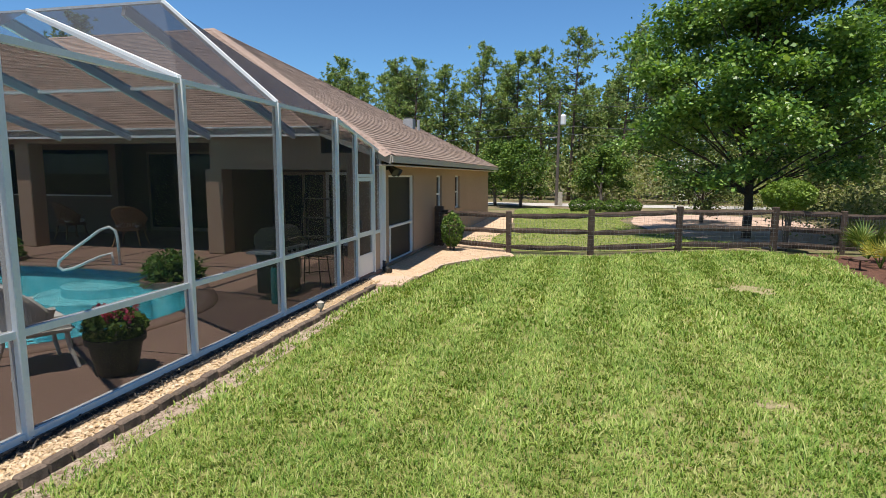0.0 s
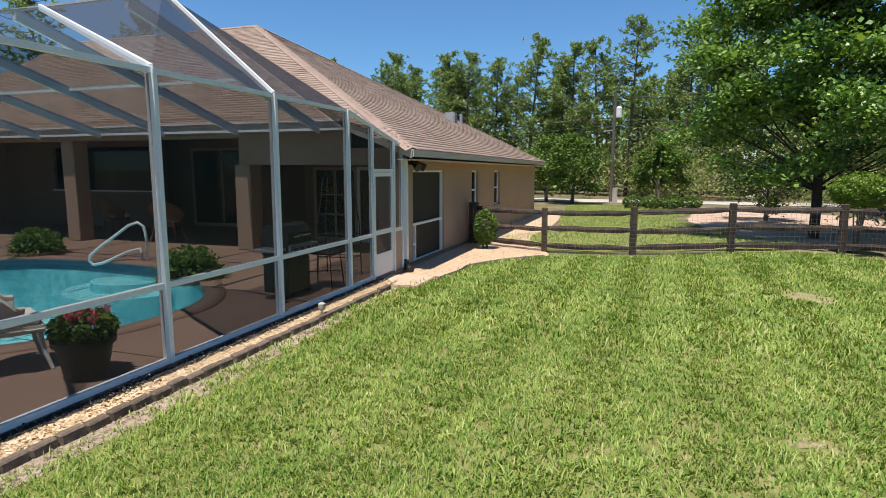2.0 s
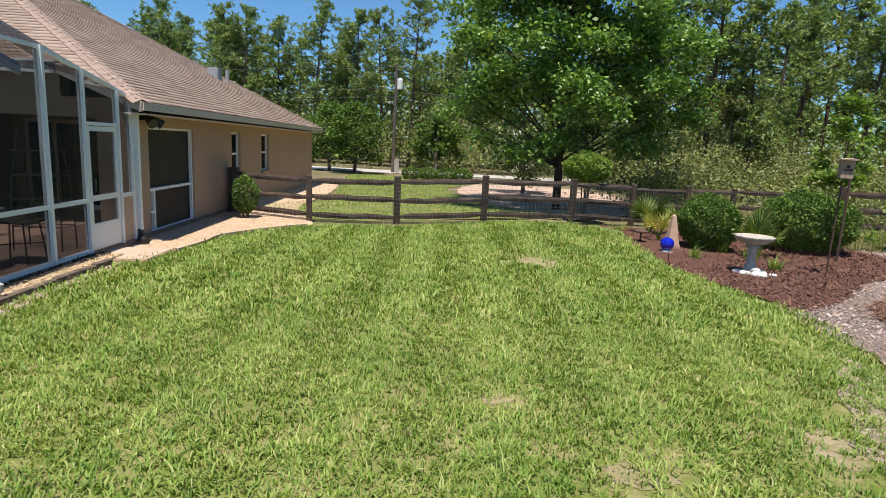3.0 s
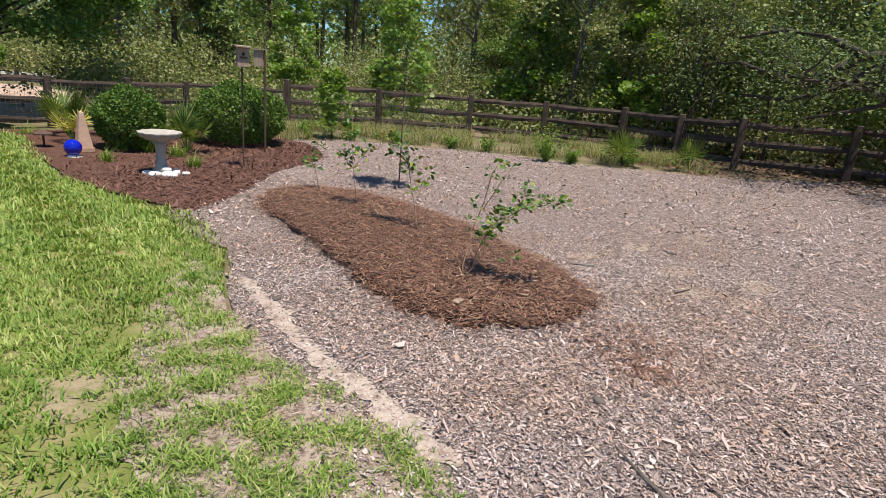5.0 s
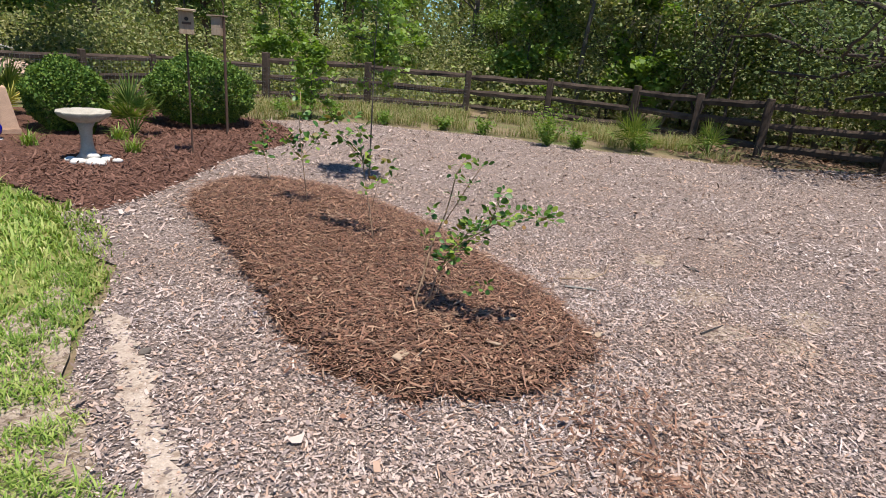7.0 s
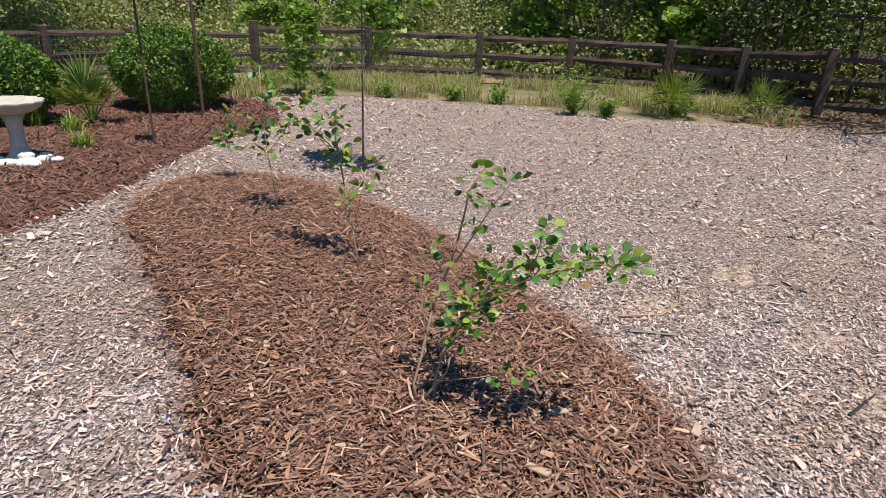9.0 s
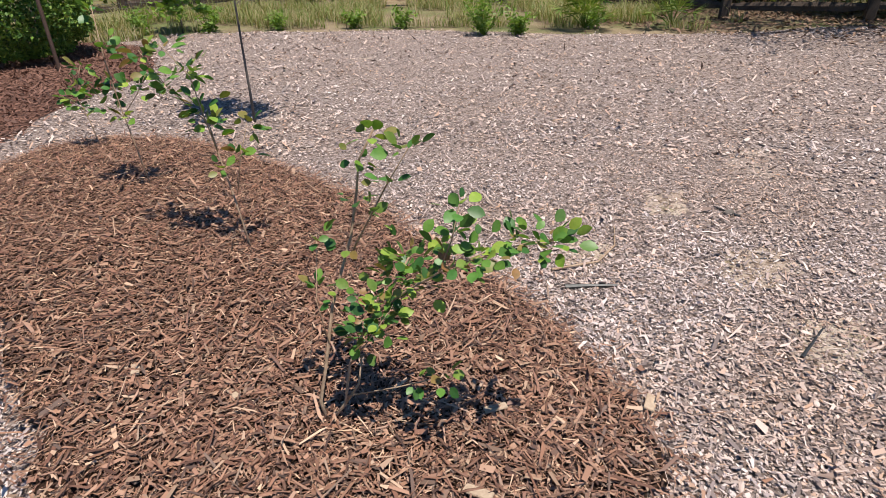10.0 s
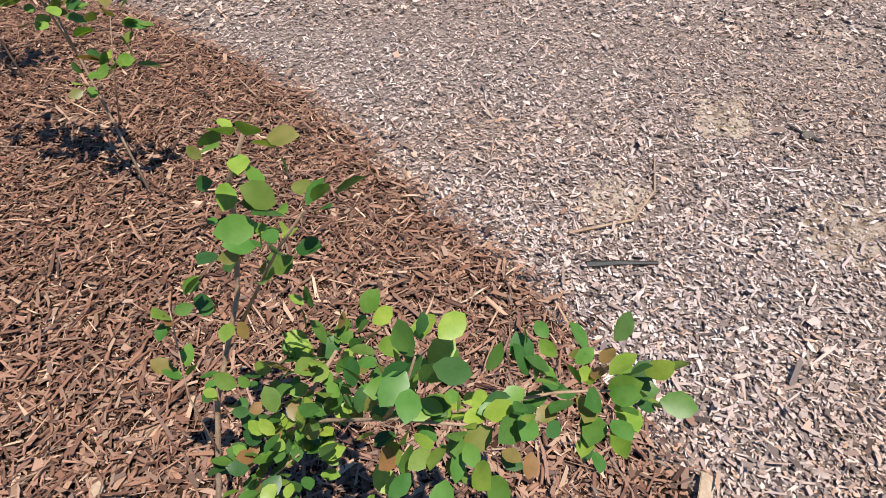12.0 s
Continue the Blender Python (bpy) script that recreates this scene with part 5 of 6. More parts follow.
blueberry(7.04, 4.92, 0.085, [
    ([at(0, 0, -0.03), at(-0.03, 0.02, 0.10), at(0.0, 0.05, 0.24), at(0.04, 0.14, 0.48), at(0.12, 0.25, 0.72), at(0.15, 0.28, 0.88), at(0.17, 0.27, 1.02), at(0.23, 0.24, 1.14)], 0.010, [(0.98, 9, 0.06), (0.86, 6, 0.06), (0.7, 6, 0.07), (0.55, 4, 0.06), (0.42, 3, 0.05)]),
    ([at(0.12, 0.22, 0.66), at(0.2, 0.2, 0.82), at(0.27, 0.12, 0.98), at(0.35, 0.04, 1.14)], 0.005, [(0.97, 9, 0.06), (0.7, 7, 0.07), (0.35, 7, 0.07)]),
    ([at(0.0, 0, 0.0), at(0.07, 0.0, 0.10), at(0.10, 0.02, 0.28), at(0.18, 0.06, 0.46), at(0.28, 0.08, 0.60), at(0.34, 0.11, 0.70)], 0.009, [(0.55, 20, 0.10), (0.7, 30, 0.13), (0.85, 34, 0.13), (0.98, 26, 0.11)]),
    ([at(0.18, 0.06, 0.46), at(0.32, 0.0, 0.62), at(0.46, -0.08, 0.76), at(0.58, -0.15, 0.86)], 0.006, [(0.5, 16, 0.09), (0.75, 24, 0.11), (0.95, 26, 0.10)]),
    ([at(0.46, -0.08, 0.76), at(0.60, -0.10, 0.82), at(0.72, -0.10, 0.86), at(0.82, -0.10, 0.86)], 0.005, [(0.6, 14, 0.09), (0.85, 26, 0.10), (0.98, 14, 0.08)]),
    ([at(0.44, -0.07, 0.74), at(0.48, -0.10, 0.88), at(0.50, -0.13, 1.02)], 0.004, [(0.95, 9, 0.05), (0.6, 8, 0.06)]),
    ([at(0.10, 0.02, 0.28), at(0.18, -0.02, 0.42), at(0.26, -0.04, 0.56)], 0.004, [(0.6, 22, 0.09), (0.95, 24, 0.10)]),
    ([at(0.08, 0, 0.14), at(0.28, -0.05, 0.22), at(0.46, -0.11, 0.32)], 0.004, [(0.7, 4, 0.06), (0.97, 7, 0.06)]),
    ([at(0.02, 0.08, 0.34), at(-0.02, 0.14, 0.5), at(0.0, 0.2, 0.76)], 0.003, [(0.6, 7, 0.06), (0.95, 6, 0.05)]),
    ([at(0.07, 0, 0.10), at(0.13, 0.0, 0.2), at(0.15, 0.02, 0.33)], 0.007, []),
], "young blueberry bush with broad green leaves and pale bent canes", 0.046, 3)
blueberry(7.68, 6.2, 0.09, [
    ([at(0, 0, -0.03), at(-0.08, 0.10, 0.3), at(-0.16, 0.2, 0.58), at(-0.2, 0.24, 0.8)], 0.008, [(0.55, 6, 0.07), (0.9, 14, 0.11)]),
    ([at(-0.16, 0.2, 0.58), at(-0.2, 0.2, 0.8), at(-0.22, 0.17, 1.03), at(-0.36, 0.2, 1.2)], 0.005, [(0.4, 16, 0.12), (0.7, 18, 0.13), (0.95, 12, 0.1)]),
    ([at(-0.2, 0.24, 0.75), at(-0.4, 0.28, 0.95), at(-0.52, 0.3, 1.15)], 0.004, [(0.5, 14, 0.12), (0.95, 14, 0.1)]),
    ([at(-0.06, 0.1, 0.35), at(-0.02, 0.14, 0.55), at(0.06, 0.12, 0.78)], 0.004, [(0.6, 9, 0.09), (0.95, 10, 0.09)]),
], "leggy young blueberry bush with leaves at its tips", 0.07, 5)
blueberry(7.84, 7.53, 0.085, [
    ([at(0, 0, -0.03), at(-0.05, 0.03, 0.3), at(-0.10, 0.06, 0.62), at(-0.14, 0.1, 0.95), at(-0.13, 0.1, 1.3)], 0.007, [(0.45, 8, 0.09), (0.6, 18, 0.13), (0.8, 10, 0.1), (0.97, 7, 0.08)]),
    ([at(-0.1, 0.06, 0.55), at(0.02, 0.1, 0.7), at(0.12, 0.1, 0.85)], 0.004, [(0.6, 12, 0.1), (0.95, 12, 0.1)]),
    ([at(-0.1, 0.06, 0.55), at(-0.22, 0.1, 0.62), at(-0.28, 0.1, 0.75)], 0.004, [(0.6, 9, 0.09), (0.95, 9, 0.09)]),
], "leggy young blueberry bush with sparse leaves", 0.07, 7)
blueberry(8.08, 8.75, 0.06, [
    ([at(0, 0, -0.03), at(-0.05, 0.03, 0.25), at(-0.12, 0.06, 0.5), at(-0.02, 0.1, 0.74)], 0.006, [(0.5, 8, 0.08), (0.75, 12, 0.1), (0.95, 12, 0.09)]),
    ([at(-0.08, 0.05, 0.3), at(-0.2, 0.1, 0.45)], 0.004, [(0.6, 8, 0.08), (0.95, 9, 0.09)]),
], "small sparse blueberry bush at the mound's end", 0.075, 9)
random.seed(21)

# woodland undergrowth behind the fence and along the road


def thicket(name, line, depth, h, n, size, mat, label, lumps=40, floor=0.0):
    line = np.array(line, float)
    seg = rng.integers(0, len(line) - 1, lumps)
    f = rng.uniform(0, 1, lumps)[:, None]
    c = line[seg] * (1 - f) + line[seg + 1] * f + rng.normal(0, depth, (lumps, 2))
    hh = h * rng.uniform(0.45, 1.1, lumps)
    rr = rng.uniform(0.7, 1.6, lumps) * (0.35 * h + 0.5)
    i = rng.integers(0, lumps, n)
    d = rng.normal(0, 1, (n, 3))
    d /= np.linalg.norm(d, axis=1)[:, None]
    q = rng.uniform(0.35, 1.0, n)[:, None]
    p = np.column_stack([c[i], hh[i] * 0.5]) + d * q * np.column_stack([rr[i], rr[i], hh[i] * 0.52])
    p = p[p[:, 2] > floor]
    V, F = leaf_quads(p, size, 0.6, 0.1, 0.15)
    ob = raw(name, V, F, mat)
    return tagged(ob, label, "woodland", kind="stuff")


thicket("roadside_thicket", [(-60, 52), (-20, 49), (0, 48), (22, 44)], 2.2, 5.5, 60000, 0.22, M["thicket"], "leafy thicket along the far side of the road", 110)
thicket("far_wood", [(-60, 64), (-20, 62), (10, 60), (40, 50), (50, 20), (50, -12)], 2.5, 10.0, 60000, 0.48, M["needles"], "dense far pine woodland", 130)
thicket("woodland_edge", [(8, 38), (14, 31), (20, 25), (25, 19)], 1.8, 3.4, 62000, 0.105, M["thicket"], "pale leafy scrub at the woodland edge", 90)
thicket("woodland_edge", [(19.5, 21), (23, 17), (24.5, 9), (23, 2)], 1.3, 3.0, 52000, 0.095, M["thicket"], "green scrub behind the fence", 60)
thicket("tall_wood", [(30, 26), (33, 18), (34, 9)], 2.0, 9.0, 40000, 0.2, M["thicket"], "tall sunlit olive woodland behind the fence", 60)
# Dark leaves instead of the thicket colour put this stretch's shade into it
thicket("shaded_wood", [(33, 9), (33, 2), (30, -8)], 2.0, 9.0, 26000, 0.24, M["darkleaf"], "woodland behind the fence, its shade put into dark leaves", 46)
thicket("low_scrub", [(12, 19.5), (17, 17), (20.7, 13.5)], 0.7, 1.3, 7000, 0.13, M["thicket"], "low scrub against the outside of the fence", 36)
thicket("low_scrub", [(9.6, 20.5), (11.2, 23), (12.4, 28)], 0.9, 2.5, 20000, 0.1, M["thicket"], "olive scrub beside the drive", 34)
wv = [broad_tree("woodland_tree", 6.5, 2.0, 1.6, 8000, 0.11, M["thicket"], M["barkgrey"], 0.10, "slender woodland tree with loose olive leaves", "tree", 40),
      broad_tree("woodland_tree", 5.4, 1.7, 1.0, 8000, 0.105, M["woodleaf"], M["barkgrey"], 0.08, "small leafy green woodland tree", "tree", 36),
      broad_tree("woodland_tree", 7.5, 2.2, 2.6, 7500, 0.11, M["thicket"], M["barkgrey"], 0.13, "olive-leaved woodland tree with a bare lower trunk", "tree", 40)]
rw = random.Random(11)
wspots = [(22.5 + rw.uniform(-1, 2.5), 19 - i * 1.9 + rw.uniform(-0.7, 0.7), rw.choice((0, 1, 2, 2))) for i in range(13)]
wspots += [(26 + rw.uniform(-1, 3), 21 - i * 2.6 + rw.uniform(-1, 1), rw.choice((0, 2, 2))) for i in range(11)]
wspots += [(11 + i * 1.7 + rw.uniform(-0.8, 0.8), 33 - i * 1.3 + rw.uniform(-2.5, 2.5), rw.choice((0, 0, 1))) for i in range(5)]
first_done = set()
for x, y, k in wspots:
    m = pose(x, y, 0, 0, 0, rw.uniform(0, 360))
    sc = rw.uniform(0.75, 1.15)
    if k in first_done:
        c = copy_thing(wv[k], m)
    else:
        first_done.add(k)
        c = wv[k]
        c.matrix_basis = m
    c.scale = (sc, sc, sc)


def bare_stem(height, lean, label):
    """A thin crooked understorey tree: stem, a few bare branches, leaves at the top."""
    t = thing("understorey_tree", 0, 0, 0, label, "tree", "understorey behind the fence")
    lp = limb_path((0, 0, -0.1), (lean, 0.1, 1), height, 0.14, 8, 0.06)
    part("stem", tubem(lp, taper(0.055, 0.015, 9), 6), M["oakbark"], t, smooth=True)
    tips_ = []
    for q in range(9):
        a = random.uniform(0, 6.28)
        bp = limb_path(lp[random.randint(3, 7)], (math.cos(a), math.sin(a), random.uniform(0.0, 0.8)), height * random.uniform(0.18, 0.32), 0.25, 4)
        part("branch", tubem(bp, taper(0.018, 0.006, 5), 4), M["oakbark"], t)
        tips_ += bp[2:]
    c = np.array([list(v) for v in tips_ + lp[6:]])
    c = c[rng.integers(0, len(c), 900)] + rng.normal(0, 0.22, (900, 3))
    V, F = leaf_quads(c, 0.085, 0.5, 0.2, 0.4)
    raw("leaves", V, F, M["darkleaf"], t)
    return t


stems = [bare_stem(h, l, "thin crooked dark understorey tree with sparse leaves") for h, l in ((4.2, 0.25), (5.0, -0.2), (3.4, 0.1))]
rs = random.Random(17)
for k in range(34):
    x, y = 21.4 + 6.0 * rs.random() ** 1.4, -3.5 + 16.5 * rs.random()
    m = pose(x, y, 0, 0, 0, rs.uniform(0, 360))
    if k < 3:
        stems[k].matrix_basis = m
    else:
        copy_thing(stems[k % 3], m)
sp3 = broad_tree("young_tree", 4.6, 1.1, 0.5, 3200, 0.15, M["saplingleaf"], M["barkgrey"], 0.05, "slender bright green young tree at the woodland edge", "tree", 40)
sp3.matrix_basis = pose(18.3, 18.6, 0)
for x, y, s in ((15.4, 21.0, 0.9), (21.0, 14.5, 1.0), (22.5, 11.0, 1.1)):
    c = copy_thing(sp3, pose(x, y, 0, 0, 0, x * 50) @ Matrix.Scale(s, 4))
    c.scale = (s, s, s)

# live oak whose limbs reach over the fence
oak = thing("live_oak", 20.6, -0.8, 0, "spreading live oak with crooked grey limbs and dark leaves", "tree")
bm = bmesh.new()
tube(bm, [(0, 0, -0.1), (-0.2, 0.1, 1.2), (-0.3, 0.3, 2.6)], [0.42, 0.34, 0.3], 10)
part("trunk", bm, M["barkgrey"], oak, smooth=True)
tips = []
for q, (dx, dy, up) in enumerate(((-0.25, 0.95, 0.12), (-0.1, 1.0, 0.3), (-0.5, -0.8, 0.2), (0.35, 0.9, 0.2), (-0.8, 0.3, 0.5), (0.8, 0.1, 0.5), (-0.42, 0.85, 0.02), (0, 0.4, 0.9))):
    lp = limb_path((-0.25, 0.2, 1.9 + 0.12 * q), (dx, dy, up + 0.1), 6.5, 0.24, 9, -0.02)
    lp = [Vector((v.x, v.y, max(v.z, 1.7))) for v in lp]
    part("limb", tubem(lp, taper(0.17, 0.03, len(lp)), 7), M["oakbark"], oak, smooth=True)
    for k in range(3, 10):
        for j in range(3):
            sp_ = limb_path(lp[k], (random.uniform(-1, 1), random.uniform(-1, 1), random.uniform(-0.2, 0.9)), 1.3, 0.25, 4)
            bm = bmesh.new()
            tips += sp_[2:]
            if j < 2:
                tube(bm, sp_, taper(0.035, 0.008, 5), 4, False)
                part("branch", bm, M["oakbark"], oak)
            else:
                bm.free()
for pts, r0 in (([(-0.3, 0.3, 2.3), (-1.2, 3.0, 3.3), (-2.1, 4.85, 2.95), (-1.75, 5.8, 2.52), (-1.6, 6.7, 2.48), (-1.7, 7.5, 2.75), (-1.3, 8.4, 2.7)], 0.15), ([(-2.1, 4.85, 2.95), (-2.3, 5.6, 3.3), (-1.9, 6.6, 3.5), (-1.8, 7.6, 3.3)], 0.09), ([(-1.9, 4.4, 3.0), (-2.2, 5.2, 2.3), (-2.3, 6.1, 1.95), (-2.1, 7.2, 2.0)], 0.07), ([(-0.8, 1.8, 2.8), (-2.2, 3.2, 2.4), (-2.6, 4.6, 1.9), (-2.5, 5.6, 1.6)], 0.07)):
    part("limb", tubem(pts, taper(r0, 0.03, len(pts)), 8), M["oakbark"], oak, smooth=True)
    tips += [Vector(p) + Vector((0, 0, 0.5)) for p in pts[3:]]
for k in range(110):
    tips.append(Vector((random.uniform(-2.2, 3.5), random.uniform(-3, 9.5), 2.9 + 3.2 * random.random() ** 1.3)))
cs = np.array([list(v) for v in tips])
nl = 34000
P_ = cs[rng.integers(0, len(cs), nl)] + rng.normal(0, 0.34, (nl, 3))
P_ = P_[P_[:, 2] > 1.3]
V, F = leaf_quads(P_, 0.085, 0.5, 0.2, 0.4)
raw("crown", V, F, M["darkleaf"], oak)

# weeds at the yard's far edge
WEED = smooth_loop([(10.9, 14.2), (12.3, 14.1), (14.2, 12.4), (15.5, 10.9), (17.1, 7.6), (17.1, 5.2), (16.7, 2.8), (16.6, -2), (20.2, -2), (19.7, 3.5), (19.8, 7.5), (19.6, 12.8), (15.9, 15.9), (12.6, 16.8), (10.6, 17.6), (9.3, 16.5)], 4)
pw = spread(54000, WEED)
keep = np.array([noise.noise((p[0] * 0.9, p[1] * 0.9, 0)) for p in pw]) > -0.02 + 0.75 * np.clip((8.0 - pw[:, 1]) / 3.0, 0, 1)
pw = pw[keep]
wd = blades("weeds", pw, rise(pw[:, 0], pw[:, 1]), 0.25, 0.010, M["drygrass"], 0.8)
tagged(wd, "tall dry weeds and grass along the fence", "weeds", kind="stuff")


def weed_plant(x, y, h, n, label):
    """A loose herb: leaning stems from one root, leaves all along them."""
    t = thing("weed_plant", x, y, float(rise(x, y)), label, "weed")
    cs = []
    for k in range(n):
        a = random.uniform(0, 6.28)
        lp = limb_path((0, 0, -0.02), (0.55 * math.cos(a), 0.55 * math.sin(a), 1), h * random.uniform(0.55, 1.1), 0.16, 5, 0.03)
        part("stem", tubem(lp, taper(0.008, 0.003, 6), 4), M["saplingleaf"], t)
        for q in range(34):
            f = random.uniform(0.8, 4.98)
            cs.append(list(lp[int(f)].lerp(lp[int(f) + 1], f % 1) + Vector((random.gauss(0, 0.05), random.gauss(0, 0.05), random.gauss(0, 0.03)))))
    V, F = leaf_quads(np.array(cs), 0.075, 0.45, 0.1, 0.4)
    raw("leaves", V, F, M["saplingleaf"], t)


for x, y, h, n in ((15.25, 9.5, 1.0, 22), (15.6, 9.0, 0.55, 14), (12.6, 13.9, 0.5, 9), (14.6, 12.1, 0.4, 9), (13.6, 13.1, 0.35, 8), (15.1, 11.3, 0.45, 9), (17.0, 8.2, 0.5, 8), (11.6, 14.4, 0.6, 10)):
    weed_plant(x, y, h, n, "loose light green weed with leaning stems at the yard's edge")

# ---- loose ground cover ----
p = np.column_stack([rng.uniform(16.6, 25, 16000), rng.uniform(-4, 9, 16000)])
p = p[p[:, 0] > 16.9 + 0.25 * rng.normal(0, 1, len(p)) + np.clip(p[:, 1] - 5.5, 0, 9) * 0.2]
tagged(flakes("leaf_litter", p, rise(p[:, 0], p[:, 1]) - 0.01, 0.085, 0.045, M["litter"], tilt=0.25, heap=0.02), "brown oak leaf litter along the fence", "leaf litter", kind="stuff")
GRASS = [(1300, 0.042, 0.013), (6000, 0.033, 0.0078), (3600, 0.039, 0.010), (1700, 0.054, 0.015)]
for j, (dens, hgt, wid) in enumerate(GRASS):
    area = ((-3.4, 4.0, -7.0, 1.0), (-3.4, 6.2, 1.0, 4.2), (-3.4, 6.2, 4.2, 7.5), (-3.4, 6.2, 7.5, 15.2))[j]
    n = int((area[1] - area[0]) * (area[3] - area[2]) * dens)
    tuft = np.column_stack([rng.uniform(area[0], area[1], n // 5), rng.uniform(area[2], area[3], n // 5)])
    which = rng.integers(0, n // 5, n)
    off = rng.normal(0, 2.4 * wid, (n, 2))
    p, push = tuft[which] + off, np.arctan2(off[:, 1], off[:, 0])
    tall = rng.lognormal(0, 0.24, n // 5)[which]
    q = p + rng.normal(0, 0.07, p.shape)
    ok = inside(LAWN, q[:, 0], q[:, 1])
    p, push, tall = p[ok], push[ok], tall[ok]
    # thin places: wear near the margin and bare spots
    f = np.sin(p[:, 0] * 2.1 + 1.3 * np.sin(p[:, 1] * 1.7)) * np.sin(p[:, 1] * 2.4 + 1.1 * np.sin(p[:, 0] * 2.9))
    f2 = np.sin(p[:, 0] * 6.3 + 2.2 * np.sin(p[:, 1] * 5.1)) * np.sin(p[:, 1] * 7.4 + 1.7 * np.sin(p[:, 0] * 8.3))
    thin = np.zeros(len(p))
    for cx, cy, rx, ry, s in tuple((a, b, c, d, 0.72) for a, b, c, d in BARE) + ((0.9, 3.4, 1.1, 0.6, 0.75), (1.3, 2.6, 1.4, 0.5, 0.6), (2.9, 11.0, 0.6, 0.5, 0.95), (4.3, 3.3, 0.95, 1.7, 0.95), (4.7, 4.5, 0.45, 0.8, 0.9), (5.2, 6.6, 0.3, 0.8, 0.6), (4.6, 5.3, 0.5, 0.8, 0.75), (2.4, 4.6, 0.5, 0.35, 0.8), (3.2, 3.7, 0.5, 0.4, 0.75), (-3.2, 4.5, 0.25, 6, 0.6), (2.2, 2.5, 0.9, 0.6, 0.75), (-0.6, 2.6, 0.5, 0.3, 0.5), (-1.0, 9.0, 0.5, 0.4, 0.3), (1.6, 5.6, 0.3, 0.25, 0.6)):
        thin = np.maximum(thin, s * np.exp(-((p[:, 0] - cx) / rx) ** 2 - ((p[:, 1] - cy) / ry) ** 2))
    keepp = rng.uniform(0, 1, len(p)) > np.clip(thin + 0.8 * thin * f2 + 0.10 * f + 0.08 * f2, 0.0, 0.97)
    p, push, tall = p[keepp], push[keepp], tall[keepp]
    # the mower's passes lay the blades over, to and fro in turn
    lay = np.tanh(3.0 * np.sin(2 * np.pi * (p[:, 0] - 0.06 * p[:, 1] + 0.12 * np.sin(0.5 * p[:, 1])) / 1.1))
    gb_ = blades("grass", p, rise(p[:, 0], p[:, 1]), hgt * tall, wid, M["grass"], 0.9, push=push, lay=lay)
    tagged(gb_, "short coarse green lawn grass", "grass", kind="stuff")
pf = spread(32000, FRONT)
tagged(blades("grass", pf, rise(pf[:, 0], pf[:, 1]), 0.04, 0.018, M["grass"], 0.8), "short green grass beyond the fence", "grass", kind="stuff")
pa = spread(6500, APRON)
clump = np.array([noise.noise((p[0] * 5.2, p[1] * 5.2, 3.0)) for p in pa]) > 0.06
pa = pa[clump]
pa = np.repeat(pa, 9, 0) + rng.normal(0, 0.045, (len(pa) * 9, 2))
tagged(blades("grass", pa, np.zeros(len(pa)), 0.042, 0.008, M["grass"], 1.1), "straggling grass runners on bare sand", "grass", kind="stuff")

dl = np.concatenate([spread(11000, APRON), spread(300, TRACK)])
tagged(flakes("dry_litter", dl, np.full(len(dl), 0.010), 0.017, 0.006, M["chips"], tilt=0.2), "dry grass clippings and litter on the sand", "litter", kind="stuff")
# wood chips over the yard, denser where one walks past
YX = np.array([7.0, 3.9])
for near, n, ln, wd_ in ((True, 270000, 0.0155, 0.0088), (True, 95000, 0.023, 0.0108), (True, 4500, 0.038, 0.014), (False, 180000, 0.033, 0.018)):
    p = spread(n, YARD) if not near else rng.normal(YX, [2.4, 2.2], (n, 2))
    p = p + rng.normal(0, 0.05, p.shape)
    ok = (p[:, 1] > -7) & inside(YARD, p[:, 0], p[:, 1])
    if not near:
        ok &= np.hypot(*(p - YX).T) > 4.0
    p = p[ok]
    q = p + rng.normal(0, 0.05, p.shape)
    q2 = p + rng.normal(0, 0.09, p.shape)
    bare = np.zeros(len(p))
    for cx, cy, rx, ry in WORN:
        bare = np.maximum(bare, 0.6 * np.exp(-((q[:, 0] - cx) / rx) ** 2 - ((q[:, 1] - cy) / ry) ** 2))
    p = p[(rng.uniform(0, 1, len(p)) > bare) & ~inside(OVAL, q[:, 0], q[:, 1]) & ~inside(BED, q[:, 0], q[:, 1]) & ~(inside(TRACK, q[:, 0], q[:, 1]) & (rng.uniform(0, 1, len(p)) < 0.96)) & ~(inside(APRON, q2[:, 0], q2[:, 1]) & (rng.uniform(0, 1, len(p)) < 0.62))]
    tagged(flakes("wood_chips", p, rise(p[:, 0], p[:, 1]) + 0.006, ln, wd_, M["chips"], tilt=0.3, vary=0.5, heap=0.008 if near else 0.024), "grey and tan weathered wood chips", "wood chips", kind="stuff")
p = spread(86000, OVAL)
p = p + rng.normal(0, 0.065, p.shape)
tagged(flakes("mulch_shreds", p, mound_height(p[:, 0], p[:, 1]) + 0.014, 0.032, 0.007, M["shreds"], tilt=0.2, vary=0.6, heap=0.026), "shredded brown bark mulch", "mulch", kind="stuff")
p = spread(9000, OVAL)
p = p + rng.normal(0, 0.15, p.shape)
tagged(flakes("mulch_shreds", p, mound_height(p[:, 0], p[:, 1]) + 0.02, 0.05, 0.0105, M["shreds"], tilt=0.17, vary=0.5, heap=0.03), "larger brown bark strips", "mulch", kind="stuff")
sp_ = np.concatenate([rng.normal([7.05, 3.35], [0.28, 0.28], (1500, 2)), rng.normal([6.82, 3.05], [0.10, 0.14], (350, 2))])
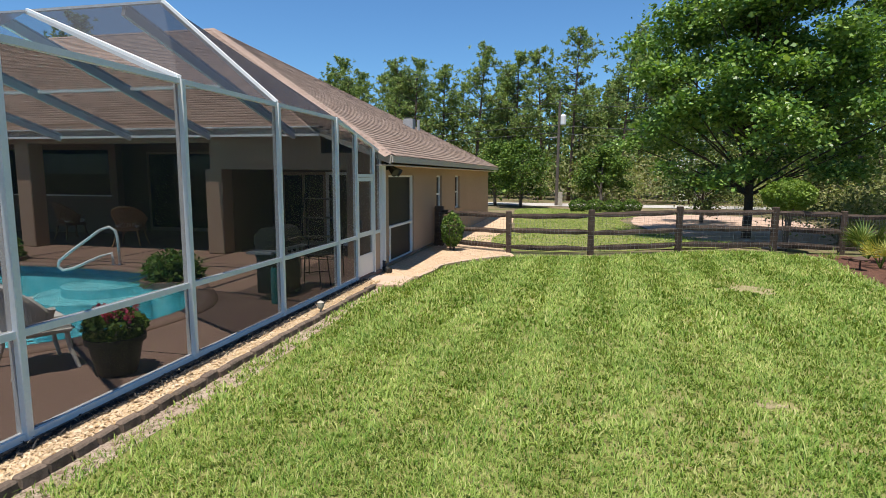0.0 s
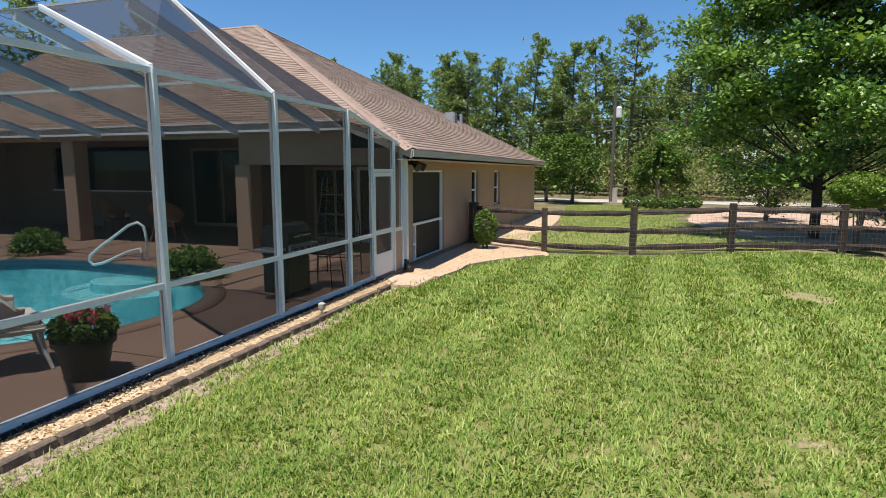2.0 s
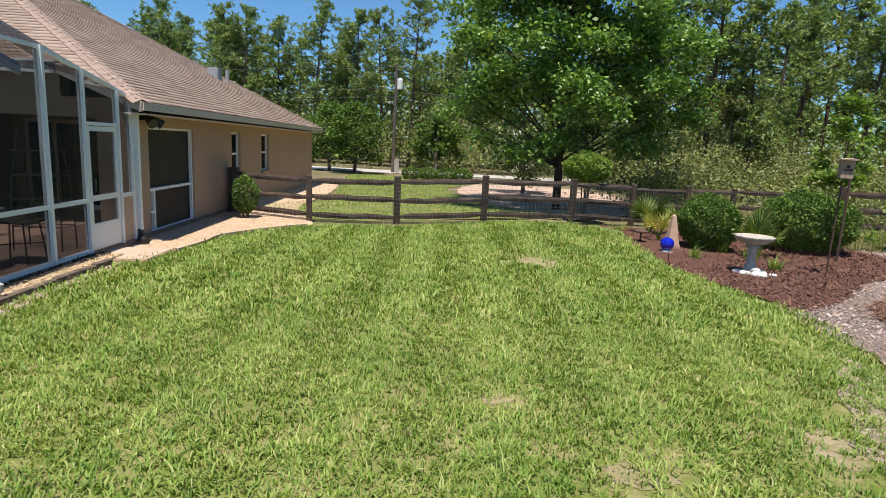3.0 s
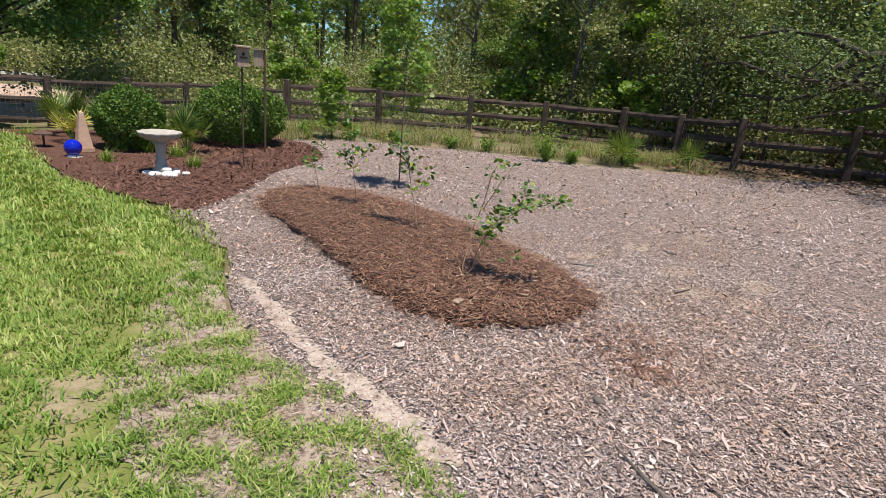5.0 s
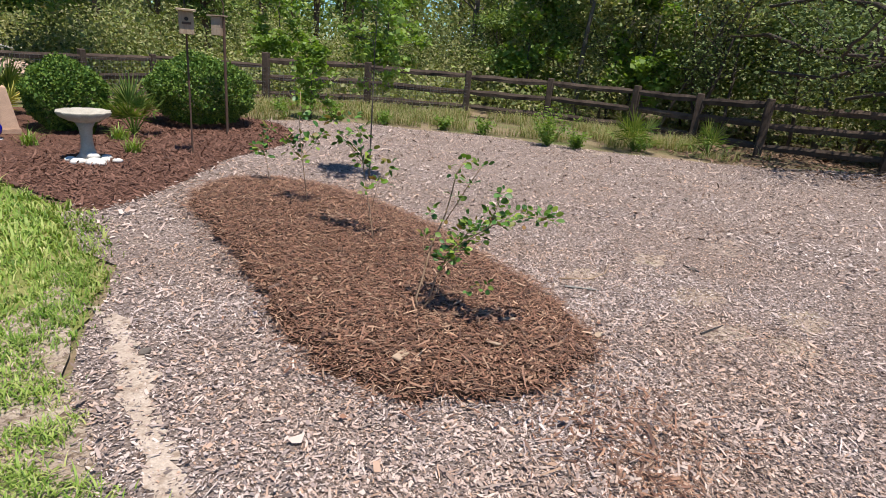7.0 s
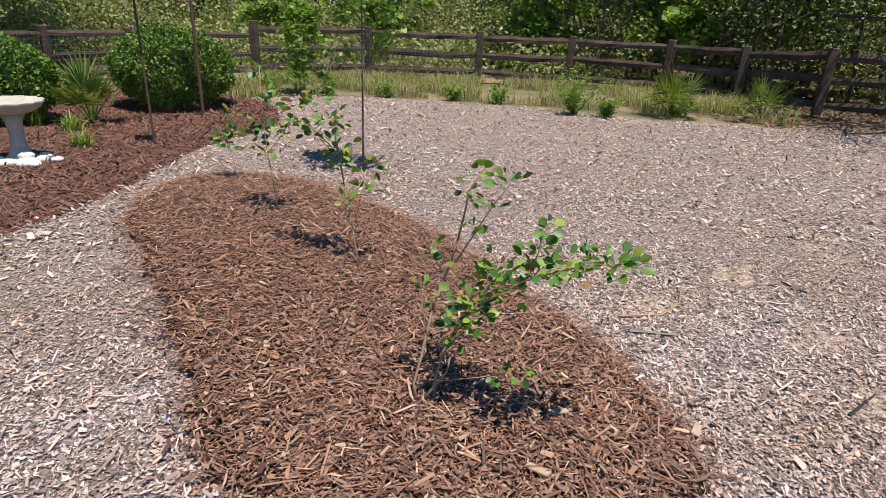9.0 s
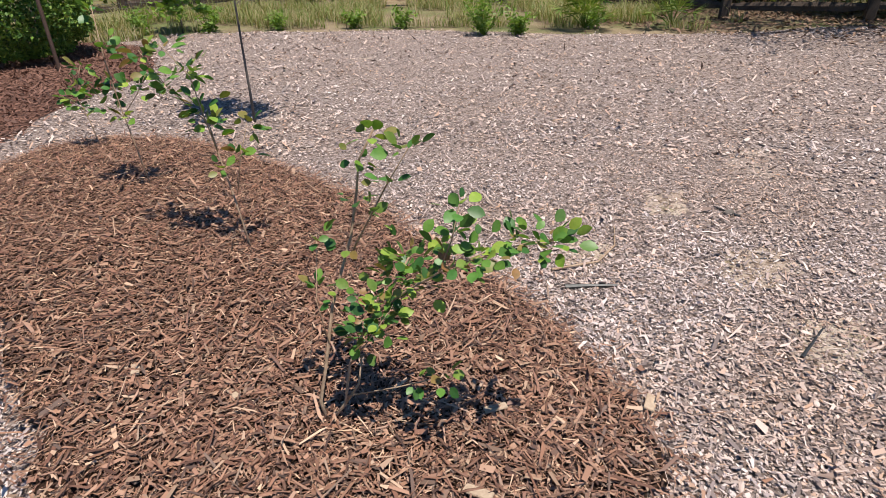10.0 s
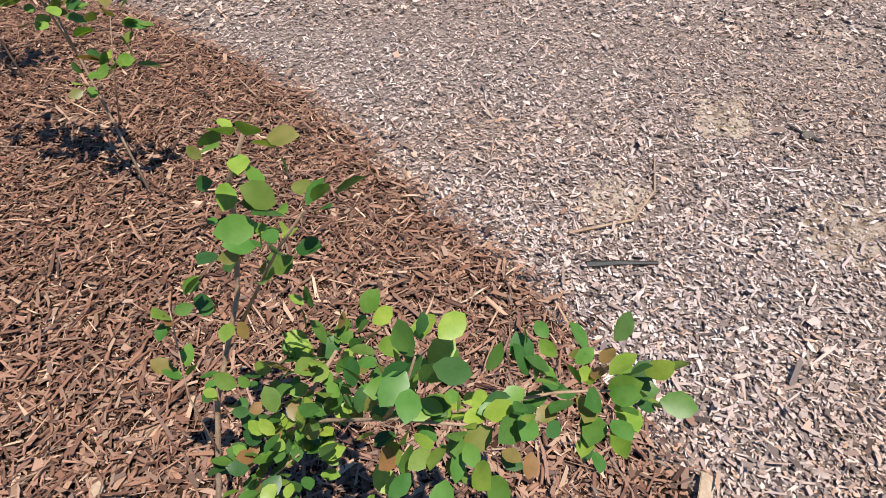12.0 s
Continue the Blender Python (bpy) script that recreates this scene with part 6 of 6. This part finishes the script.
tagged(flakes("mulch_shreds", sp_, np.full(len(sp_), 0.012), 0.05, 0.009, M["shreds"], tilt=0.25), "brown mulch spilled over the chips", "mulch", kind="stuff")
p = spread(34000, BED)
p = p + rng.normal(0, 0.06, p.shape)
tagged(flakes("mulch_shreds", p, np.full(len(p), 0.014), 0.06, 0.014, M["bedshreds"], tilt=0.35), "dark reddish bark mulch", "mulch", kind="stuff")
p = np.column_stack([rng.uniform(-3.80, -3.45, 34000), 0.5 + 9.6 * rng.uniform(0, 1, 34000) ** 1.3])
tagged(flakes("gold_chips", p, np.full(len(p), 0.062), 0.022, 0.013, M["gold"], tilt=0.25), "golden wood chips along the enclosure", "wood chips", kind="stuff")
yb = 0.5 + 9.6 * rng.uniform(0, 1, 15000) ** 1.1
p = np.column_stack([-3.80 + (0.08 + 0.09 * np.clip((yb - 2.5) / 3, 0, 1)) * rng.uniform(0, 1, 15000), yb])
tagged(flakes("black_mulch", p, np.full(len(p), 0.070), 0.03, 0.013, M["blackmulch"], tilt=0.25), "black mulch strip beside the slab", "mulch", kind="stuff")
p = spread(12000, SIDEPATH)
p = p[p[:, 1] < 17]
tagged(flakes("path_chips", p, np.full(len(p), 0.015), 0.03, 0.017, M["gold"], tilt=0.2), "golden chips on the side path", "wood chips", kind="stuff")

# ---- things ----
strip = sheet("edging_strip", [(-3.84, -6), (-3.46, -6), (-3.46, 10.1), (-3.84, 10.1)], 0.055, M["goldbase"], "strip of golden chips between slab and edging", "flower strip", 0.5)
edging = thing("brick_edging", -3.42, 5, 0, "row of dark weathered edging blocks along the lawn", "edging")
bm = bmesh.new()
box(bm, -0.04, 0.04, -0.098, 0.098, -0.06, 0.085)
bmesh.ops.bevel(bm, geom=bm.edges[:], offset=0.014, segments=1, affect="EDGES")
first = part("brick", bm, M["edging"], edging)
yy = 0.6
k = 0
while yy < 9.75:
    ob = first if k == 0 else new("brick", first.data)
    ob.parent = edging
    ob.matrix_basis = pose(random.uniform(-0.008, 0.008), yy - 5, random.uniform(-0.01, 0.006), random.uniform(-3, 3), random.uniform(-4, 4), random.uniform(-4, 4))
    yy += 0.208
    k += 1
padob = thing("step_pad", -3.4, 10.2, 0, "flat pinkish concrete pad outside the screen door", "paving")
part("slab", boxm(-0.42, 0.42, -0.42, 0.5, -0.05, 0.05, bevel=0.015), M["pad"], padob)
kerb = thing("path_edging", -2.6, 12.5, 0, "low curved pinkish kerb of the side path", "edging")
kp = smooth_loop([(-2.95, 10.72), (-2.83, 11.6), (-2.8, 12.3), (-2.2, 13.4), (-1.45, 14.25)], 5, False)
for a, b in zip(kp, kp[1:]):
    part("kerb_stone", beamm((a[0] + 2.6, a[1] - 12.5, 0.02), (b[0] + 2.6, b[1] - 12.5, 0.02), 0.1, 0.07), M["pad"], kerb)
gp_ = thing("gate_post", -3.72, 15.95, 0, "dark wooden gate post beside the house wall", "post")
part("post", boxm(-0.12, 0.12, -0.1, 0.1, -0.05, 1.12, bevel=0.01), M["fence"], gp_)

# pot of pink flowers
pot = thing("flower_pot", -4.28, 4.78, 0.086, "large black flower pot full of pink blooms", "flower pot")
pot.scale = (0.78, 0.78, 0.78)
part("pot", lathe([(0.21, 0), (0.225, 0.02), (0.30, 0.40), (0.335, 0.40), (0.34, 0.47), (0.315, 0.47), (0.30, 0.43), (0.05, 0.43)], 28), M["plasticpot"], pot, smooth=False)
n = 1500
d = rng.normal(0, 1, (n, 3))
d /= np.linalg.norm(d, axis=1)[:, None]
c = d * rng.uniform(0.5, 1, n)[:, None] ** 0.5 * [0.36, 0.36, 0.22] + [0, 0, 0.58]
V, F = leaf_quads(c[c[:, 2] > 0.43], 0.075, 0.6, 0.0, 0.2)
raw("foliage", V, F, M["bushleaf"], pot)
for i in range(17):
    a, r = random.uniform(0, 6.28), random.uniform(0.05, 0.34)
    fc = np.array([r * math.cos(a), r * math.sin(a), 0.80 - 0.6 * r * r + random.uniform(-0.05, 0.02)])
    V, F = leaf_quads(fc + rng.normal(0, 0.026, (24, 3)), 0.045, 0.9)
    raw("bloom", V, F, M["petal"], pot)

# wicker chairs


def wicker_chair(name, x, y, z, rz, mat, label, cushion=True, scale=1.0):
    t = thing(name, x, y, z, label, "chair", rz=rz)
    t.scale = (scale, scale, scale)
    for sx in (-1, 1):
        for sy in (-1, 1):
            part("leg", tubem([(sx * 0.30, sy * 0.27, 0), (sx * 0.25, sy * 0.22, 0.2), (sx * 0.22, sy * 0.2, 0.40)], [0.018, 0.022, 0.026], 8), mat, t)
    part("seat", boxm(-0.29, 0.29, -0.27, 0.27, 0.36, 0.43, bevel=0.03), mat, t)
    bm = bmesh.new()
    n = 34
    for i in range(n + 1):
        a = -0.25 + (math.pi + 0.5) * i / n
        p0 = Vector((0.28 * math.cos(a), 0.25 * math.sin(a), 0.42))
        h = 0.62 + 0.30 * max(0.0, math.sin(a)) ** 0.8
        p1 = Vector((0.35 * math.cos(a), 0.36 * math.sin(a), h))
        tube(bm, [p0, (p0 + p1) / 2, p1], [0.008] * 3, 4, False)
    for j in range(1, 19):
        f = j / 18
        tube(bm, [Vector((0.28 * math.cos(a), 0.25 * math.sin(a), 0.42)).lerp(Vector((0.35 * math.cos(a), 0.36 * math.sin(a), 0.62 + 0.30 * max(0.0, math.sin(a)) ** 0.8)), f) for a in [(-0.25 + (math.pi + 0.5) * i / n) for i in range(n + 1)]], [0.008 if j < 18 else 0.026] * (n + 1), 5, False)
    part("backrest", bm, mat, t)
    if cushion:
        part("cushion", boxm(-0.25, 0.25, -0.24, 0.22, 0.43, 0.52, bevel=0.035), M["cushion"], t, "cream seat cushion")
    return t


wicker_chair("wicker_chair", -5.15, 4.72, 0.086, 152, M["wicker_w"], "white wicker armchair with cream cushions by the pool")
wicker_chair("wicker_armchair", -11.4, 13.1, 0.086, 200, M["wicker_b"], "brown wicker armchair with a cream cushion in shade", scale=1.15)
wicker_chair("wicker_armchair", -14.2, 14.0, 0.086, 160, M["wicker_b"], "brown wicker armchair in the shaded lanai", scale=1.15)

# pool hand rail
rail = thing("pool_handrail", -9.5, 10.2, 0.09, "bent white pool hand rail", "hand rail")
part("bar", tubem([(0.25, 0.12, 0), (0.25, 0.10, 0.55), (0.24, 0.06, 0.72), (0.15, 0.0, 0.80), (0.02, -0.1, 0.74), (-0.45, -0.42, 0.3), (-0.6, -0.52, 0.14), (-0.62, -0.53, 0.03), (-0.55, -0.5, -0.05), (-0.40, -0.4, -0.02), (0.0, -0.1, 0.2), (0.15, 0.02, 0.26), (0.14, 0.08, 0.0)], 0.03, 8), M["white"], rail, smooth=True)
for dx, dy in ((0.25, 0.12), (0.14, 0.08)):
    part("escutcheon", lathe([(0.05, 0.0), (0.045, 0.015), (0.026, 0.02)], 12), M["steel"], rail).matrix_basis = pose(dx, dy, 0)

# gas grill with its cover lifted to the shelf height
grill = thing("gas_grill", -4.55, 8.4, 0.086, "black gas grill with a domed lid on a cart", "grill", rz=90)
grill.scale = (0.86, 0.86, 0.92)
part("cart", boxm(-0.34, 0.34, -0.25, 0.25, 0.08, 0.68, bevel=0.01), M["black"], grill)
for sx in (-1, 1):
    part("side_shelf", boxm(*sorted((sx * 0.35, sx * 0.68)), -0.24, 0.24, 0.78, 0.82, bevel=0.01), M["greysteel"], grill, "grey folding side shelf")
    part("wheel", tubem([(sx * 0.30, -0.2, 0.07), (sx * 0.36, -0.2, 0.07)], 0.07, 14), M["plasticpot"], grill)
part("firebox", boxm(-0.36, 0.36, -0.27, 0.27, 0.68, 0.90, bevel=0.02), M["black"], grill)
bm = bmesh.new()
prof = [(-0.28, 0.90), (-0.28, 1.05), (-0.20, 1.16), (-0.05, 1.20), (0.14, 1.17), (0.26, 1.06), (0.28, 0.90)]
lo_ = [bm.verts.new((-0.36, a, b)) for a, b in prof]
hi_ = [bm.verts.new((0.36, a, b)) for a, b in prof]
for i in range(len(prof) - 1):
    bm.faces.new((lo_[i], hi_[i], hi_[i + 1], lo_[i + 1]))
bm.faces.new(lo_)
bm.faces.new(hi_[::-1])
part("lid", bm, M["black"], grill, "black domed lid")
part("lid_handle", tubem([(-0.25, -0.34, 1.0), (0.25, -0.34, 1.0)], 0.013, 8), M["steel"], grill)
part("control_panel", boxm(-0.34, 0.34, -0.31, -0.272, 0.72, 0.86), M["greysteel"], grill)
for i in range(3):
    part("knob", tubem([(-0.2 + 0.2 * i, -0.31, 0.79), (-0.2 + 0.2 * i, -0.345, 0.79)], 0.025, 10), M["black"], grill)
jug = thing("water_jug", -4.3, 7.82, 0.086, "tall teal plastic cylinder beside the grill", "container")
part("body", lathe([(0.055, 0), (0.06, 0.02), (0.06, 0.5), (0.045, 0.54)], 14), M["teal"], jug)
part("cap", lathe([(0.03, 0.54), (0.035, 0.55), (0.035, 0.59), (0.02, 0.6)], 12), M["black"], jug)

# black wire shelf and stool frame
rack = thing("wire_shelf", -4.6, 10.1, 0.086, "tall black metal wire plant shelf", "shelf")
for sx in (-0.35, 0.35):
    for sy in (-0.18, 0.18):
        part("upright", tubem([(sx, sy, 0), (sx * 0.98, sy * 0.8, 0.9), (sx * 0.7, sy * 0.4, 1.75)], 0.011, 6), M["black"], rack)
for z in (0.35, 0.75, 1.1, 1.45):
    bm = bmesh.new()
    w = 0.36 * (1 - 0.12 * z)
    for i in range(7):
        q = -w + 2 * w * i / 6
        tube(bm, [(q, -0.17, z), (q, 0.17, z)], [0.006] * 2, 4)
    for s in (-0.17, 0.17):
        tube(bm, [(-w, s, z), (w, s, z)], [0.008] * 2, 4)
    part("shelf", bm, M["black"], rack)
stool = thing("side_table", -4.35, 9.15, 0.086, "black metal folding side table frame", "table")
for sx in (-0.25, 0.25):
    for sy in (-0.2, 0.2):
        part("leg", tubem([(sx, sy, 0), (sx * 0.8, sy * 0.8, 0.55)], 0.011, 6), M["black"], stool)
part("tabletop", boxm(-0.3, 0.3, -0.25, 0.25, 0.55, 0.575, bevel=0.008), M["black"], stool)
part("stretcher", tubem([(-0.22, -0.18, 0.25), (0.22, 0.18, 0.25)], 0.008, 5), M["black"], stool)

# small path light beside the edging
sl = thing("garden_light", -3.46, 7.55, 0.07, "small pale garden spotlight on the edging", "garden lamp")
part("stake", tubem([(0, 0, 0), (0, 0, 0.06)], 0.012, 6), M["concrete"], sl)
part("head", lathe([(0.03, 0.05), (0.045, 0.08), (0.05, 0.14), (0.02, 0.16)], 12), M["concrete"], sl)

# mulch bed: bird bath, globe, obelisk, path light, bird houses
bath = thing("bird_bath", 6.67, 10.92, 0.0, "pale concrete bird bath with a scalloped bowl", "bird bath")
bath.scale = (0.80, 0.80, 0.93)
part("pedestal", lathe([(0.17, 0.02), (0.18, 0.07), (0.13, 0.11), (0.10, 0.2), (0.085, 0.34), (0.10, 0.48), (0.15, 0.56)], 20), M["concrete"], bath, smooth=True)
part("bowl", lathe([(0.10, 0.55), (0.22, 0.58), (0.34, 0.64), (0.385, 0.70), (0.375, 0.715), (0.33, 0.68), (0.2, 0.63), (0.02, 0.62)], 48, 0.06, 12), M["concrete"], bath, "scalloped rim bleached by the sun", smooth=True)


def stone(name, x, y, z, sx, sy, sz, mat, label, rz=0):
    bm = bmesh.new()
    bmesh.ops.create_icosphere(bm, subdivisions=2, radius=1)
    for v in bm.verts:
        v.co *= 1 + 0.16 * noise.noise(v.co * 1.7 + Vector((x, y, 0)))
        v.co = Vector((v.co.x * sx, v.co.y * sy, v.co.z * sz))
    ob = part(name, bm, mat, None, smooth=True)
    ob.matrix_basis = pose(x, y, z, 0, 0, rz)
    return tagged(ob, label, "stone", "stones at the bird bath" if "white" in label else "")


for i, (dx, dy, s) in enumerate(((-0.16, -0.14, 1.0), (0.0, -0.22, 1.25), (0.16, -0.12, 0.9), (0.22, 0.02, 0.8), (-0.2, 0.04, 0.8), (0.05, -0.32, 0.8), (0.02, -0.13, 1.0), (0.28, -0.22, 0.7))):
    stone("white_stone", 6.67 + dx, 10.92 + dy, 0.035 + (0.06 if i == 6 else 0), 0.10 * s, 0.08 * s, 0.05 * s, M["whitestone"], "flat white stone at the bird bath's foot", i * 47)
globe = thing("gazing_globe", 5.92, 12.6, 0, "glossy cobalt blue glass gazing globe on a small base", "garden ornament")
bm = bmesh.new()
bmesh.ops.create_uvsphere(bm, u_segments=28, v_segments=18, radius=0.135)
part("globe", bm, M["cobalt"], globe, smooth=True).matrix_basis = pose(0, 0, 0.2)
part("base", lathe([(0.17, 0.0), (0.17, 0.04), (0.10, 0.06), (0.08, 0.085)], 16), M["whitestone"], globe)
ob_ = thing("garden_obelisk", 6.2, 13.05, 0, "sandy terracotta garden obelisk", "garden ornament")
ob_.scale = (0.9, 0.9, 0.86)
part("plinth", boxm(-0.20, 0.20, -0.20, 0.20, 0.0, 0.06, bevel=0.012), M["terracotta"], ob_)
part("plinth", boxm(-0.15, 0.15, -0.15, 0.15, 0.06, 0.16, bevel=0.012), M["terracotta"], ob_)
bm = bmesh.new()
vs = box(bm, -0.13, 0.13, -0.13, 0.13, 0.16, 0.84)
for v in vs:
    if v.co.z > 0.5:
        v.co.x *= 0.28
        v.co.y *= 0.28
tipv = bm.verts.new((0, 0, 0.88))
bm.faces.remove([f for f in bm.faces if all(v.co.z > 0.5 for v in f.verts)][0])
for i in range(4):
    bm.faces.new((vs[4 + i], vs[4 + (i + 1) % 4], tipv))
part("shaft", bm, M["terracotta"], ob_)
lam = thing("path_light", 5.72, 13.5, 0, "dark low garden path light with a flat cap", "garden lamp")
part("stake", tubem([(0, 0, -0.05), (0, 0, 0.3)], 0.018, 7), M["polewood"], lam)
part("cap", lathe([(0.15, 0.30), (0.15, 0.32), (0.04, 0.37), (0.01, 0.38)], 16), M["polewood"], lam)


def bird_house(x, y, h, rz, r, label, front):
    t = thing("bird_house", x, y, 0, label, "bird house", rz=rz)
    part("pole", tubem([(0, 0.1, -0.1), (0, 0.1, h)], r, 8), M["polewood"], t)
    b = part("box", boxm(-0.095, 0.095, -0.085, 0.085, h - 0.30, h, bevel=0.004), M["birdwood"], t)
    bm = bmesh.new()
    vs = box(bm, -0.125, 0.125, -0.15, 0.12, h + 0.002, h + 0.022)
    for v in vs:
        v.co.z += 0.05 * (v.co.y + 0.15)
    part("lid", bm, M["birdwood"], t)
    if front:
        # No opening is cut: a dark disc stands for the hole's inner shade
        part("entrance", tubem([(0, -0.085, h - 0.10), (0, -0.088, h - 0.10)], 0.026, 14), M["dark"], b, "dark disc for the shade in the round entrance hole")
        part("perch_plate", boxm(-0.06, 0.06, -0.10, -0.0855, h - 0.17, h - 0.14, bevel=0.003), M["polewood"], b)


bird_house(8.04, 10.9, 2.0, -20, 0.014, "weathered cedar bird house on a thin rusty pole", True)
bird_house(9.30, 12.6, 2.0, 219, 0.024, "grey wooden bird house on a brown pole with a hook", False)
hook = tagged(part("pole_hook", tubem([(9.36, 12.52, 1.85), (9.36, 12.52, 2.23), (9.33, 12.55, 2.31), (9.27, 12.6, 2.31), (9.25, 12.62, 2.24)], 0.009, 6), M["polewood"], None), "thin rusty shepherd's hook beside the bird house", "hook")

# bits on the ground


def stick(pts, r, mat, label, cat="stick"):
    ob = part("stick", tubem(pts, taper(r, r * 0.5, len(pts)), 6), mat, None)
    return tagged(ob, label, cat)


stick([(8.62, 4.80, 0.02), (8.85, 4.62, 0.025), (9.1, 4.62, 0.02), (9.35, 4.72, 0.018)], 0.008, M["stem"], "thin dry twig lying on the chips")
stick([(8.50, 4.66, 0.02), (8.58, 4.57, 0.02), (8.68, 4.44, 0.02)], 0.016, M["black"], "charred dark stick on the chips")
stick([(8.35, 5.9, 0.03), (8.55, 6.1, 0.03), (8.62, 6.35, 0.02)], 0.014, M["black"], "dark broken stick on the chips")
stick([(8.6, 3.55, 0.02), (8.9, 3.5, 0.02)], 0.009, M["black"], "small dark twig on the chips")
stick([(9.98, 4.1, 0.015), (10.05, 4.28, 0.015)], 0.012, M["black"], "small dark twig on the chips")
stick([(5.62, 2.3, 0.02), (5.72, 2.55, 0.03), (5.85, 2.75, 0.02)], 0.012, M["barkgrey"], "grey dead stick on the chips")
for x, y, s in ((6.2, 3.05, 0.035), (5.47, 5.55, 0.03), (13.1, 5.5, 0.06), (6.55, 6.05, 0.03), (10.0, 4.17, 0.03)):
    stone("dark_pebble", x, y, 0.02, s * 1.3, s, s * 0.6, M["barkgrey"], "dark flat piece of bark on the chips", x * 70)
for x, y, rz, s in ((6.55, 4.55, 20, 0.07), (7.1, 4.3, 100, 0.05), (6.75, 5.75, 60, 0.04), (7.9, 4.0, 10, 0.05), (7.45, 4.45, 140, 0.045), (6.9, 5.3, 80, 0.035)):
    ob = part("wood_piece", boxm(-s, s, -s * 0.4, s * 0.4, 0, s * 0.16, bevel=s * 0.04), M["birdwood"], None)
    ob.matrix_basis = pose(x, y, 0.035 + float(mound_height(np.array(x), np.array(y))), 8, 5, rz)
    tagged(ob, "tan split piece of wood lying on the mulch", "wood piece")

# distance: pole, wires, white house
upole = thing("utility_pole", -1.15, 39.6, 0, "grey wooden utility pole with a white transformer", "utility pole")
part("pole", tubem([(0, 0, -0.2), (0.05, 0, 6.9)], [0.12, 0.08], 10), M["barkgrey"], upole)
part("transformer", lathe([(0.16, 5.3), (0.18, 5.35), (0.18, 5.9), (0.1, 6.0)], 14), M["whitewall"], upole).matrix_basis = pose(0.3, -0.1, 0)
part("crossarm", beamm((-0.6, 0, 4.5), (0.1, 0, 4.55), 0.07, 0.07), M["concrete"], upole)
part("meter_box", boxm(0.1, 0.4, -0.2, 0.1, 0, 0.9, bevel=0.03), M["concrete"], upole)
for z, zz in ((6.7, 7.1), (5.3, 5.8), (4.8, 5.4)):
    pts = [(-60 + 58.25 * i / 12, 44 - 4.4 * i / 12, zz + (z - zz) * i / 12 - 1.4 * math.sin(math.pi * i / 12)) for i in range(13)]
    w = tagged(part("power_line", tubem(pts, 0.02, 5), M["black"], None), "thin dark overhead power line", "cable", "power lines")
    pts = [(-1.75 + 60 * i / 12, 39.6 - 1.5 * i / 12, z + 0.4 * i / 12 - 1.4 * math.sin(math.pi * i / 12)) for i in range(13)]
    tagged(part("power_line", tubem(pts, 0.02, 5), M["black"], None), "thin dark overhead power line", "cable", "power lines")
far = thing("white_house", 11.3, 52, 0, "small white house far behind the trees", "house")
part("wall", boxm(-3.0, 3.0, -2, 2, 0, 2.4), M["whitewall"], far)
bm = bmesh.new()
vs = box(bm, -3.3, 3.3, -2.4, 2.4, 2.4, 3.4)
for v in vs:
    if v.co.z > 3:
        v.co.y *= 0.05
part("roof", bm, M["greysteel"], far)
for x in (-1.6, 0.8):
    wn_ = part("window", boxm(x, x + 0.9, -2.03, -2.005, 0.9, 1.9), M["glass"], far)
    part("frame", boxm(x - 0.06, x + 0.96, -2.02, -2.002, 0.84, 1.96), M["fascia"], wn_)

# the largest loose pieces, one by one


def splinter(length, width, thick):
    """A riven piece of wood: uneven ends and edges, slightly bowed."""
    V = []
    for i in range(4):
        x = (i / 3 - 0.5) * length + random.uniform(-0.1, 0.1) * width
        w = width * (0.5 if i in (1, 2) else 0.32) * random.uniform(0.75, 1.2)
        b = thick * random.uniform(-0.4, 0.6)
        V += [(x, -w, b), (x, w, b), (x, w * 0.8, b + thick), (x, -w * 0.8, b + thick)]
    F = [(0, 1, 2, 3), (15, 14, 13, 12)]
    for i in range(3):
        k = i * 4
        F += [(k + a, k + 4 + a, k + 4 + (a + 1) % 4, k + (a + 1) % 4) for a in range(4)]
    return V, F


def scatter_pieces(name, parent, material, sizes, count, centre, spread_, ok, height, seed):
    """Single pieces that share a few meshes, each an object under its ground."""
    rg = np.random.default_rng(seed)
    kinds = []
    for L, w, th in sizes:
        ob = raw(name, *splinter(L, w, th), material, parent)
        kinds.append(ob.data)
    made = [o for o in parent.children if o.data in kinds]
    k = 0
    while k < count:
        x, y = rg.normal(centre, spread_)
        if not ok(np.array([x]), np.array([y]))[0]:
            continue
        ob = made[k] if k < len(made) else new(name, kinds[k % len(kinds)])
        ob.parent = parent
        ob.matrix_basis = pose(x, y, height(x, y), rg.normal(0, 7), rg.normal(0, 6), rg.uniform(0, 360))
        k += 1


scatter_pieces("bark_strip", mound, M["barkstrip"], ((0.065, 0.010, 0.005), (0.045, 0.013, 0.006), (0.08, 0.010, 0.005), (0.04, 0.015, 0.006), (0.055, 0.008, 0.005)), 290, (7.1, 5.2), (0.6, 0.9), lambda x, y: inside(OVAL, x, y), lambda x, y: 0.038 + float(mound_height(x, y)), 31)
scatter_pieces("wood_chip", yard, M["woodchip"], ((0.055, 0.02, 0.005), (0.04, 0.024, 0.006), (0.075, 0.016, 0.005), (0.05, 0.028, 0.006)), 290, (7.6, 3.4), (1.5, 1.2), lambda x, y: inside(YARD, x, y) & ~inside(OVAL, x, y) & ~inside(TRACK, x, y) & ~inside(APRON, x, y), lambda x, y: 0.014 + float(rise(x, y)), 32)
